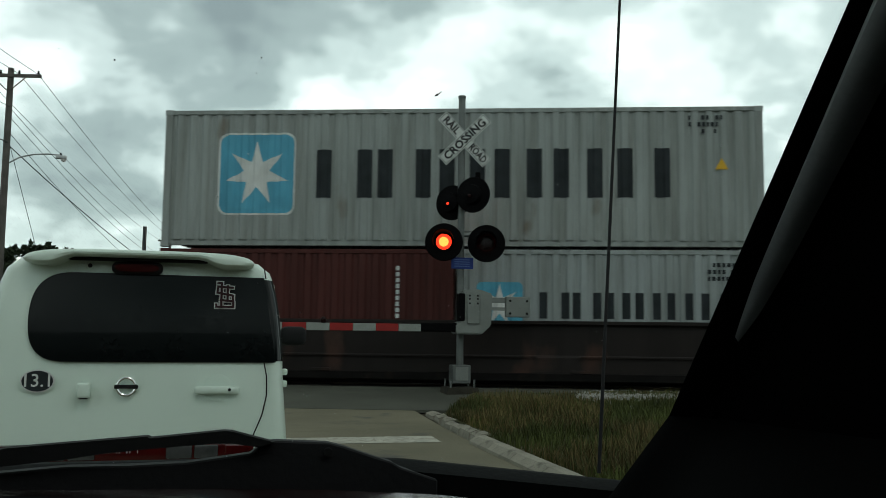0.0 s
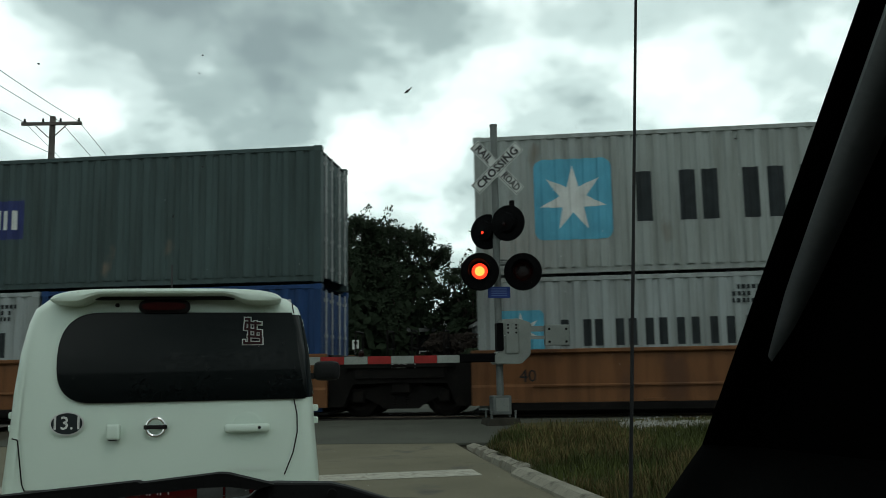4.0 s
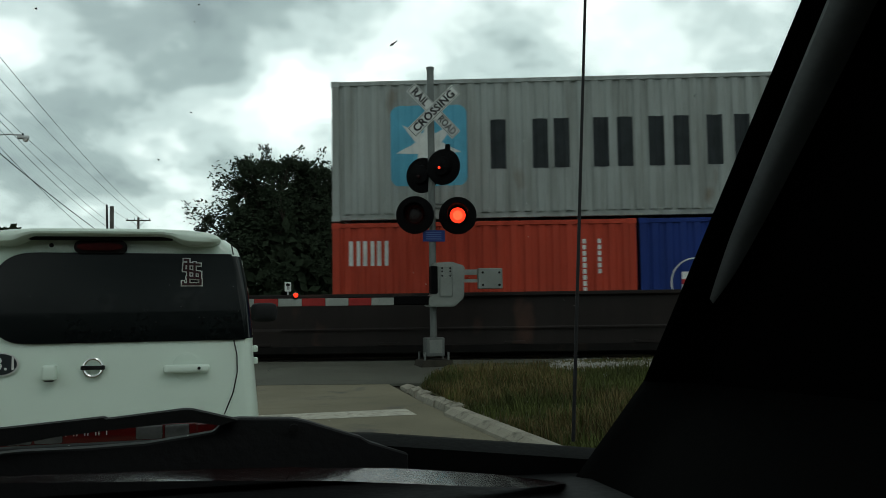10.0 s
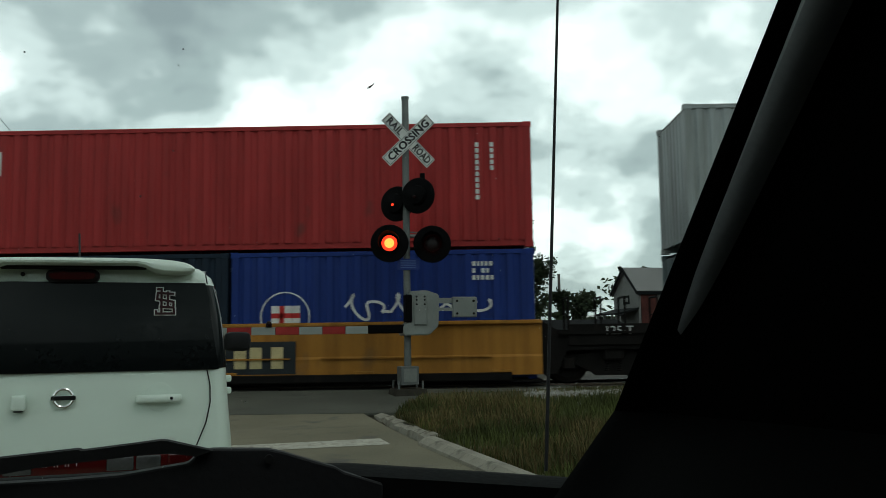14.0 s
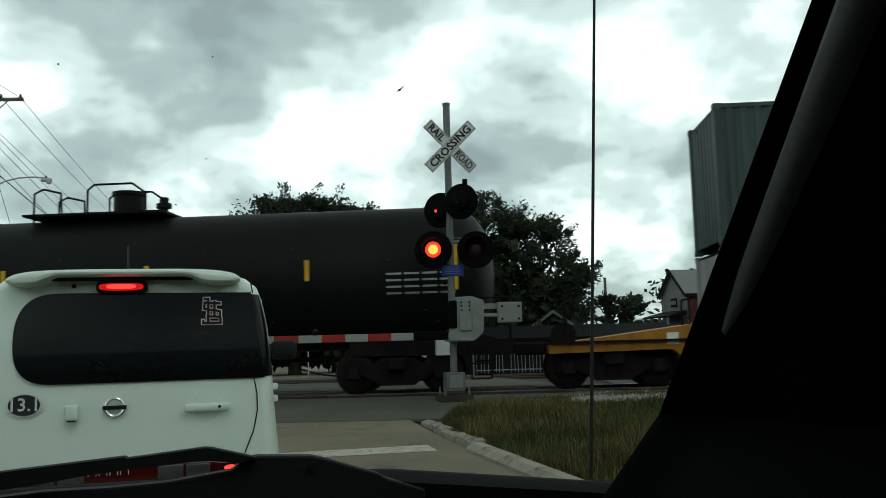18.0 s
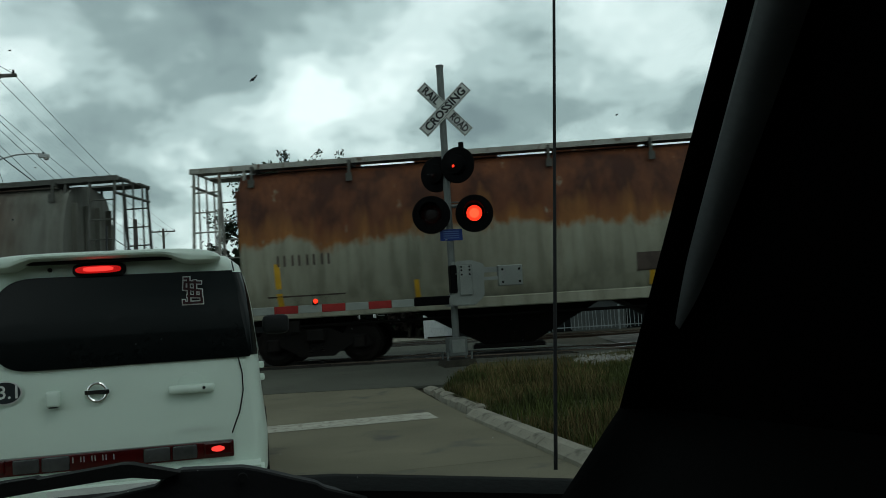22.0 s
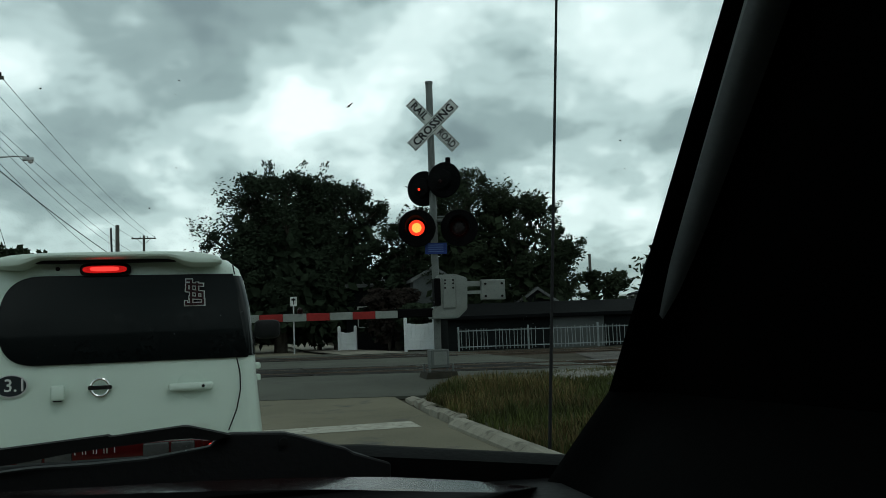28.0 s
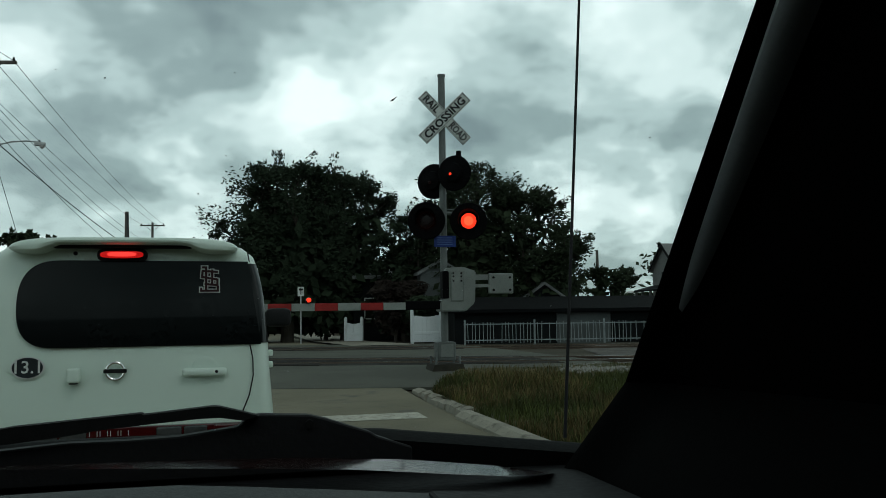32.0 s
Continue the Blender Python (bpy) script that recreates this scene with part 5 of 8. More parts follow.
M_H1 = two_band(mat("hopper_pale_grey", (0.33, 0.325, 0.25), 0.6, var=0.14, scale=0.8, fine=9, bump=0.1, streak=0.45), (0.065, 0.020, 0.014), 2.95, 0.06, 0.8, edge=(0.19, 0.11, 0.04), peel=0.53, x_end=6.5)
M_H2 = two_band(mat("hopper_pale_grey_rusting", (0.31, 0.305, 0.235), 0.6, var=0.14, scale=0.8, fine=9, bump=0.1, streak=0.5), (0.115, 0.033, 0.013), 2.75, 0.09, 0.5, 0.96, edge=(0.26, 0.105, 0.026), peel=0.62)
M_H3 = two_band(mat("hopper_grey_rust_haze", (0.19, 0.19, 0.165), 0.6, var=0.14, scale=0.8, fine=9, bump=0.1, streak=0.6), (0.10, 0.034, 0.018), 2.80, 0.35, 0.5, 0.95, edge=(0.17, 0.085, 0.03), peel=0.70, x_end=6.6)
M_H4 = mat("hopper_clean_grey", (0.42, 0.43, 0.385), 0.55, var=0.08, scale=0.8, fine=9, bump=0.05, streak=0.3, dirt=(0.33, 0.27, 0.18), dirt_at=0.72)
M_H5 = mat("hopper_smooth_grey", (0.27, 0.28, 0.265), 0.5, var=0.10, scale=0.6, fine=9, bump=0.05, streak=0.4)
M_PALESTEEL = mat("pale_painted_steel", (0.36, 0.355, 0.32), 0.6, var=0.2, scale=3, fine=20, bump=0.1, dirt=(0.12, 0.07, 0.04), dirt_at=0.64)
M_DUSKSTEEL = mat("dusky_painted_steel", (0.10, 0.10, 0.09), 0.65, var=0.25, scale=3, fine=20, bump=0.1)
M_FADEDINK = mat("faded_lettering", (0.09, 0.07, 0.06), 0.7, var=0.35, scale=2, fine=14, bump=0.0)


def marks_1(paint, half):
    worm(paint, half - 3.55, 2.68, M_FADEDRED, 1.16)
    owner_marks(paint, -half + 2.45, "382121", M_FADEDINK)


def marks_2(paint, half):
    paint(plates(word_bars(4, 1.2, 0.22, 0.4, 0.25)), M_FADEDINK, "owner_bars", -half + 2.4, 2.35)
    paint(plates([(-0.8, 0.8, 0.0, 0.03)]), M_FADEDINK, "rule", -half + 2.4, 1.62)
    paint(plates([(-0.35, 0.35, -0.18, 0.18)]), M_FADEDINK, "stencil_box", 0.9, 1.9)


def marks_3(paint, half):
    paint(letters("382171", 0.50), M_INK, "car_number", -half + 3.3, 2.30)
    paint(plates(word_bars(2, 0.66, 0.34, 0.2, 0.25)), M_INK, "prefix_bars", -half + 1.85, 2.30)
    paint(plates([(-1.3, 1.3, 0.0, 0.03), (0.1, 0.13, -0.3, 0.0)]), M_INK, "weight_table", -half + 2.9, 1.95)


def marks_4(paint, half):
    worm(paint, half - 3.55, 2.68, M_FADEDRED, 1.16)
    owner_marks(paint, -half + 2.45, "382002", M_INK)
    rnd = random.Random(5)
    for i in range(7):
        x = -half + 4.6 + i * 0.62
        pts = [(0.16 * math.cos(a * 0.9 + i), 0.26 * math.sin(a * 0.7 + i * 2)) for a in range(9)]
        paint(ribbon(pts, 0.035), M_FADEDINK, "scrawl", x, 1.9 + rnd.uniform(-0.05, 0.15))


def marks_5(paint, half):
    paint(plates([(-0.25, 0.25, -0.1, 0.1)]), M_FADEDINK, "stencil_box", -1.0, 2.0)


hopper(-215.85, -232.65, M_H1, "pale covered hopper with heavy rust along its upper side", marks_1, M_PALESTEEL)
hopper(-234.17, -251.1, M_H2, "pale covered hopper with an orange rust band", marks_2, M_PALESTEEL)
hopper(-252.65, -269.1, M_H3, "grimy grey covered hopper with a red rust haze", marks_3, M_DUSKSTEEL)
hopper(-270.4, -287.0, M_H4, "clean pale grey covered hopper with a red band mark", marks_4, M_PALESTEEL)
hopper(-288.4, -305.0, M_H5, "smooth grey covered hopper with dark end frames", marks_5, M_DUSKSTEEL)

# ---- crossing signal with gate ----
M_MAST = mat("galvanised_mast", (0.14, 0.15, 0.145), 0.5, 0.35, var=0.18, scale=3, fine=40, bump=0.15)
M_SIGNWHITE = mat("sign_white", (0.60, 0.62, 0.60), 0.5, var=0.10, scale=3, fine=30, bump=0.05, dirt=(0.33, 0.33, 0.31), dirt_at=0.62)
M_SIGNBLACK = mat("sign_black", (0.008, 0.008, 0.009), 0.5, var=0.2, bump=0.0)
M_LAMPBLACK = mat("lamp_black", (0.002, 0.002, 0.0024), 0.7, spec=0.06, var=0.3, scale=5, fine=30, bump=0.1)
M_DARKLENS = mat("unlit_red_lens", (0.012, 0.002, 0.002), 0.3, var=0.2, bump=0.1)
M_LENS = glow("lit_red_lens", (1.0, 0.035, 0.012), 1.5)
M_LENSCORE = glow("lit_lens_core", (1.0, 0.085, 0.03), 1.6)
M_LENSAMBER = glow("lit_lens_amber_core", (1.0, 0.30, 0.05), 1.9)
M_PALEBLUE = mat("worn_blue_lettering", (0.07, 0.11, 0.26), 0.5, var=0.15, bump=0.0)
M_CONCRETE_BASE = mat("foundation_concrete", (0.04, 0.036, 0.028), 0.9, var=0.3, scale=4, fine=30, bump=0.5)
M_HOUSING = mat("gate_housing_paint", (0.21, 0.225, 0.21), 0.5, 0.2, var=0.15, scale=3, fine=30, bump=0.1, dirt=(0.2, 0.2, 0.19), dirt_at=0.64)
M_GATEWHITE = mat("gate_white", (0.25, 0.27, 0.25), 0.55, var=0.12, scale=4, fine=30, bump=0.05)
M_GATERED = mat("gate_red", (0.27, 0.022, 0.02), 0.5, var=0.15, scale=4, fine=30, bump=0.05)
M_BLUESIGN = mat("blue_sign", (0.014, 0.035, 0.17), 0.45, var=0.15, scale=4, fine=30, bump=0.0)

FLASHERS = []
HALF = 0.5396
SWITCHES = [0.148 + HALF * k for k in range(60)]


def right_lit(t):
    return ((t - 0.148) % (2 * HALF)) < HALF


def left_lit(t):
    return not right_lit(t)


def lens_element(parent, r, when, base, name="lens", core=None):
    """A turning disc: one face glows, the other is dark glass."""
    bm = bmesh.new()
    seg = 24
    rings = []
    for rr, y in ((0.001, -0.022), (r * 0.62, -0.019), (r, -0.010), (r, 0.010), (r * 0.6, 0.019), (0.001, 0.022)):
        rings.append([bm.verts.new((rr * math.cos(k * 2 * math.pi / seg), y, rr * math.sin(k * 2 * math.pi / seg))) for k in range(seg)])
    for j, (a, b) in enumerate(zip(rings, rings[1:])):
        for k in range(seg):
            f = bm.faces.new((a[k], a[(k + 1) % seg], b[(k + 1) % seg], b[k]))
            f.material_index = (2 if j == 0 else 0) if j < 2 else 1
    ob = part(name, bm, M_LENS, parent, at=base)
    ob.data.materials.append(M_DARKLENS)
    ob.data.materials.append(core or M_LENSCORE)
    FLASHERS.append((ob, base, when, SWITCHES))
    return ob


def flasher(parent, m, when, peephole=False, rim=0.335):
    """Round black target, hood and lens; m faces it along its own -y."""
    bm = bmesh.new()
    lathe(bm, [(0.001, 0.0), (rim - 0.01, 0.0), (rim, 0.015), (rim - 0.01, 0.03), (0.19, 0.05), (0.17, 0.16), (0.001, 0.20)], pose(0, 0, 0, -90), 28)
    f = part("flasher", bm, M_LAMPBLACK, parent, "round black signal target", smooth=True, at=m)
    bm = bmesh.new()
    seg = 20
    a, b = [], []
    for k in range(seg + 1):
        ang = radians(-25) + radians(230) * k / seg
        a.append((0.185 * math.cos(ang), -0.005, 0.185 * math.sin(ang)))
        b.append((0.195 * math.cos(ang), -0.30 - 0.08 * math.sin(ang), 0.195 * math.sin(ang)))
    va, vb = [bm.verts.new(p) for p in a], [bm.verts.new(p) for p in b]
    for k in range(seg):
        bm.faces.new((va[k], va[k + 1], vb[k + 1], vb[k]))
    r = bmesh.ops.solidify(bm, geom=bm.faces[:], thickness=0.006)
    part("hood", bm, M_LAMPBLACK, f, smooth=True)
    lens_element(f, 0.145, when, pose(0, -0.035, 0), core=M_LENSAMBER if when is left_lit else None)
    if peephole:
        lens_element(f, 0.026, when, pose(0, 0.206, -0.04, 0, 0, 180), "peephole", M_LENS)
    return f


def crossing_signal(m, gate=True, arm_len=6.2):
    s = thing("crossing_signal", m, "railroad crossing signal mast with flashers, crossbuck and lowered gate", "crossing signal", "crossing signals")
    bm = bmesh.new()
    tube(bm, (0, 0, 0.30), (0, 0, 5.52), 0.066, 16)
    tube(bm, (0, 0, 5.5), (0, 0, 5.54), 0.075, 16)
    part("mast", bm, M_MAST, s, smooth=True)
    bm = bmesh.new()
    prism(bm, [(-0.32, -0.05), (0.32, -0.05), (0.27, 0.10), (-0.27, 0.10)], "y", -0.3, 0.3)
    part("foundation", bm, M_CONCRETE_BASE, s)
    bm = bbox(-0.17, 0.17, -0.16, 0.16, 0.16, 0.50, 0.015)
    jb = part("junction_box", bm, M_MAST, s)
    part("cover", bbox(-0.12, 0.12, -0.172, -0.160, 0.22, 0.46, 0.005), M_HOUSING, jb)
    for bx in (-0.22, 0.22):
        for by in (-0.22, 0.22):
            bm = bmesh.new()
            tube(bm, (bx, by, 0.1), (bx, by, 0.24), 0.02, 6)
            part("anchor_bolt", bm, M_MAST, s)
    # crossbuck
    cz = 4.69
    for ang, text, y, gap in ((45, "RAIL    ROAD", -0.10, 0), (-45, "CROSSING", -0.118, 0)):
        bl = part("crossbuck_blade", bbox(-0.61, 0.61, -0.006, 0.006, -0.1145, 0.1145, 0.004), M_SIGNWHITE, s, at=pose(0.03, y, cz) @ pose(0, 0, 0, 0, ang, 0))
        part("border", shift(plates([(-0.595, 0.595, 0.088, 0.098), (-0.595, 0.595, -0.098, -0.088), (-0.595, -0.585, -0.088, 0.088), (0.585, 0.595, -0.088, 0.088)]), 0, -0.009, 0), M_SIGNBLACK, bl)
        for word, dx, w in ((("RAIL", -0.36, 0.36), ("ROAD", 0.36, 0.40)) if ang > 0 else (("CROSSING", 0.0, 1.05),)):
            bm = letters(word, 0.19, bold=0.006)
            xs2 = [v.co.x for v in bm.verts]
            k = w / (max(xs2) - min(xs2))
            bmesh.ops.scale(bm, vec=(k, 1, 1.05), verts=bm.verts[:])
            part("lettering", shift(bm, dx, -0.010, -0.005), M_SIGNBLACK, bl)
    # lower pair, facing the street
    bm = bmesh.new()
    tube(bm, (-0.42, 0.0, 2.90), (0.46, 0.0, 2.90), 0.035, 10)
    tube(bm, (-0.3, 0.0, 2.97), (0.34, 0.0, 2.97), 0.014, 8)
    part("crossarm", bm, M_MAST, s)
    flasher(s, pose(-0.36, -0.16, 2.74, 0, 0, -16), left_lit, rim=0.35)
    flasher(s, pose(0.45, -0.16, 2.74, 0, 0, -16), right_lit, rim=0.35)
    # upper pair, turned to the far side, with peepholes at the back
    bm = bmesh.new()
    tube(bm, (-0.12, 0.18, 3.60), (0.22, -0.30, 3.60), 0.03, 10)
    part("crossarm", bm, M_MAST, s)
    flasher(s, pose(-0.13, 0.16, 3.52, 0, 0, 142), left_lit, True)
    flasher(s, pose(0.17, -0.26, 3.62, 0, 0, 142), right_lit, True)
    bm = bmesh.new()
    tube(bm, (0.25, -0.26, 3.92), (0.25, -0.26, 4.04), 0.05, 8)
    part("finial", bm, M_LAMPBLACK, s)
    plate = part("blue_plate", bbox(-0.2, 0.22, -0.085, -0.078, 2.26, 2.47, 0.004), M_BLUESIGN, s, "small blue notice plate")
    part("notice_bars", shift(plates([(-0.14, 0.15, z, z + 0.018) for z in (2.30, 2.34, 2.38, 2.42)]), 0, -0.089, 0), M_PALEBLUE, plate)
    if gate:
        bm = bmesh.new()
        prism(bm, [(-0.14, 1.06), (0.34, 1.06), (0.52, 1.22), (0.54, 1.80), (0.30, 1.88), (-0.02, 1.86), (-0.02, 1.30), (-0.14, 1.24)], "y", -0.28, 0.12)
        bmesh.ops.bevel(bm, geom=bm.edges[:], offset=0.02, segments=2, affect="EDGES")
        mech = part("gate_mechanism", bm, M_HOUSING, s, smooth=True)
        part("side_plate", bbox(0.05, 0.30, -0.31, -0.28, 1.24, 1.80, 0.02), M_HOUSING, mech)
        for bx in (0.10, 0.25):
            for bz in (1.62, 1.70, 1.76):
                bm = bmesh.new()
                tube(bm, (bx, -0.31, bz), (bx, -0.322, bz), 0.018, 8)
                part("bolt", bm, M_DARKSTEEL, mech)
        part("bracket", bbox(-0.10, 0.02, -0.30, -0.10, 1.30, 1.80, 0.015), M_LAMPBLACK, mech)
        # counterweight side
        bm = bmesh.new()
        box(bm, 0.5, 1.26, -0.20, -0.17, 1.64, 1.74)
        box(bm, 0.5, 1.0, -0.24, -0.20, 1.50, 1.56)
        part("counterweight_arm", bm, M_HOUSING, s)
        cw = part("counterweight", bbox(0.80, 1.27, -0.26, -0.17, 1.38, 1.76, 0.015), M_HOUSING, s)
        for bx, bz in ((0.88, 1.45), (1.2, 1.45), (0.88, 1.68), (1.2, 1.68)):
            bm = bmesh.new()
            tube(bm, (bx, -0.26, bz), (bx, -0.28, bz), 0.022, 8)
            part("bolt", bm, M_DARKSTEEL, cw)
        # arm of striped segments
        arm = part("arm_root", bbox(-0.78, -0.1, -0.24, -0.18, 1.10, 1.26, 0.02), M_LAMPBLACK, s)
        x = -0.78
        k = 0
        seg = 0.41
        while -x < arm_len:
            part("arm_stripe", bbox(x - seg + 0.002, x - 0.002, -0.235, -0.195, 1.10, 1.235, 0.006), M_GATERED if k % 2 else M_GATEWHITE, arm)
            x -= seg
            k += 1
        for lx in (-2.53, -4.4, -6.1):
            bm = bmesh.new()
            lathe(bm, [(0.001, 0.0), (0.05, 0.0), (0.055, 0.06), (0.03, 0.10), (0.001, 0.11)], pose(lx, -0.215, 1.235), 12)
            lamp = part("arm_lamp", bm, M_DARKLENS, arm, "small red gate lamp", smooth=True)
            lens_element(lamp, 0.042, right_lit, pose(lx, -0.275, 1.295), core=M_LENS)
    return s


crossing_signal(pose(3.96, 15.92, 0.18))
crossing_signal(pose(-7.6, 26.6, 0.16, 0, 0, 163), True, 3.6)

# ---- the white box-shaped car ahead ----
M_VANWHITE = mat("white_car_paint", (0.64, 0.74, 0.66), 0.36, spec=0.4, var=0.02, scale=0.7, fine=220, bump=0.0, coat=0.35)
M_TINT = mat("dark_tinted_glass", (0.003, 0.0045, 0.0047), 0.12, var=0.1, bump=0.0, spec=0.14)
M_RUBBER = mat("black_rubber", (0.006, 0.006, 0.006), 0.85, var=0.3, fine=50, bump=0.2)
M_BLACKPLASTIC = mat("black_trim_plastic", (0.006, 0.006, 0.007), 0.7, spec=0.25, var=0.2, fine=60, bump=0.15)
M_CHROME = mat("chrome", (0.62, 0.63, 0.63), 0.12, 1.0, var=0.05, bump=0.0)
M_TAILRED = mat("red_lamp_lens", (0.045, 0.003, 0.003), 0.15, var=0.15, bump=0.05, coat=0.6)
M_TAILCLEAR = mat("clear_lamp_lens", (0.55, 0.52, 0.50), 0.15, var=0.1, bump=0.05, coat=0.6)
M_BRAKEGLOW = glow("lit_brake_lamp", (1.0, 0.045, 0.035), 1.3)
M_BRAKEDIM = glow("lit_brake_lamp_edge", (1.0, 0.012, 0.012), 0.35)
M_REVERSE = mat("smoked_clear_lamp_lens", (0.05, 0.05, 0.05), 0.2, var=0.25, scale=12, fine=60, bump=0.1, coat=0.4)
M_STICKERDARK = mat("sticker_maroon", (0.03, 0.008, 0.01), 0.5, var=0.1, bump=0.0)
M_GAP = mat("panel_gap", (0.01, 0.01, 0.01), 0.9, var=0.2, bump=0.0)

VX, VY = -0.55, 5.22


def van():
    v = thing("white_hatchback", pose(VX, VY, 0), "white boxy hatchback waiting at the gate with dark rear glass", "car")
    half = [(0.0, 0.24), (0.70, 0.24), (0.82, 0.30), (0.846, 0.42), (0.850, 0.60), (0.832, 0.80), (0.822, 0.92), (0.812, 1.10), (0.790, 1.32), (0.758, 1.48), (0.728, 1.56), (0.66, 1.615), (0.48, 1.645), (0.0, 1.66)]
    ring_pts = half + [(-x, z) for x, z in reversed(half[1:-1])]
    secs = [(0.0, 0.905, 0.03), (0.006, 0.928, 0.02), (0.022, 0.952, 0.012), (0.05, 0.973, 0.008), (0.09, 0.988, 0.004), (0.15, 0.997, 0.0), (0.3, 1.0, 0.0), (1.6, 1.0, 0.0), (2.7, 0.995, 0.0), (3.0, 0.985, -0.06), (3.3, 0.97, -0.45), (3.85, 0.94, -0.58), (3.95, 0.86, -0.62)]
    bm = bmesh.new()
    rings = []
    for y, k, drop in secs:
        ring = []
        for x, z in ring_pts:
            zz = z
            if y < 0.2:
                zz = 0.95 + (z - 0.95) * (1 - (1 - k) * 0.55)
                lean = 0.11 * max(0, (z - 1.0)) ** 1.2
            else:
                lean = 0.0
            if drop < 0 and z > 0.95:
                zz = 0.95 + (z - 0.95) * (1 + drop)
            ring.append(bm.verts.new((x * k, y + lean, zz)))
        rings.append(ring)
    n = len(ring_pts)
    for a, b in zip(rings, rings[1:]):
        for i in range(n):
            bm.faces.new((a[i], b[i], b[(i + 1) % n], a[(i + 1) % n]))
    bm.faces.new(rings[0])
    bm.faces.new(rings[-1][::-1])
    bmesh.ops.recalc_face_normals(bm, faces=bm.faces[:])
    bm2 = bm
    part("body", bm2, M_VANWHITE, v, smooth=True)

    def rear_y(z):
        return 0.11 * max(0, (z - 1.0)) ** 1.2

    def on_rear(bm, proud):
        for p in bm.verts:
            p.co.y += rear_y(p.co.z) - proud
        return bm

    # rear window, wrapping to the corner on one side
    def outline(x0, x1, z0, z1, rl, rr, seg=8, slant=0.05):
        pts = []
        for cx, cz, a, r in ((x1 - rr, z0 + rr, 270, rr), (x1 - rr, z1 - rr, 0, rr), (x0 + rl + slant, z1 - rl, 90, rl), (x0 + rl, z0 + rl, 180, rl)):
            pts += [(cx + r * math.cos(radians(a + 90 * i / seg)), cz + r * math.sin(radians(a + 90 * i / seg))) for i in range(seg + 1)]
        return pts
    def glass_outline(x1, grow):
        pts = []
        for i in range(25):
            a = math.pi / 2 + math.pi * i / 24
            c, q = math.cos(a), math.sin(a)
            pts.append((-0.345 - (0.220 + grow) * abs(c) ** 0.7 + (0.02 if q > 0 else 0.0) * q, 1.282 + (0.243 + grow) * math.copysign(abs(q) ** 0.7, q)))
        return [(x1, 1.039 - grow), (x1 - 0.078, 1.518 + grow)] + pts
    for name, grow, proud, m_, lab in (("rear_window", 0.0, 0.010, M_TINT, "dark tinted rear glass"), ("window_seal", 0.005, 0.006, M_RUBBER, "")):
        bm = shape(glass_outline(0.768, grow))
        for c in (1.1, 1.2, 1.3, 1.4, 1.5):
            bmesh.ops.bisect_plane(bm, geom=bm.verts[:] + bm.edges[:] + bm.faces[:], plane_co=(0, 0, c), plane_no=(0, 0, 1))
        part(name, on_rear(bm, proud), m_, v, lab)
    # side glass seen at the corner
    for sx in (1, -1):
        bm = bmesh.new()
        pts = [(0.30, 1.05), (1.3, 1.05), (1.3, 1.50), (0.30, 1.50)]
        vs = []
        for y, z in pts:
            x = 0.815 if z < 1.1 else 0.750
            vs.append(bm.verts.new((sx * (x + 0.008), y, z)))
        bm.faces.new(vs)
        part("side_window", bm, M_TINT, v)
    def side_x(z):
        for (x0, z0), (x1, z1) in zip(half[4:], half[5:]):
            if z0 <= z <= z1:
                return x0 + (x1 - x0) * (z - z0) / (z1 - z0)
        return 0.8
    bm = bmesh.new()
    cols = []
    for y, k in ((-0.002, 0.910), (0.006, 0.932), (0.022, 0.956), (0.05, 0.977), (0.09, 0.992)):
        cols.append([bm.verts.new((side_x(z) * k + 0.002, y + (rear_y(z) if y < 0.2 else 0.0), z)) for z in steps(1.042, 1.512, 6)])
    for a, b in zip(cols, cols[1:]):
        for i in range(6):
            bm.faces.new((a[i], b[i], b[i + 1], a[i + 1]))
    bmesh.ops.recalc_face_normals(bm, faces=bm.faces[:])
    part("corner_glass", bm, M_TINT, v, smooth=True)
    # roof spoiler: a rounded lip whose ends curl down to the tailgate
    bm = bmesh.new()
    rings = []
    for x in [-0.600, -0.596, -0.586, -0.566] + steps(-0.54, 0.57, 22) + [0.596, 0.616, 0.626, 0.630]:
        u = (x - 0.015) / 0.616
        e = math.sqrt(max(0.0, 1 - min(1.0, abs(u)) ** 14)) * 0.97 + 0.03
        w = min(1.0, max(0.0, (abs(x - 0.0) - 0.33) / 0.13))
        w = w * w * (3 - 2 * w)
        zt, zb = 1.652 - 0.022 * u ** 4, 1.612 - 0.05 * w
        zm, hh = (zt + zb) / 2, (zt - zb) / 2 * e
        yr = -0.125 + 0.05 * u ** 6 + 0.03 * (1 - e)
        rings.append([bm.verts.new((x, yr + dy, zm + hh * k)) for dy, k in ((0.0, 0.05), (0.005, 0.5), (0.018, 0.85), (0.045, 1.0), (0.15, 1.12), (0.30, 1.2), (0.30, -1.0), (0.10, -1.0), (0.03, -0.95), (0.006, -0.5))])
    for a, b in zip(rings, rings[1:]):
        for i in range(10):
            bm.faces.new((a[i], a[(i + 1) % 10], b[(i + 1) % 10], b[i]))
    bm.faces.new(rings[0])
    bm.faces.new(rings[-1])
    bmesh.ops.recalc_face_normals(bm, faces=bm.faces[:])
    sp = part("spoiler", bm, M_VANWHITE, v, smooth=True)
    part("spoiler_slot", bbox(-0.40, 0.37, -0.035, 0.05, 1.597, 1.611, 0.004), M_GAP, sp)
    bm = bmesh.new()
    prism(bm, rounded(0.272, 0.068, 0.03), "y", -0.02, 0.03)
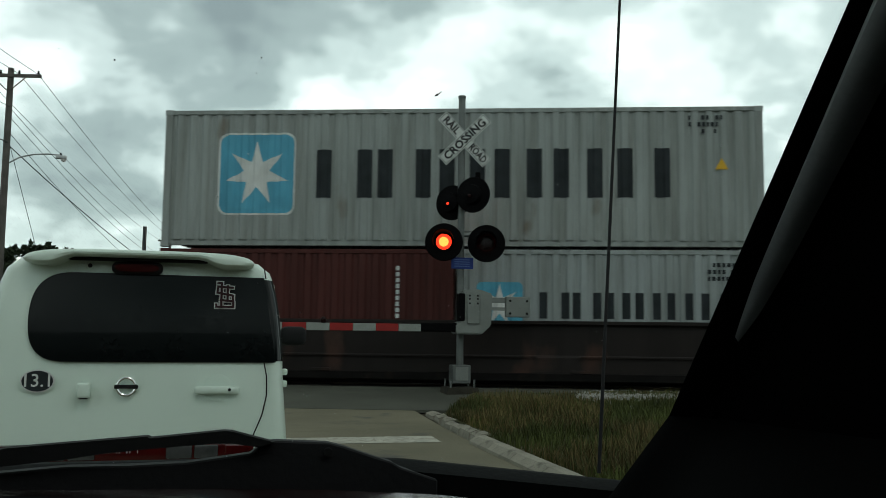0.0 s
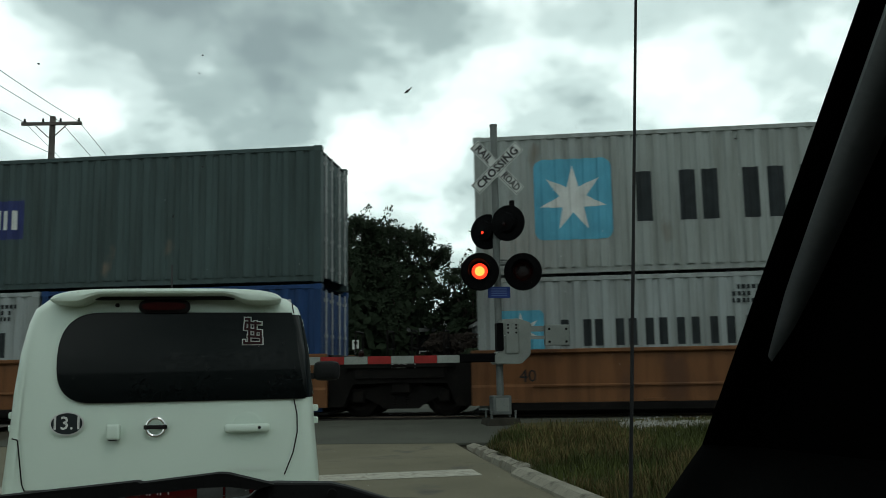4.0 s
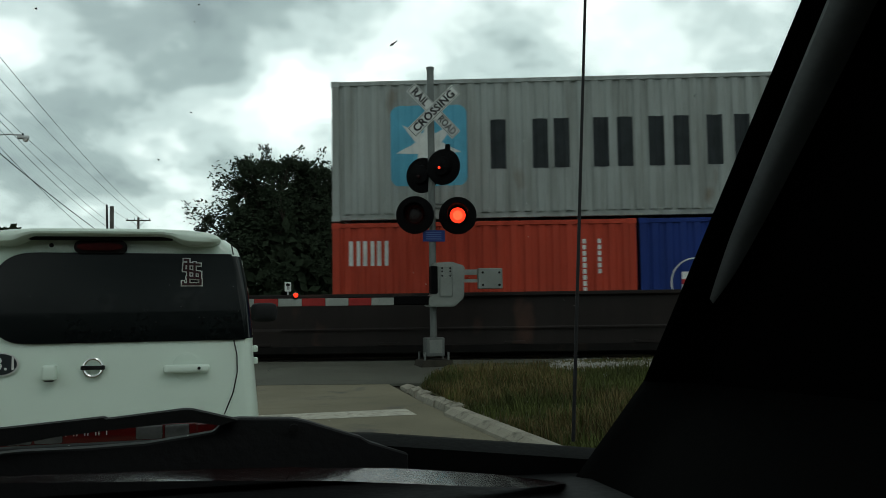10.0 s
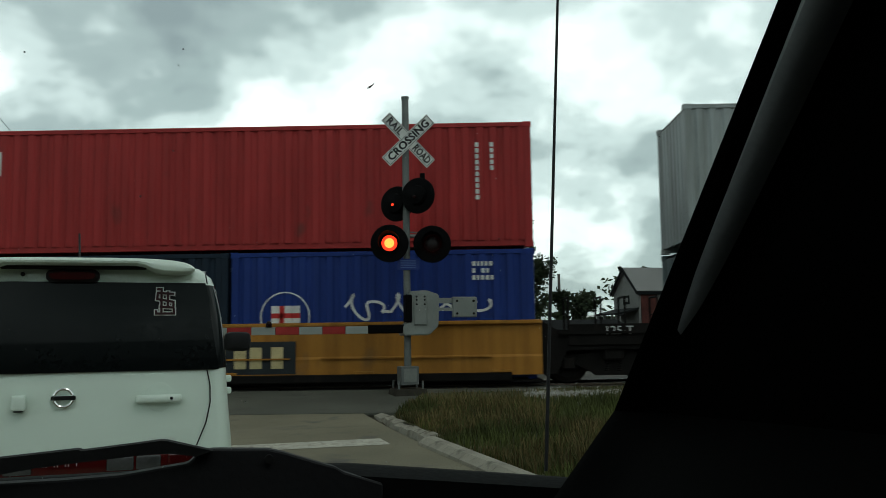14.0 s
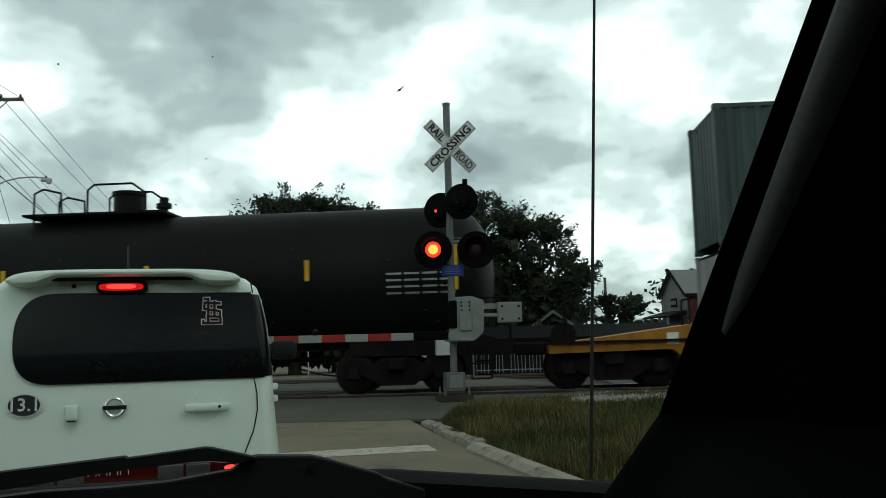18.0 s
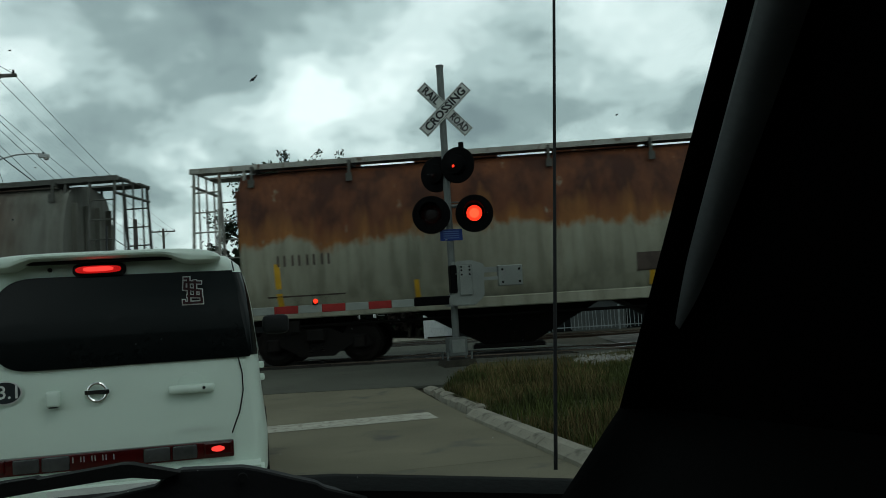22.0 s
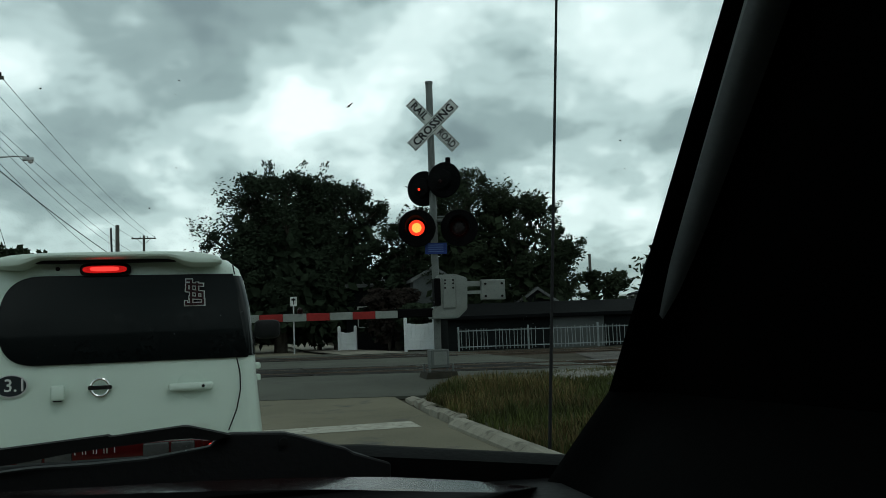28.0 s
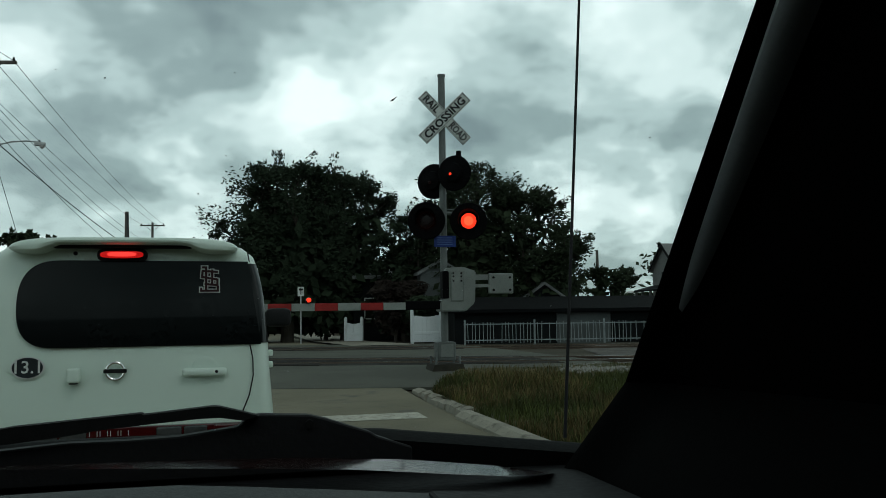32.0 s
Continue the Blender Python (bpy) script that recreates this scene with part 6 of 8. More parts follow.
    hb = part("high_brake_lamp", bm, M_BLACKPLASTIC, v, at=pose(-0.013, 0.035, 1.559))
    bm = bmesh.new()
    oval = [(0.021 * math.copysign(abs(math.cos(i * math.pi / 12)) ** 0.7, math.cos(i * math.pi / 12)), 0.118 * math.copysign(abs(math.sin(i * math.pi / 12)) ** 0.55, math.sin(i * math.pi / 12))) for i in range(24)]
    a = [bm.verts.new((x, -0.022, z)) for x, z in oval]
    b = [bm.verts.new((x, 0.022, z)) for x, z in oval]
    core = [bm.verts.new((x * 0.62 - 0.002, -0.024, z * 0.66)) for x, z in oval]
    for k in range(24):
        bm.faces.new((a[k], a[(k + 1) % 24], core[(k + 1) % 24], core[k])).material_index = 2
        bm.faces.new((a[k], b[k], b[(k + 1) % 24], a[(k + 1) % 24]))
    bm.faces.new(core).material_index = 1
    bm.faces.new(b[::-1])
    base = pose(0, -0.028, 0, 0, 90, 0)
    el = part("lamp_element", bm, M_TAILRED, hb, at=base)
    el.data.materials.append(M_BRAKEGLOW)
    el.data.materials.append(M_BRAKEDIM)
    FLASHERS.append((el, base, lambda t: t > 16.8, [16.8]))
    bm = bmesh.new()
    lathe(bm, [(0.001, 0.0), (0.012, 0.0), (0.012, 0.01), (0.001, 0.012)], pose(-0.27, 0.06, 1.57, 90), 10)
    part("washer_jet", bm, M_BLACKPLASTIC, v)
    bm = bmesh.new()
    tube(bm, (-0.01, 0.3, 1.66), (-0.05, 0.62, 1.86), 0.006, 6)
    part("roof_aerial", bm, M_BLACKPLASTIC, v)
    # tailgate seams
    def seam(pts, name="seam"):
        bm = bmesh.new()
        for (xa, za), (xb, zb) in zip(pts, pts[1:]):
            d = Vector((xb - xa, zb - za)).normalized()
            w = Vector((-d.y, d.x)) * 0.0035
            bm.faces.new([bm.verts.new(p) for p in ((xa - w.x, 0, za - w.y), (xb - w.x, 0, zb - w.y), (xb + w.x, 0, zb + w.y), (xa + w.x, 0, za + w.y))])
        bmesh.ops.recalc_face_normals(bm, faces=bm.faces[:])
        part(name, on_rear(bm, 0.008), M_GAP, v)
    seam([(0.690, 1.575), (0.700, 1.518)])
    seam([(0.703, 1.032), (0.720, 0.95), (0.722, 0.85), (0.70, 0.74), (0.652, 0.62)])
    seam([(-0.775, 0.86), (-0.745, 0.85), (-0.715, 0.62), (-0.70, 0.585), (0.0, 0.585)])
    # emblem: a plain ring with a bar
    bm = bmesh.new()
    seg = 24
    for k in range(seg):
        a0, a1 = 2 * math.pi * k / seg, 2 * math.pi * (k + 1) / seg
        tube(bm, (0.048 * math.cos(a0), -0.01, 0.048 * math.sin(a0)), (0.048 * math.cos(a1), -0.01, 0.048 * math.sin(a1)), 0.008, 6)
    box(bm, -0.062, 0.062, -0.02, -0.004, -0.011, 0.011)
    part("emblem", bm, M_CHROME, v, at=pose(-0.04, -0.005, 0.90))
    # number sticker
    st = part("oval_sticker", on_rear(shape([(0.088 * math.cos(i * math.pi / 16), 0.063 * math.sin(i * math.pi / 16)) for i in range(32)]), 0.007), M_WHITE, v, "oval race sticker reading 13.1", at=pose(-0.50, 0, 0.930))
    part("sticker_field", shape([(0.080 * math.cos(i * math.pi / 16), 0.056 * math.sin(i * math.pi / 16)) for i in range(32)]), M_INK, st, at=pose(0, -0.010, 0))
    part("sticker_number", letters("13.1", 0.098, bold=0.001), M_WHITE, st, at=pose(0, -0.013, 0))
    # team sticker on the glass, as plain linked strokes
    strokes = (((-0.05, -0.055), (-0.05, -0.068), (0.045, -0.068), (0.045, -0.045)), ((-0.022, -0.068), (-0.022, 0.068), (-0.042, 0.068)), ((0.04, 0.042), (-0.042, 0.047), (-0.045, 0.012), (0.042, -0.003), (0.042, -0.035), (-0.026, -0.03)), ((0.012, 0.05), (0.012, -0.03)))
    for name, wide, mm, lift in (("team_sticker", 0.0125, M_SIGNWHITE, 0.0), ("sticker_stroke", 0.0062, M_STICKERDARK, 0.012)):
        bm = bmesh.new()
        n = 0
        for pts in strokes:
            for (xa, za), (xb, zb) in zip(pts, pts[1:]):
                d = Vector((xb - xa, zb - za)).normalized()
                w, e = Vector((-d.y, d.x)) * wide, d * wide * 0.9
                y = -0.0008 * n - lift
                n += 1
                bm.faces.new([bm.verts.new(p) for p in ((xa - w.x - e.x, y, za - w.y - e.y), (xb - w.x + e.x, y, zb - w.y + e.y), (xb + w.x + e.x, y, zb + w.y + e.y), (xa + w.x - e.x, y, za + w.y - e.y))])
        part(name, bm, mm, v, "pale team sticker on the rear glass" if lift == 0 else "", at=pose(0.475, rear_y(1.34) - 0.016, 1.418))
    # handle, camera pod, name bars
    part("door_handle", bbox(-0.124, 0.124, -0.055, -0.018, -0.023, 0.023, 0.018, 3), M_VANWHITE, v, smooth=True, at=pose(0.448, 0, 0.882))
    bm = bmesh.new()
    lathe(bm, [(0.080, 0.0), (0.074, 0.0012), (0.06, 0.0016), (0.001, 0.0016)], pose(0.449, -0.001, 0.890, 90), 28)
    part("handle_recess", bm, M_VANWHITE, v, smooth=True)
    bm = bmesh.new()
    tube(bm, (0.515, -0.054, 0.884), (0.515, -0.059, 0.884), 0.009, 10)
    part("lock", bm, M_BLACKPLASTIC, v)
    part("camera_pod", bbox(-0.035, 0.035, -0.06, 0.0, -0.040, 0.042, 0.014, 3), M_VANWHITE, v, smooth=True, at=pose(-0.257, 0, 0.880))
    part("pod_lens", bbox(-0.022, 0.022, -0.055, -0.012, -0.046, -0.038, 0.003), M_BLACKPLASTIC, v, at=pose(-0.257, 0, 0.880))
    part("trim_bars", on_rear(plates(word_bars(6, 0.16, 0.018, 0.35, 0.3)), 0.012), M_SIGNWHITE, v, at=pose(0.465, 0, 0.662))
    # bumper with its lamps
    bm = bmesh.new()
    prism(bm, [(-0.10, 0.26), (-0.13, 0.34), (-0.13, 0.44), (-0.09, 0.465), (0.03, 0.465), (0.03, 0.26)], "x", -0.82, 0.82)
    bmesh.ops.bevel(bm, geom=bm.edges[:], offset=0.02, segments=2, affect="EDGES")
    bp = part("bumper", bm, M_VANWHITE, v, smooth=True)
    part("lamp_band", bbox(-0.70, 0.66, -0.03, 0.02, 0.495, 0.588, 0.012, 2), M_TAILRED, v, smooth=True)
    for x0, x1 in ((0.185, 0.325), (0.335, 0.465), (-0.465, -0.335), (-0.325, -0.185)):
        part("reverse_lamp", bbox(x0, x1, -0.042, -0.02, 0.505, 0.580, 0.012, 2), M_REVERSE, v, smooth=True)
    for sx in (1, -1):
        tl = part("tail_lamp", bbox(-0.075, 0.075, -0.012, 0.012, -0.035, 0.035, 0.01, 2), M_TAILRED, v, at=pose(sx * 0.575, -0.026, 0.548))
        bm = bmesh.new()
        a = [bm.verts.new((0.036 * math.cos(i * math.pi / 8), -0.010, 0.016 * math.sin(i * math.pi / 8))) for i in range(16)]
        b = [bm.verts.new((0.036 * math.cos(i * math.pi / 8), 0.010, 0.016 * math.sin(i * math.pi / 8))) for i in range(16)]
        bm.faces.new(a).material_index = 1
        bm.faces.new(b[::-1])
        for k in range(16):
            bm.faces.new((a[k], b[k], b[(k + 1) % 16], a[(k + 1) % 16]))
        base = pose(0, -0.012, 0)
        el = part("lamp_element", bm, M_TAILRED, tl, at=base)
        el.data.materials.append(M_BRAKEGLOW)
        FLASHERS.append((el, base, lambda t: t > 16.8, [16.8]))
    part("model_bars", shift(plates(word_bars(4, 0.22, 0.030, 0.2, 0.10)), -0.065, -0.046, 0.556), M_GALV, v)
    part("plate_recess", bbox(-0.28, 0.28, -0.136, -0.125, 0.30, 0.42), M_SIGNWHITE, v)
    # mirrors, wheels
    for sx in (1, -1):
        bm = bbox(sx * 1.0 - 0.11, sx * 1.0 + 0.11, 2.32, 2.47, 1.105, 1.265, 0.065, 4)
        part("mirror", bm, M_BLACKPLASTIC, v, smooth=True)
        part("mirror_arm", bbox(min(sx * 0.82, sx * 0.9), max(sx * 0.82, sx * 0.9), 2.37, 2.43, 1.12, 1.17), M_BLACKPLASTIC, v)
        part("door_handle", bbox(sx * 0.825 - 0.02, sx * 0.825 + 0.02, 1.15, 1.35, 0.90, 0.935, 0.012, 2), M_VANWHITE, v, smooth=True)
        part("door_handle", bbox(sx * 0.825 - 0.02, sx * 0.825 + 0.02, 2.05, 2.25, 0.90, 0.935, 0.012, 2), M_VANWHITE, v, smooth=True)
        for hz in (0.885, 0.955):
            part("hinge", bbox(sx * 0.828 - 0.018, sx * 0.828 + 0.018, 0.16, 0.22, hz, hz + 0.038, 0.012, 2), M_VANWHITE, v, smooth=True)
        for y in (0.62, 3.15):
            bm = bmesh.new()
            lathe(bm, [(0.20, -0.09), (0.29, -0.10), (0.315, -0.06), (0.315, 0.06), (0.29, 0.10), (0.20, 0.09)], pose(0, 0, 0, 0, 90, 0), 24)
            wh = part("wheel", bm, M_RUBBER, v, smooth=True, at=pose(sx * 0.745, y, 0.315))
            bm = bmesh.new()
            lathe(bm, [(0.001, 0.06), (0.08, 0.07), (0.19, 0.04), (0.205, 0.0), (0.19, -0.07)], pose(0, 0, 0, 0, 90 * sx, 0), 20)
            part("rim", bm, M_GALV, wh, smooth=True)
            bm = bmesh.new()
            tube(bm, (sx * 0.848, y, 0.33), (sx * 0.852, y, 0.33), 0.36, 24)
            part("wheel_arch", bm, M_GAP, v)
    return v


van()

# ---- beyond the tracks ----
M_BARK = mat("bark", (0.05, 0.042, 0.034), 0.95, var=0.35, scale=3, fine=25, bump=0.6)
M_LEAF = mat("dark_leaves", (0.026, 0.037, 0.022), 0.9, spec=0.06, var=0.45, scale=1.2, fine=6, bump=0.0)
M_LEAF2 = mat("olive_leaves", (0.028, 0.038, 0.021), 0.9, spec=0.06, var=0.45, scale=1.2, fine=6, bump=0.0)
M_REDLEAF = mat("reddish_leaves", (0.022, 0.016, 0.013), 0.9, spec=0.15, var=0.4, scale=1.2, fine=6, bump=0.0)
M_POLE = mat("utility_pole_wood", (0.11, 0.10, 0.09), 0.9, var=0.25, scale=2, fine=20, bump=0.4)
M_WIRE = mat("cable_black", (0.02, 0.02, 0.02), 0.6, var=0.1, bump=0.0)
M_VINYL = mat("white_vinyl_fence", (0.66, 0.69, 0.70), 0.5, var=0.08, scale=2, fine=20, bump=0.05)
M_CHAINFENCE = mat("grey_picket_paint", (0.24, 0.27, 0.275), 0.55, var=0.3, scale=3, fine=20, bump=0.1)
M_SIDING = mat("grey_siding", (0.08, 0.088, 0.088), 0.7, var=0.15, scale=1, fine=12, bump=0.1)
M_SIDINGWHITE = mat("pale_siding", (0.50, 0.50, 0.47), 0.7, var=0.1, scale=1, fine=12, bump=0.1)
M_DARKSIDING = mat("dark_siding", (0.005, 0.0065, 0.007), 0.85, spec=0.15, var=0.2, scale=1, fine=12, bump=0.1)
M_SHINGLE = mat("roof_shingle", (0.0045, 0.005, 0.0055), 0.95, spec=0.1, var=0.3, scale=3, fine=25, bump=0.5)
M_PALEROOF = mat("weathered_pale_roof", (0.15, 0.155, 0.155), 0.85, var=0.25, scale=2, fine=20, bump=0.3)
M_METALROOF = mat("metal_roof", (0.20, 0.20, 0.195), 0.55, 0.2, var=0.1, scale=1, fine=20, bump=0.1)
M_SHEDWALL = mat("dull_pale_siding", (0.17, 0.172, 0.165), 0.75, var=0.15, scale=1, fine=12, bump=0.1)
M_BRICK = mat("red_brick", (0.07, 0.022, 0.018), 0.85, var=0.3, scale=3, fine=20, bump=0.3)
M_DARKPANE = mat("dark_window_pane", (0.02, 0.025, 0.03), 0.1, var=0.1, bump=0.0)


def tree(x, y, h, w, seed, leaf, label, leaves=9000, trunk=0.28, lobes=9, size=0.16):
    """Trunk, limbs and a ragged crown of small leaves gathered in clumps."""
    rnd = random.Random(seed)
    t = thing("tree", pose(x, y, zg(x, y) - 0.05), label, "tree", "trees beyond the tracks")
    bm = bmesh.new()
    tube(bm, (0, 0, 0), (0.1, 0, h * 0.32), trunk, 10, trunk * 0.7)
    tips = []
    for i in range(lobes):
        a = i * 2.4 + rnd.uniform(-0.3, 0.3)
        rr = w * 0.5 * rnd.uniform(0.30, 0.92)
        zz = h * (1.02 - 0.42 * (rr / (w * 0.5)) ** 1.8) * rnd.uniform(0.86, 1.0)
        tip = Vector((rr * math.cos(a), rr * math.sin(a) * 0.7, zz))
        mid = Vector((tip.x * 0.45, tip.y * 0.45, h * 0.32 + (zz - h * 0.32) * 0.55))
        tube(bm, (0.1, 0, h * 0.28), mid, trunk * 0.42, 6, trunk * 0.25)
        tube(bm, mid, tip, trunk * 0.25, 6, 0.02)
        tips += [tip, tip.lerp(mid, 0.45), mid + Vector((rnd.uniform(-1, 1), rnd.uniform(-1, 1), rnd.uniform(-0.5, 0.8)))]
        for _ in range(5):
            q = tip + Vector((rnd.uniform(-1, 1), rnd.uniform(-1, 1), rnd.uniform(-0.3, 1.1))) * w * 0.13
            tube(bm, tip.lerp(mid, 0.3), q, 0.035, 5, 0.008)
            tips.append(q)
    part("trunk", bm, M_BARK, t)
    for _ in range(lobes * 2):
        a, rr = rnd.uniform(0, 6.28), w * 0.5 * math.sqrt(rnd.random()) * 0.95
        tips.append(Vector((rr * math.cos(a), rr * math.sin(a) * 0.7, h * rnd.uniform(0.30, 0.66))))
    verts, faces = [], []
    per = leaves // len(tips)
    for c in tips:
        cr = w * rnd.choice((0.045, 0.06, 0.08, 0.11, 0.14))
        for _ in range(per):
            d = Vector((rnd.gauss(0, 1), rnd.gauss(0, 1), rnd.gauss(0, 0.75)))
            d = d.normalized() * cr * rnd.random() ** 0.45
            if rnd.random() < 0.10:
                d *= rnd.uniform(1.0, 1.35)
                d.z = abs(d.z) * 1.3
            p = c + d
            if p.z > h * 0.96:
                p.z = h * 0.96 - rnd.random() * 0.5
            u = Vector((rnd.uniform(-1, 1), rnd.uniform(-1, 1), rnd.uniform(-0.6, 0.6))).normalized()
            q = u.orthogonal().normalized()
            s = size * rnd.uniform(0.5, 1.2)
            i = len(verts)
            verts += [p - u * s, p + q * s * 0.5, p + u * s, p - q * s * 0.5]
            faces.append((i, i + 1, i + 2, i + 3))
    # slender leafy shoots break the outline
    high = sorted(tips, key=lambda c: -c.z)[:len(tips) * 2 // 3]
    for _ in range(int(5 * w) if h > 4 else 0):
        c = rnd.choice(high)
        axis = Vector((c.x / w * 2 + rnd.gauss(0, 0.35), c.y / w + rnd.gauss(0, 0.2), 0.9)).normalized()
        length = rnd.uniform(0.25, 0.75)
        for k in range(34):
            f = k / 33
            p = c + axis * length * f + Vector((rnd.gauss(0, 1), rnd.gauss(0, 1), rnd.gauss(0, 1))) * 0.15 * (1.15 - f)
            u = (axis + Vector((rnd.uniform(-1, 1), rnd.uniform(-1, 1), rnd.uniform(-0.4, 0.4)))).normalized()
            q = u.orthogonal().normalized()
            s = size * rnd.uniform(0.5, 1.0)
            i = len(verts)
            verts += [p - u * s, p + q * s * 0.45, p + u * s, p - q * s * 0.45]
            faces.append((i, i + 1, i + 2, i + 3))
    # broad leaves deep inside close the crown
    for _ in range(int(30 * w * h)):
        c = rnd.choice(tips)
        p = Vector((c.x * 0.72, c.y * 0.6, max(h * 0.10, c.z * rnd.uniform(0.25, 0.86)))) + Vector((rnd.gauss(0, 0.05), rnd.gauss(0, 0.05), rnd.gauss(0, 0.03))) * w
        u = Vector((rnd.uniform(-1, 1), rnd.uniform(-0.4, 0.4), rnd.uniform(-1, 1))).normalized()
        q = u.orthogonal().normalized()
        s = min(0.42, 0.055 * w) * rnd.uniform(0.6, 1.2)
        i = len(verts)
        verts += [p - u * s, p + q * s * 0.7, p + u * s, p - q * s * 0.7]
        faces.append((i, i + 1, i + 2, i + 3))
    me = bpy.data.meshes.new("crown")
    me.from_pydata([tuple(a) for a in verts], [], faces)
    me.materials.append(leaf)
    cr_ob = new("crown", me)
    cr_ob.parent = t
    return t


tree(2.7, 40.8, 8.4, 6.6, 3, M_LEAF, "broad dark leafy tree with a ragged crown", 22000, 0.32, 14, 0.10)
tree(5.4, 41.4, 8.1, 5.4, 11, M_LEAF, "dark leafy tree with sky showing between its twigs", 18000, 0.24, 10, 0.10)
tree(0.9, 41.2, 6.3, 3.4, 12, M_LEAF, "slim dark leafy tree beside the far street", 6000, 0.2, 7, 0.10)
tree(10.4, 37.2, 8.1, 5.0, 5, M_LEAF2, "tall dark tree with upright shoots", 18000, 0.3, 12, 0.095)
tree(12.9, 36.8, 6.9, 4.6, 8, M_LEAF2, "rounded dark tree with spiky outline", 18000, 0.26, 11, 0.095)
tree(14.6, 37.4, 4.8, 2.6, 16, M_LEAF2, "lower dark tree at the edge of the group", 5000, 0.2, 7, 0.095)
tree(8.3, 38.6, 6.0, 3.2, 15, M_LEAF, "small dark leafy tree between larger ones", 6000, 0.2, 7, 0.095)
tree(6.9, 36.6, 2.75, 2.6, 21, M_REDLEAF, "low reddish shrub beside the house", 5000, 0.08, 7, 0.10)
tree(7.9, 35.2, 2.0, 2.2, 22, M_LEAF, "low dark shrub beside the white gate", 4000, 0.08, 7, 0.10)
tree(8.0, 40.0, 5.2, 3.0, 61, M_LEAF, "dense dark tree filling the gap behind the mast", 9000, 0.2, 9, 0.11)
for x, y, h, w, s in ((0.2, 43.5, 3.6, 3.6, 41), (3.0, 43.8, 3.8, 4.0, 42), (6.0, 44.2, 3.6, 4.0, 43), (4.6, 42.4, 2.4, 2.6, 47), (9.0, 40.4, 3.6, 3.8, 44), (11.8, 40.2, 3.6, 4.0, 45), (14.4, 39.6, 2.8, 3.2, 46)):
    tree(x, y, h, w, s, M_LEAF, "dense dark bush below the taller trees", 4500, 0.12, 9, 0.15)
for x, y, h, w, s in ((-13.4, 64, 7.3, 4.6, 31), (-16.6, 66, 7.2, 4.6, 32), (-10.6, 66, 7.0, 4.2, 33), (-19.6, 66, 7.0, 4.6, 38), (-8.0, 67, 6.6, 3.0, 39), (21.5, 57, 4.1, 4.2, 34), (25.2, 56, 4.4, 4.0, 35), (29.5, 60, 2.7, 4.0, 36), (18.8, 50, 3.6, 3.6, 37)):
    tree(x, y, h, w, s, M_LEAF2, "distant dark green tree", 2600, 0.18, 7, 0.2)
for k, (x, y, h, w) in enumerate(((3.5, 62, 3.6, 8), (9.5, 64, 3.8, 8), (-1.6, 66, 3.4, 5), (-24, 70, 7, 9), (-34, 74, 8, 10), (36, 62, 6, 9), (47, 66, 7, 10), (60, 70, 7, 12), (-46, 70, 8, 12))):
    tree(x, y, h, w, 50 + k, M_LEAF2, "distant dark green tree", 3600, 0.25, 9, 0.3)


def utility_pole(x, y, top, arm_dir, arm_z=None, arm=2.4, label="weathered wooden utility pole with a crossarm", r=0.135):
    p = thing("utility_pole", pose(x, y, zg(x, y)), label, "utility pole", "utility poles")
    bm = bmesh.new()
    tube(bm, (0, 0, 0), (0, 0, top), r * 1.2, 12, r * 0.85)
    part("pole", bm, M_POLE, p, smooth=True)
    if arm:
        az = arm_z or top - 0.32
        c, s = math.cos(arm_dir), math.sin(arm_dir)
        ar = part("crossarm", bbox(-arm / 2, arm / 2, -0.05, 0.05, -0.065, 0.065, 0.01), M_POLE, p, at=pose(0, -0.12, az, 0, 0, math.degrees(arm_dir)))
        for bx in (-0.34, 0.34):
            bm = bmesh.new()
            tube(bm, (bx * 1.9, -0.06, -0.06), (bx * 0.2, -0.06, -0.6), 0.022, 6)
            part("brace", bm, M_POLE, ar)
        for bx in (-arm / 2 + 0.12, -0.35, 0.35, arm / 2 - 0.12):
            bm = bmesh.new()
            lathe(bm, [(0.001, 0.0), (0.03, 0.0), (0.05, 0.05), (0.03, 0.09), (0.045, 0.13), (0.001, 0.16)], pose(bx, 0, 0.065), 8)
            part("insulator", bm, M_LAMPBLACK, ar)
    return p


pole_a = utility_pole(-9.05, 36.7, 11.3, radians(-10))
bm = bmesh.new()
arc = [(0.1, 0, 7.55), (0.5, -0.02, 7.80), (1.0, -0.05, 7.93), (1.5, -0.08, 7.97), (1.95, -0.1, 7.95)]
pipe(bm, arc, 0.03, 8)
lamp_arm = part("lamp_arm", bm, M_GALV, pole_a)
part("lamp_head", bbox(1.82, 2.22, -0.2, 0.02, 7.80, 7.93, 0.03, 2), M_GALV, lamp_arm, smooth=True)
bm = bmesh.new()
lathe(bm, [(0.001, -0.12), (0.09, -0.08), (0.11, 0.0), (0.001, 0.02)], pose(2.1, -0.1, 7.80), 12)
part("lamp_bowl", bm, M_TAILCLEAR, lamp_arm, smooth=True)
bm = bmesh.new()
tube(bm, (2.0, -0.1, 7.93), (2.0, -0.1, 8.02), 0.035, 8)
part("photocell", bm, M_LAMPBLACK, lamp_arm)
utility_pole(-7.3, 94, 10.9, radians(-6))
utility_pole(-4.9, 47.1, 6.6, 0, arm=0, label="plain grey wooden post", r=0.11)
utility_pole(-13.0, -14.0, 11.5, radians(-10))
utility_pole(27.2, 62, 5.85, 0, arm=0, label="plain grey wooden post", r=0.12)


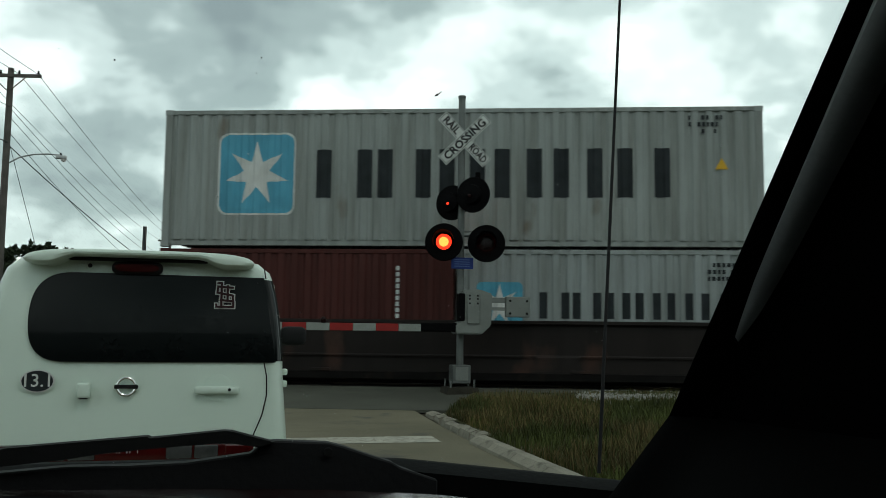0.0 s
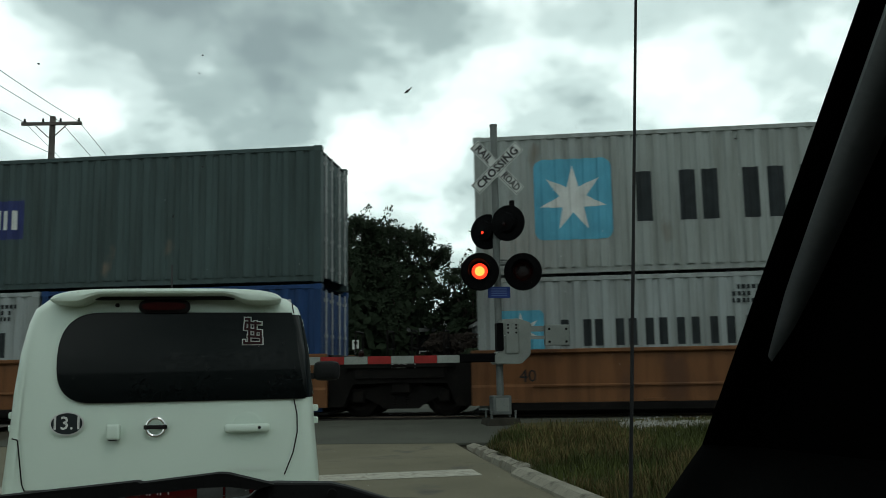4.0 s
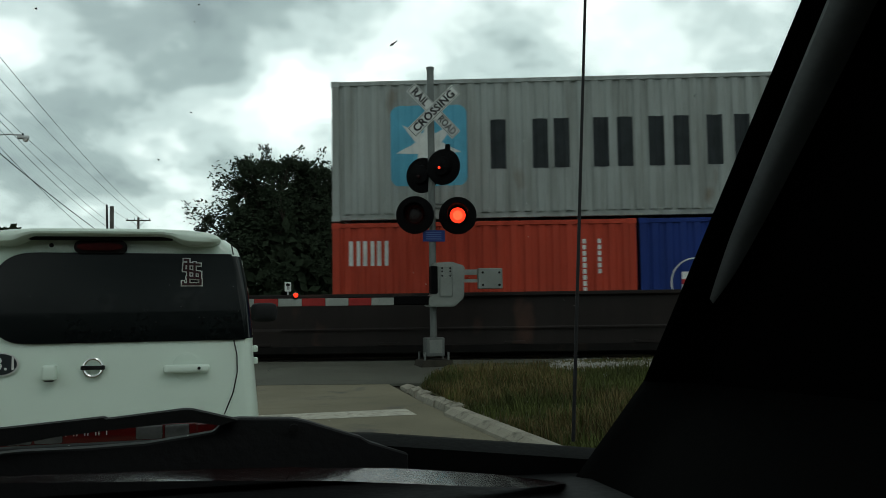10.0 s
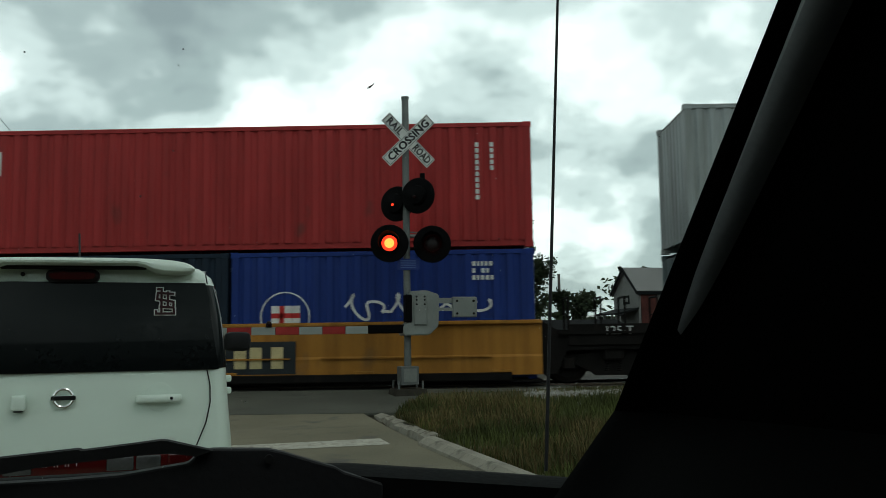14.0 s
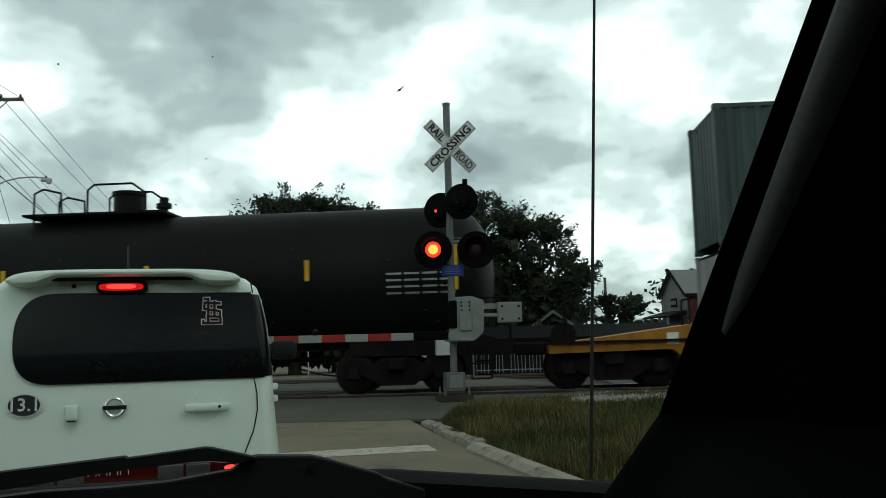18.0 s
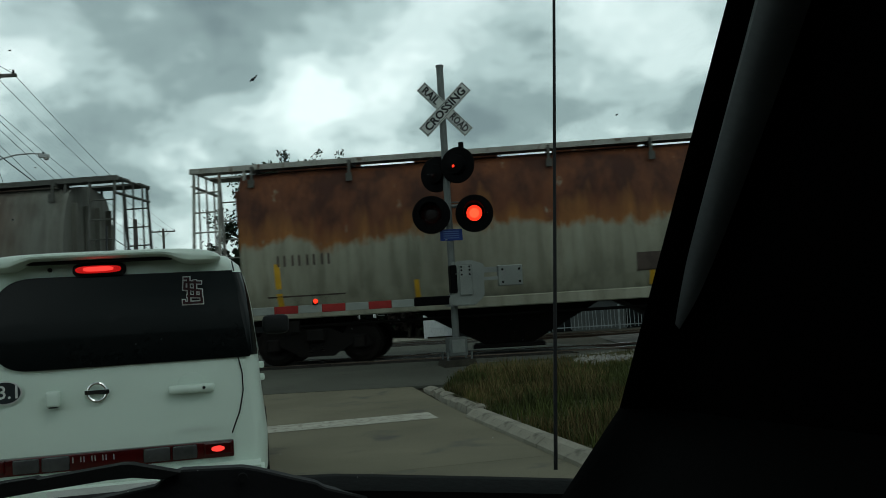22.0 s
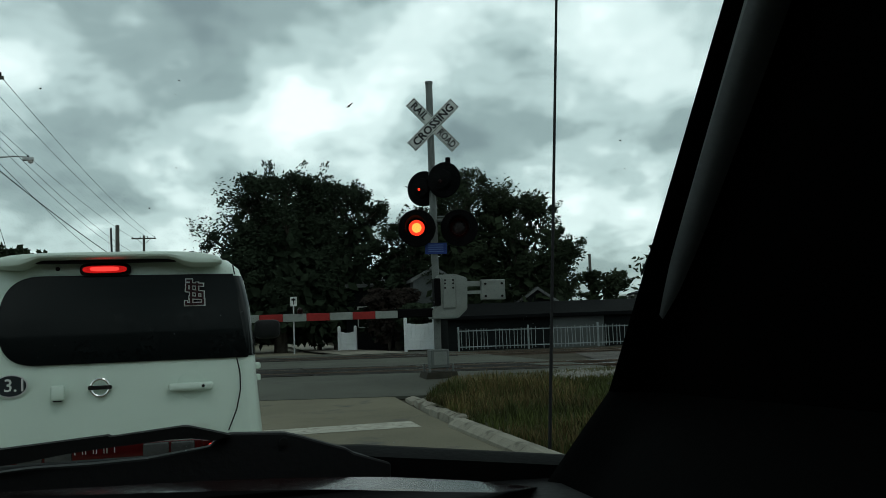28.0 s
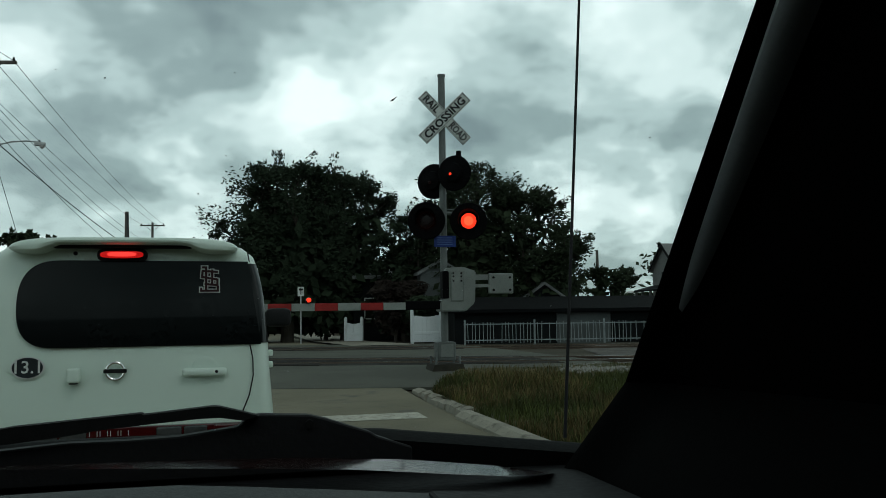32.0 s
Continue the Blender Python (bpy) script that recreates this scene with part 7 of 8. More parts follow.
def cable(a, b, sag, name="power_line", r=0.012):
    bm = bmesh.new()
    pts = []
    a, b = Vector(a), Vector(b)
    for i in range(17):
        k = i / 16
        p = a.lerp(b, k)
        p.z -= sag * 4 * k * (1 - k)
        pts.append(p)
    pipe(bm, pts, r, 5)
    return tagged(part(name, bm, M_WIRE), "thin black overhead cable between poles", "cable", "overhead cables")


def arm_point(x, y, top, d, along, up=0.1):
    return (x + along * math.cos(d), y - 0.12 + along * math.sin(d), top - 0.32 + up)


da, db = radians(-10), radians(-6)
for al in (-1.08, 0.35, 1.08):
    cable(arm_point(-9.05, 36.7, 11.4, da, al), arm_point(-7.3, 94, 10.9, db, al), 0.5)
    cable(arm_point(-9.05, 36.7, 11.4, da, al), arm_point(-13.0, -14, 11.5, da, al), 1.2)
cable((-9.0, 36.7, 9.85), (-7.3, 94, 8.6), 0.7)
cable((-9.0, 36.7, 9.5), (-7.3, 94, 8.2), 0.8)
cable((-9.0, 36.7, 9.9), (-13, -14, 9.6), 1.1)
cable((-9.0, 36.7, 8.4), (-2.9, 60, 3.7), 0.4, r=0.02)
cable((-9.0, 36.7, 8.5), (-13, -14, 8.2), 1.0, r=0.02)
cable((-9.0, 36.7, 8.9), (-4.9, 62, 4.2), 0.5)
cable((-9.0, 36.7, 8.6), (-7.3, 40.5, 0.3), 0.0, "guy_wire")


def picket_fence(x0, y0, x1, y1, h):
    L = math.hypot(x1 - x0, y1 - y0)
    f = thing("picket_fence", pose(x0, y0, zg(x0, y0) - 0.02, 0, 0, math.degrees(math.atan2(y1 - y0, x1 - x0))), "thin grey metal picket fence behind the tracks", "fence")
    for z in (0.12, h - 0.08):
        part("rail", bbox(0, L, -0.015, 0.015, z, z + 0.035), M_CHAINFENCE, f)
    pk, po = None, None
    rnd = random.Random(4)
    for i in range(int(L / 0.125)):
        x = i * 0.125
        if i % 19 == 0:
            o = part("post", bbox(-0.03, 0.03, -0.03, 0.03, 0, h + 0.08, 0.005), M_CHAINFENCE, f, at=pose(x, 0, 0)) if po is None else share(po, f, pose(x, 0, 0))
            po = po or o
        elif rnd.random() < 0.93:
            m = pose(x + rnd.uniform(-0.02, 0.02), 0, rnd.uniform(-0.03, 0.02), 0, rnd.uniform(-2, 2), 0)
            o = part("picket", bbox(-0.011, 0.011, -0.008, 0.008, 0.05, h), M_CHAINFENCE, f, at=m) if pk is None else share(pk, f, m)
            pk = pk or o
    return f


picket_fence(7.9, 29.1, 23.0, 25.6, 0.74)


def vinyl_panel(x, y, w, h, turn, label):
    g = thing("fence_panel", pose(x, y, zg(x, y) - 0.02, 0, 0, turn), label, "fence panel", "white fence panels")
    for px in (0, w):
        ps = part("post", bbox(px - 0.06, px + 0.06, -0.06, 0.06, 0, h + 0.08, 0.01), M_VINYL, g)
        bm = bmesh.new()
        lathe(bm, [(0.075, 0), (0.075, 0.03), (0.001, 0.09)], pose(px, 0, h + 0.08, 0, 0, 45), 4)
        part("post_cap", bm, M_VINYL, ps)
    n = max(3, int((w - 0.12) / 0.15))
    for i in range(n):
        a = 0.06 + i * (w - 0.12) / n
        top = h - 0.10 - 0.06 * math.sin(math.pi * (i + 0.5) / n)
        part("slat", bbox(a + 0.002, a + (w - 0.12) / n - 0.002, -0.02, 0.02, 0.06, top, 0.004), M_VINYL, g)
    part("rail", bbox(0.06, w - 0.06, -0.03, 0.03, h * 0.30, h * 0.30 + 0.1, 0.006), M_VINYL, g)
    return g


vinyl_panel(6.75, 32.4, 1.08, 1.16, -8, "white vinyl gate panel with capped posts")
vinyl_panel(5.25, 39.9, 0.78, 0.98, -30, "small white vinyl fence corner")


def house(x, y, turn, w, d, wall_h, roof_h, wall_mat, roof_mat, label, windows=(), overhang=0.3, gable="x"):
    """Walls, a pitched roof of two slopes, and windows on the street side (x offset, sill, width, height)."""
    b = thing("house", pose(x, y, 0.0, 0, 0, turn), label, "house", "houses beyond the tracks")
    for y0, y1, x0, x1 in ((0, 0.18, 0, w), (d - 0.18, d, 0, w), (0.18, d - 0.18, 0, 0.18), (0.18, d - 0.18, w - 0.18, w)):
        part("wall", bbox(x0, x1, y0, y1, 0, wall_h), wall_mat, b)
    if gable == "x":      # ridge along x
        for sgn, ya, yb in ((1, -overhang, d / 2), (-1, d + overhang, d / 2)):
            bm = bmesh.new()
            prism(bm, [(ya, wall_h - 0.08), (yb, wall_h + roof_h), (yb, wall_h + roof_h + 0.12), (ya, wall_h + 0.04)], "x", -overhang, w + overhang)
            part("roof_slope", bm, roof_mat, b)
        for xx in (0.0, w - 0.18):
            bm = bmesh.new()
            prism(bm, [(0, wall_h), (d, wall_h), (d / 2, wall_h + roof_h)], "x", xx, xx + 0.18)
            part("gable", bm, wall_mat, b)
    else:
        for xa, xb in ((-overhang, w / 2), (w + overhang, w / 2)):
            bm = bmesh.new()
            prism(bm, [(xa, wall_h - 0.08), (xb, wall_h + roof_h), (xb, wall_h + roof_h + 0.12), (xa, wall_h + 0.04)], "y", -overhang, d + overhang)
            part("roof_slope", bm, roof_mat, b)
        for yy in (0.0, d - 0.18):
            bm = bmesh.new()
            prism(bm, [(0, wall_h), (w, wall_h), (w / 2, wall_h + roof_h)], "y", yy, yy + 0.18)
            part("gable", bm, wall_mat, b)
    for wx, sill, ww, wh in windows:
        fr = part("window", bbox(wx, wx + ww, -0.03, 0.0, sill, sill + wh, 0.005), M_SIDINGWHITE, b)
        part("pane", bbox(wx + 0.05, wx + ww - 0.05, -0.038, -0.031, sill + 0.05, sill + wh - 0.05), M_DARKPANE, fr)
    return b


# low house behind the shrubs, garage beside the fence, gabled shed by the track
house(5.75, 40.9, -3, 3.4, 5.0, 2.95, 0.35, M_DARKSIDING, M_PALEROOF, "low dark house with a pale shingle roof", ((0.5, 1.0, 0.8, 1.0),))
garage = house(8.0, 30.9, -8, 7.9, 4.5, 1.30, 0.40, M_DARKSIDING, M_SHINGLE, "long low dark garage with a grey roller door", ())
part("garage_door", bbox(3.75, 5.75, -0.05, 0.0, 0.0, 1.2, 0.01), M_SIDING, garage)
house(8.1, 37.0, -4, 1.75, 4.0, 2.95, 0.50, M_SIDING, M_PALEROOF, "small gabled house among the trees", (), gable="y", overhang=0.12)
house(12.4, 36.0, -6, 1.8, 3.0, 1.75, 0.65, M_DARKSIDING, M_PALEROOF, "small dark outbuilding with a pale gabled roof", (), gable="y", overhang=0.15)
shed = house(21.85, 40.0, -3, 8.0, 2.95, 3.35, 1.2, M_SHEDWALL, M_METALROOF, "pale gabled shed with a metal roof and brick front", (), overhang=0.14)
part("brick_facing", bbox(0.12, 1.0, -0.05, -0.003, 0, 3.2), M_BRICK, shed)
part("door", bbox(1.1, 4.2, -0.06, -0.003, 0, 2.9, 0.01), M_SHEDWALL, shed)
part("fascia", bbox(-0.14, 8.14, -0.175, -0.145, 3.18, 3.36, 0.01), M_DARKSIDING, shed)
fr = part("window", bbox(-0.04, -0.003, 1.05, 1.75, 2.75, 3.2, 0.005), M_DARKSIDING, shed)
part("pane", bbox(-0.05, -0.041, 1.15, 1.65, 2.88, 3.08), M_SHEDWALL, fr)
for ya, yb in ((-0.14, 1.475), (3.09, 1.475)):
    bm = bmesh.new()
    prism(bm, [(ya, 3.22), (yb, 4.50), (yb, 4.66), (ya, 3.38)], "x", -0.19, -0.145)
    part("bargeboard", bm, M_DARKSIDING, shed)
bm = bmesh.new()
prism(bm, [(-0.003, 2.45), (-1.1, 2.2), (-1.1, 2.28), (-0.003, 2.55)], "y", 0.0, 2.95)
part("lean_to", bm, M_DARKSIDING, shed)
for y in (0.1, 1.0, 1.95, 2.8):
    part("post", bbox(-1.05, -0.93, y, y + 0.12, 0, 2.22, 0.01), M_SHEDWALL, shed)
house(29.0, 60.0, -5, 1.35, 4.0, 1.85, 0.75, M_SHEDWALL, M_SIDINGWHITE, "small far house with a pale gabled roof", ((0.45, 0.9, 0.45, 0.6),), gable="y", overhang=0.15)

# small square road sign beyond the crossing
sg = thing("road_sign", pose(2.95, 36.2, 0.05), "small white square sign on a thin post", "sign")
bm = bmesh.new()
tube(bm, (0, 0, 0), (0, 0, 2.3), 0.03, 8)
part("post", bm, M_GALV, sg)
part("panel", bbox(-0.13, 0.13, -0.045, -0.03, 1.95, 2.33, 0.004), M_SIGNWHITE, sg)
part("sign_bars", shift(plates([(-0.08, 0.08, 2.18, 2.26), (-0.02, 0.02, 2.02, 2.3)]), 0, -0.048, 0), M_SIGNBLACK, sg)

# parked dark car on the far street
pc = thing("parked_car", pose(0.6, 38.5, 0.05, 0, 0, 8), "dark parked car with a pale front on the far street", "car")
bm = bmesh.new()
prism(bm, [(-0.9, 0.3), (0.9, 0.3), (0.92, 0.8), (0.72, 1.35), (-0.72, 1.35), (-0.92, 0.8)], "y", 0.0, 3.8)
bmesh.ops.bevel(bm, geom=bm.edges[:], offset=0.12, segments=3, affect="EDGES")
part("body", bm, mat("dark_car_paint", (0.012, 0.013, 0.015), 0.25, var=0.1, bump=0.0, coat=0.5), pc, smooth=True)
part("windscreen", bbox(-0.6, 0.6, -0.01, 0.05, 0.9, 1.2, 0.02), M_DARKPANE, pc)
for sx in (-1, 1):
    part("headlamp", bbox(sx * 0.65 - 0.14, sx * 0.65 + 0.14, -0.03, 0.05, 0.62, 0.76, 0.03, 2), M_TAILCLEAR, pc, smooth=True)
    for y in (0.7, 3.0):
        bm = bmesh.new()
        tube(bm, (sx * 0.72, y, 0.31), (sx * 0.93, y, 0.31), 0.31, 18)
        part("wheel", bm, M_RUBBER, pc)

# ---- unseen plain walls, added behind to darken reflections and cut light ----
M_UNSEENWALL = mat("dull_brick_wall", (0.06, 0.05, 0.045), 0.9, var=0.25, scale=0.6, fine=8, bump=0.2)
tagged(part("wall_south", bbox(-45, 45, -34.5, -34, -0.1, 9.0), M_UNSEENWALL), "unseen plain wall added behind to darken reflections and light", "wall", kind="structure")
tagged(part("wall_east", bbox(34, 34.5, -34, 8, -0.1, 7.0), M_UNSEENWALL), "unseen plain wall added on the verge side", "wall", kind="structure")
tagged(part("wall_west", bbox(-30.5, -30, -34, 14, -0.1, 7.0), M_UNSEENWALL), "unseen plain wall added on the far side of the street", "wall", kind="structure")

# ---- the car from which the crossing is seen ----
M_DASH = mat("dashboard_plastic", (0.016, 0.018, 0.019), 0.6, spec=0.3, var=0.2, scale=4, fine=180, bump=0.25)
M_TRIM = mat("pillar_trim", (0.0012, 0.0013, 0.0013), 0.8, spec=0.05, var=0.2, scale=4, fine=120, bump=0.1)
# far paler than the trim: the pillar's highlight put into the colour
M_PILLAR_HIGHLIGHT = mat("satin_pillar_plastic", (0.36, 0.375, 0.375), 0.55, spec=0.5, var=0.2, scale=4, fine=120, bump=0.05)
M_HEADLINER = mat("headliner_cloth", (0.003, 0.003, 0.003), 0.95, var=0.2, scale=4, fine=150, bump=0.2)
M_HOODRED = mat("dark_red_car_paint", (0.012, 0.007, 0.006), 0.55, spec=0.1, var=0.1, scale=2, fine=40, bump=0.0, coat=0.1)
M_GLOSSRED = mat("glossy_dark_red_paint", (0.022, 0.008, 0.008), 0.16, spec=0.6, var=0.15, scale=3, fine=60, bump=0.02, coat=0.6)
M_COWL = mat("matt_black_cowl", (0.0025, 0.0027, 0.0028), 0.85, spec=0.08, var=0.2, scale=4, fine=80, bump=0.1)
M_SPECK = mat("windscreen_specks", (0.75, 0.77, 0.75), 0.8, var=0.2, bump=0.0)

own = thing("passenger_car", pose(0, 0, 0), "dark interior and dark red bonnet of a waiting car", "car")


def pillar_edge(z):
    if z < 1.05:
        return 0.8153 - 0.78 * (1.05 - z), 1.563 + 0.1 * (1.05 - z)
    return 0.838 - 0.447 * (z - 1.0), 1.648 - 1.697 * (z - 1.0)


PILLAR_Z = [0.78, 0.84, 0.9, 0.95, 1.0, 1.03, 1.05, 1.07] + steps(1.1, 1.72, 7)
bm = bmesh.new()
rings = []
for z in PILLAR_Z:
    ex, ey = pillar_edge(z)
    rings.append([bm.verts.new((ex + a, ey + b, z)) for a, b in ((0.0, 0.0), (0.004, -0.012), (0.014, -0.024), (0.028, -0.040), (0.042, -0.058), (0.055, -0.078), (0.064, -0.10), (0.070, -0.13), (0.078, -0.19), (0.13, -0.42), (0.30, -1.5), (0.5, -1.5), (0.24, -0.12), (0.07, 0.036), (0.024, 0.036))])
for a, b in zip(rings, rings[1:]):
    n = len(a)
    for i in range(n):
        bm.faces.new((a[i], a[(i + 1) % n], b[(i + 1) % n], b[i]))
bm.faces.new(rings[0])
bm.faces.new(rings[-1])
bmesh.ops.recalc_face_normals(bm, faces=bm.faces[:])
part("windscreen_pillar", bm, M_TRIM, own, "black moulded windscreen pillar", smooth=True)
# added pale strip along the pillar that paints its highlight, tapering downwards
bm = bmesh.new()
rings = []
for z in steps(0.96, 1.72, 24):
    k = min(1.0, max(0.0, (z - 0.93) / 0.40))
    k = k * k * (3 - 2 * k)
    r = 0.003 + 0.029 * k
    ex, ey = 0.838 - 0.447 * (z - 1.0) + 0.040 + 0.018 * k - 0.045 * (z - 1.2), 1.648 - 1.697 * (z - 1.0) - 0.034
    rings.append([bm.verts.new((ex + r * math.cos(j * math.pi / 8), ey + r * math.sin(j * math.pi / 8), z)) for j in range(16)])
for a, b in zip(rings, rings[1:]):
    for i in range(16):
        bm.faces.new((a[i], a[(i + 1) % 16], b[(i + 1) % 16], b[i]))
part("pillar_bead", bm, M_PILLAR_HIGHLIGHT, own, "pale rounded strip standing in for the pillar's soft highlight", smooth=True)
# unseen windowless door and rear panels, added to keep the cabin dark
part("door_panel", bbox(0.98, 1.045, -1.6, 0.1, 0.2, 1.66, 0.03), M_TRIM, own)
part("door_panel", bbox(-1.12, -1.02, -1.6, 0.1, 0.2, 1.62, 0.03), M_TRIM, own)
part("headliner", bbox(-1.1, 0.98, -1.7, 0.45, 1.68, 1.72, 0.02), M_HEADLINER, own)
part("rear_panel", bbox(-1.1, 0.9, -1.75, -1.65, 0.2, 1.66), M_HEADLINER, own)
part("cabin_floor", bbox(-1.1, 0.9, -1.7, 1.5, 0.18, 0.24), M_HEADLINER, own)
bm = bmesh.new()
rings = []
for z in steps(0.85, 1.72, 6):
    ex, ey = pillar_edge(z)
    rings.append([bm.verts.new((-0.30 - ex + a, ey + b, z)) for a, b in ((0.0, 0.0), (-0.06, -0.06), (-0.2, -0.1), (-0.1, 0.05))])
for a, b in zip(rings, rings[1:]):
    for i in range(4):
        bm.faces.new((a[i], a[(i + 1) % 4], b[(i + 1) % 4], b[i]))
bmesh.ops.recalc_face_normals(bm, faces=bm.faces[:])
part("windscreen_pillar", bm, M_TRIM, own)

# dashboard: padded top rolling down towards the seats
bm = bmesh.new()
prof = [(1.40, 0.82), (1.22, 0.925), (1.12, 0.968), (1.05, 0.980), (0.80, 1.000), (0.62, 0.992), (0.55, 0.95), (0.52, 0.85), (0.55, 0.5), (1.40, 0.5)]
rows_ = []
for x in steps(-1.02, 0.58, 18):
    k = ((x + 0.1) / 0.9) ** 2
    rows_.append([bm.verts.new((x, y - 0.10 * k, z + 0.004 - 0.075 * max(0, x + 0.05) - 0.35 * max(0, x - 0.42) ** 2 - 0.012 * k)) for y, z in prof])
for a, b in zip(rows_, rows_[1:]):
    for i in range(len(prof) - 1):
        bm.faces.new((a[i], b[i], b[i + 1], a[i + 1]))
bmesh.ops.recalc_face_normals(bm, faces=bm.faces[:])
dash = part("dashboard", bm, M_DASH, own, "dark grey padded dashboard top", smooth=True)
part("vent", bbox(-0.10, 0.10, -0.045, 0.045, -0.006, 0.003, 0.003), M_BLACKPLASTIC, dash, at=pose(0.37, 0.95, 0.9585, 0, 4.5, 0))

# glossy rear edge of the bonnet, wiper well and cowl
bm = bmesh.new()
near_row, far_row = [], []
for x in steps(-0.9, 0.61, 40):
    zt = float(np.interp(x, (-0.9, -0.33, 0.0, 0.15, 0.33, 0.49, 0.61), (0.955, 0.960, 0.953, 0.948, 0.936, 0.917, 0.896)))
    zb = float(np.interp(x, (-0.9, -0.33, 0.0, 0.23, 0.44, 0.54, 0.61), (0.950, 0.953, 0.937, 0.923, 0.902, 0.893, 0.8955)))
    near_row.append(bm.verts.new((x * 0.993, 1.44, 1.185 - (1.185 - zb) * 0.993)))
    far_row.append(bm.verts.new((x * 1.055, 1.53, 1.185 - (1.185 - zt) * 1.055)))
for i in range(40):
    bm.faces.new((near_row[i], near_row[i + 1], far_row[i + 1], far_row[i]))
bmesh.ops.solidify(bm, geom=bm.faces[:], thickness=0.006)
part("bonnet_edge", bm, M_GLOSSRED, own, "glossy dark red bonnet edge mirroring the street", smooth=True)
bm = bmesh.new()
sec = [(-0.06, 0.0), (0.0, 0.012), (0.05, 0.010), (0.10, -0.02), (0.9, -0.14), (1.15, -0.35), (1.15, -0.5), (-0.06, -0.1)]
rows_ = []
for x in steps(-1.12, 1.02, 22):
    zt = 0.948 if x < 0.3 else 0.948 - 0.105 * (x - 0.3)
    k = ((x + 0.15) / 0.9) ** 2
    rows_.append([bm.verts.new((x, 1.72 + y - 0.05 * k, zt + z - 0.012 * k * max(0, y))) for y, z in sec])
for a, b in zip(rows_, rows_[1:]):
    for i in range(len(sec)):
        j = (i + 1) % len(sec)
        bm.faces.new((a[i], b[i], b[j], a[j]))
bm.faces.new(rows_[0])
bm.faces.new(rows_[-1])
bmesh.ops.recalc_face_normals(bm, faces=bm.faces[:])
part("wiper_cowl", bm, M_COWL, own, "black plastic cowl and shaded bonnet edge", smooth=True)
part("dash_gap", bbox(-1.0, 0.7, 1.2, 1.75, 0.80, 0.88), M_BLACKPLASTIC, own)

# wiper: slim blade, and the arm that crooks down to its pivot
def wiper_outline(pts):
    return [(x + 0.015, z + 0.010) for x, z in pts]


bm = bmesh.new()
prism(bm, wiper_outline([(-0.8, 0.945), (-0.426, 0.984), (-0.37, 0.993), (-0.150, 1.009), (-0.145, 1.006), (-0.022, 1.017), (-0.009, 1.016), (0.065, 0.996), (0.036, 0.988), (-0.006, 0.995), (-0.043, 0.995), (-0.143, 0.988), (-0.215, 0.982), (-0.278, 0.973), (-0.369, 0.964), (-0.8, 0.925)]), "y", 1.605, 1.635)
part("wiper_blade", bm, M_RUBBER, own, "black wiper blade")
bm = bmesh.new()
prism(bm, wiper_outline([(0.064, 0.996), (0.162, 0.991), (0.189, 0.984), (0.251, 0.963), (0.280, 0.954), (0.295, 0.944), (0.366, 0.920), (0.366, 0.88), (-0.8, 0.88), (-0.8, 0.925), (-0.375, 0.950), (-0.283, 0.957), (-0.178, 0.957), (-0.086, 0.960), (0.025, 0.974), (0.036, 0.985)]), "y", 1.63, 1.665)
bmesh.ops.bevel(bm, geom=bm.edges[:], offset=0.003, segments=1, affect="EDGES")
arm = part("wiper_arm", bm, M_BLACKPLASTIC, own, "black wiper arm")
bm = bmesh.new()
tube(bm, (0.176, 1.62, 0.985), (0.176, 1.629, 0.985), 0.008, 10)
part("arm_pivot", bm, M_RUBBER, arm)

# outer skin below the glass, roof skin and wheels
for sx, x0, x1 in ((1, 1.05, 1.09), (-1, -1.16, -1.12)):
    part("door_skin", bbox(x0, x1, -1.75, 0.9, 0.22, 0.98, 0.015), M_HOODRED, own)
    part("wing", bbox(min(x0, x1) - (0.26 if sx > 0 else -0.04), max(x0, x1) - (0.0 if sx > 0 else -0.30), 1.75, 2.85, 0.30, 0.62, 0.05, 2), M_HOODRED, own, smooth=True)
    for y in (-1.35, 2.35):
        bm = bmesh.new()
        lathe(bm, [(0.20, -0.10), (0.30, -0.105), (0.325, -0.06), (0.325, 0.06), (0.30, 0.105), (0.20, 0.10)], pose(0, 0, 0, 0, 90, 0), 24)
        wh = part("wheel", bm, M_RUBBER, own, smooth=True, at=pose(0.965 if sx > 0 else -1.035, y, 0.325))
        bm = bmesh.new()
        lathe(bm, [(0.001, 0.06), (0.09, 0.07), (0.19, 0.04), (0.205, 0.0), (0.19, -0.07)], pose(0, 0, 0, 0, 90 * sx, 0), 20)
        part("rim", bm, M_GALV, wh, smooth=True)
part("roof_skin", bbox(-1.1, 1.0, -1.72, 0.45, 1.725, 1.75, 0.012), M_HOODRED, own)
part("bumper", bbox(-1.05, 0.98, 2.80, 2.95, 0.28, 0.55, 0.04, 2), M_HOODRED, own, smooth=True)

# mast aerial on the wing
bm = bmesh.new()
tube(bm, (0.7922, 1.8504, 0.90), (1.0133, 2.1758, 2.4), 0.0042, 8, 0.0034)
part("aerial", bm, M_BLACKPLASTIC, own, "thin black mast aerial on the wing")
bm = bmesh.new()
tube(bm, (0.7686, 1.8157, 0.74), (0.7892, 1.8461, 0.88), 0.012, 10, 0.006)
part("aerial_base", bm, M_RUBBER, own)

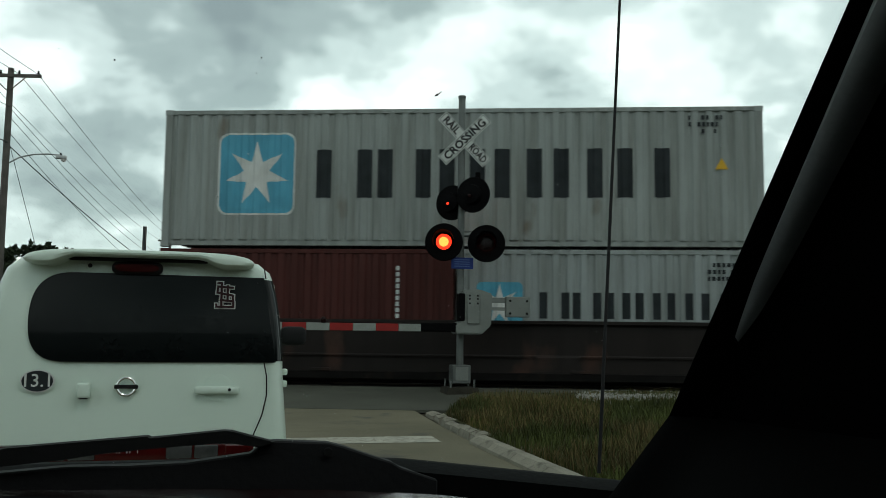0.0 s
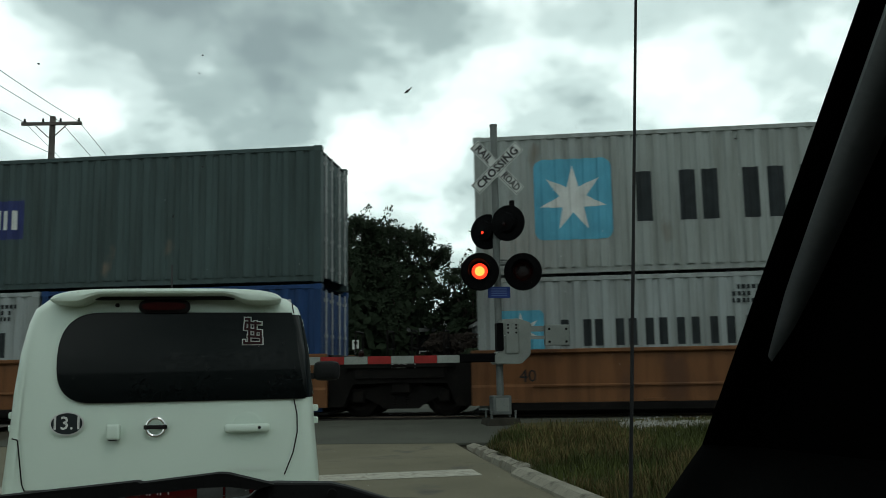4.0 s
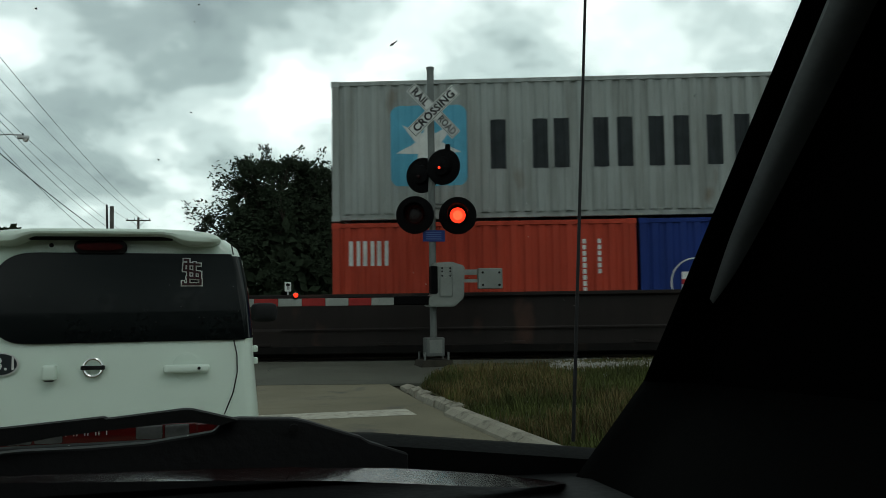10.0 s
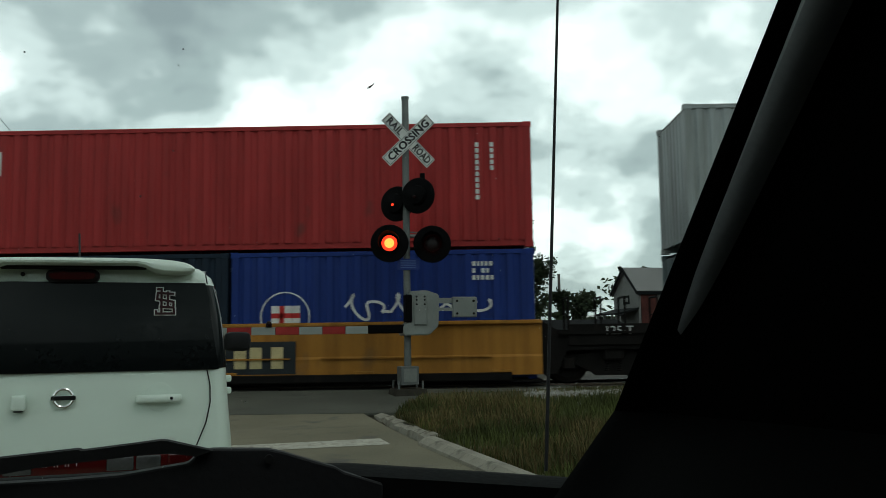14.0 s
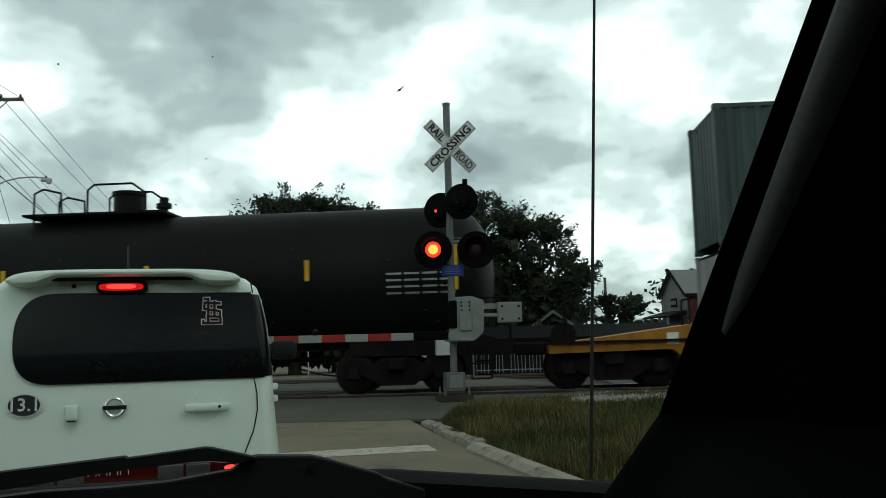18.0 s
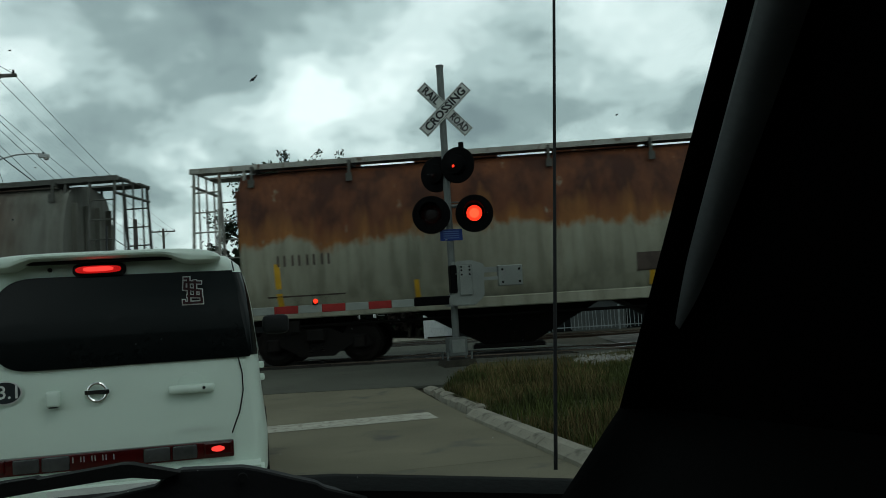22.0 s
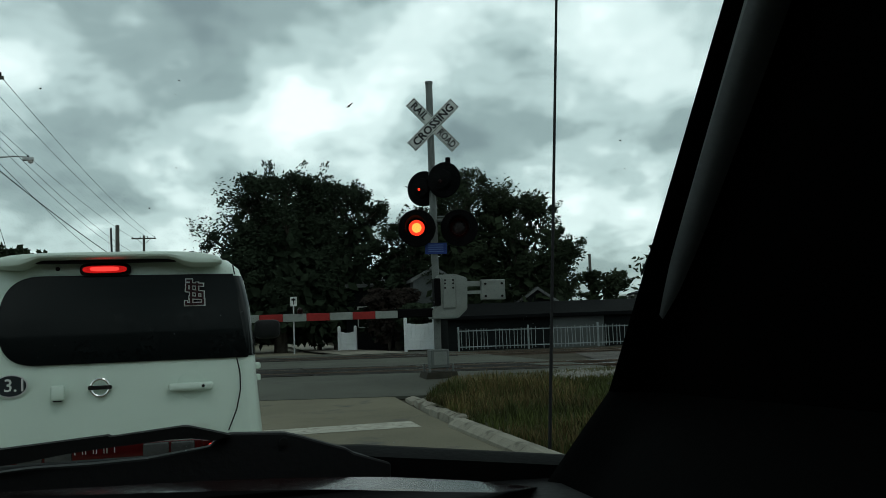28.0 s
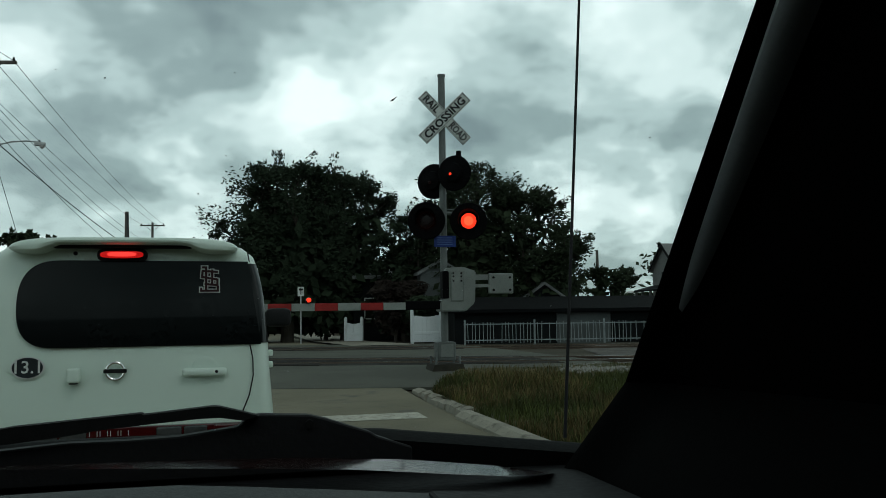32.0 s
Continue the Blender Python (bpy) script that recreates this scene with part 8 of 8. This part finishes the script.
# windscreen
bm = bmesh.new()
for yo in (0.0,):
    q = [(-1.10, 1.78, 0.90), (0.86, 1.78, 0.90), (0.58, 0.40, 1.72), (-0.88, 0.40, 1.72)]
    bm.faces.new([bm.verts.new(p) for p in q])
bmesh.ops.solidify(bm, geom=bm.faces[:], thickness=0.004)
bmesh.ops.recalc_face_normals(bm, faces=bm.faces[:])
M_SCREEN = bpy.data.materials.new("windscreen_glass")
M_SCREEN.use_nodes = True
sn, sl = M_SCREEN.node_tree.nodes, M_SCREEN.node_tree.links
sn.clear()
s_out, s_mix, s_tr, s_gl = (sn.new(k) for k in ("ShaderNodeOutputMaterial", "ShaderNodeMixShader", "ShaderNodeBsdfTransparent", "ShaderNodeBsdfGlossy"))
s_tr.inputs["Color"].default_value = (0.97, 0.99, 0.98, 1)
s_gl.inputs["Roughness"].default_value = 0.02
s_mix.inputs[0].default_value = 0.012
sl.new(s_tr.outputs[0], s_mix.inputs[1])
sl.new(s_gl.outputs[0], s_mix.inputs[2])
sl.new(s_mix.outputs[0], s_out.inputs[0])
ws = part("windscreen", bm, M_SCREEN, own, "clear windscreen with dust specks")
ws.visible_shadow = False
rnd = random.Random(9)
verts, faces = [], []
for _ in range(105):
    k, s = rnd.uniform(0.05, 0.7), rnd.random() ** 0.7
    x = -0.55 + s * 1.15
    y, z = 1.78 - 1.38 * k - 0.008, 0.90 + 0.82 * k - 0.006
    r = 0.0005 + 0.0012 * rnd.random() ** 2.5
    i = len(verts)
    for j in range(6):
        a = j * 1.047
        rr = r * rnd.uniform(0.4, 1.4)
        verts.append((x + rr * math.cos(a), y - 0.84 * rr * math.sin(a), z + 0.54 * rr * math.sin(a)))
    faces.append(tuple(range(i, i + 6)))
me = bpy.data.meshes.new("dust_specks")
me.from_pydata(verts, [], faces)
me.materials.append(M_SPECK)
bm = bmesh.new()
for cx, cz, r in ((0.0, 0.0, 0.0019), (0.0017, 0.0022, 0.0013), (0.003, 0.0042, 0.001), (-0.0018, -0.0016, 0.001)):
    bm.faces.new([bm.verts.new((0.205 + cx + r * math.cos(j * 1.05) * 0.8, 0.866 - 0.87 * (cz + r * math.sin(j * 1.05)), 1.443 + 0.52 * (cz + r * math.sin(j * 1.05)))) for j in range(6)])
bmesh.ops.solidify(bm, geom=bm.faces[:], thickness=0.0005)
part("glass_chip", bm, M_BLACKPLASTIC, own, "small dark stone chip in the windscreen")
sp = new("dust_specks", me)
sp.parent = own
tagged(sp, "fine pale specks on the glass", kind="stuff")

# ---- what moves ----
def motions():
    for ob, u, z, off in TRAIN:
        rows = []
        for t in range(0, 33, 2):
            p = on_track(u + travel(t), off, z)
            rows.append((t, pose(p.x, p.y, p.z, 0, 0, math.degrees(TRACK))))
        walk(ob, rows)
    for ob, base, lit_when, times in FLASHERS:
        rows = []
        switch = [k for k in times if 0.1 < k < 31.9]
        state = lit_when(0.0)
        rows.append((0.0, base @ pose(0, 0, 0, 0, 0, 0 if state else 180)))
        for k in switch:
            now = lit_when(k + 0.1)
            if now == state:
                continue
            a0 = 0 if state else 180
            rows.append((k - 0.04, base @ pose(0, 0, 0, 0, 0, a0)))
            for j, dt in enumerate((0.0, 0.01, 0.02, 0.03)):
                rows.append((k - 0.01 + dt, base @ pose(0, 0, 0, 0, 0, a0 + 60 * j)))
            rows.append((k + 0.06, base @ pose(0, 0, 0, 0, 0, a0 + 180)))
            state = now
        rows.append((32.0, base @ pose(0, 0, 0, 0, 0, 0 if state else 180)))
        walk(ob, rows)


motions()
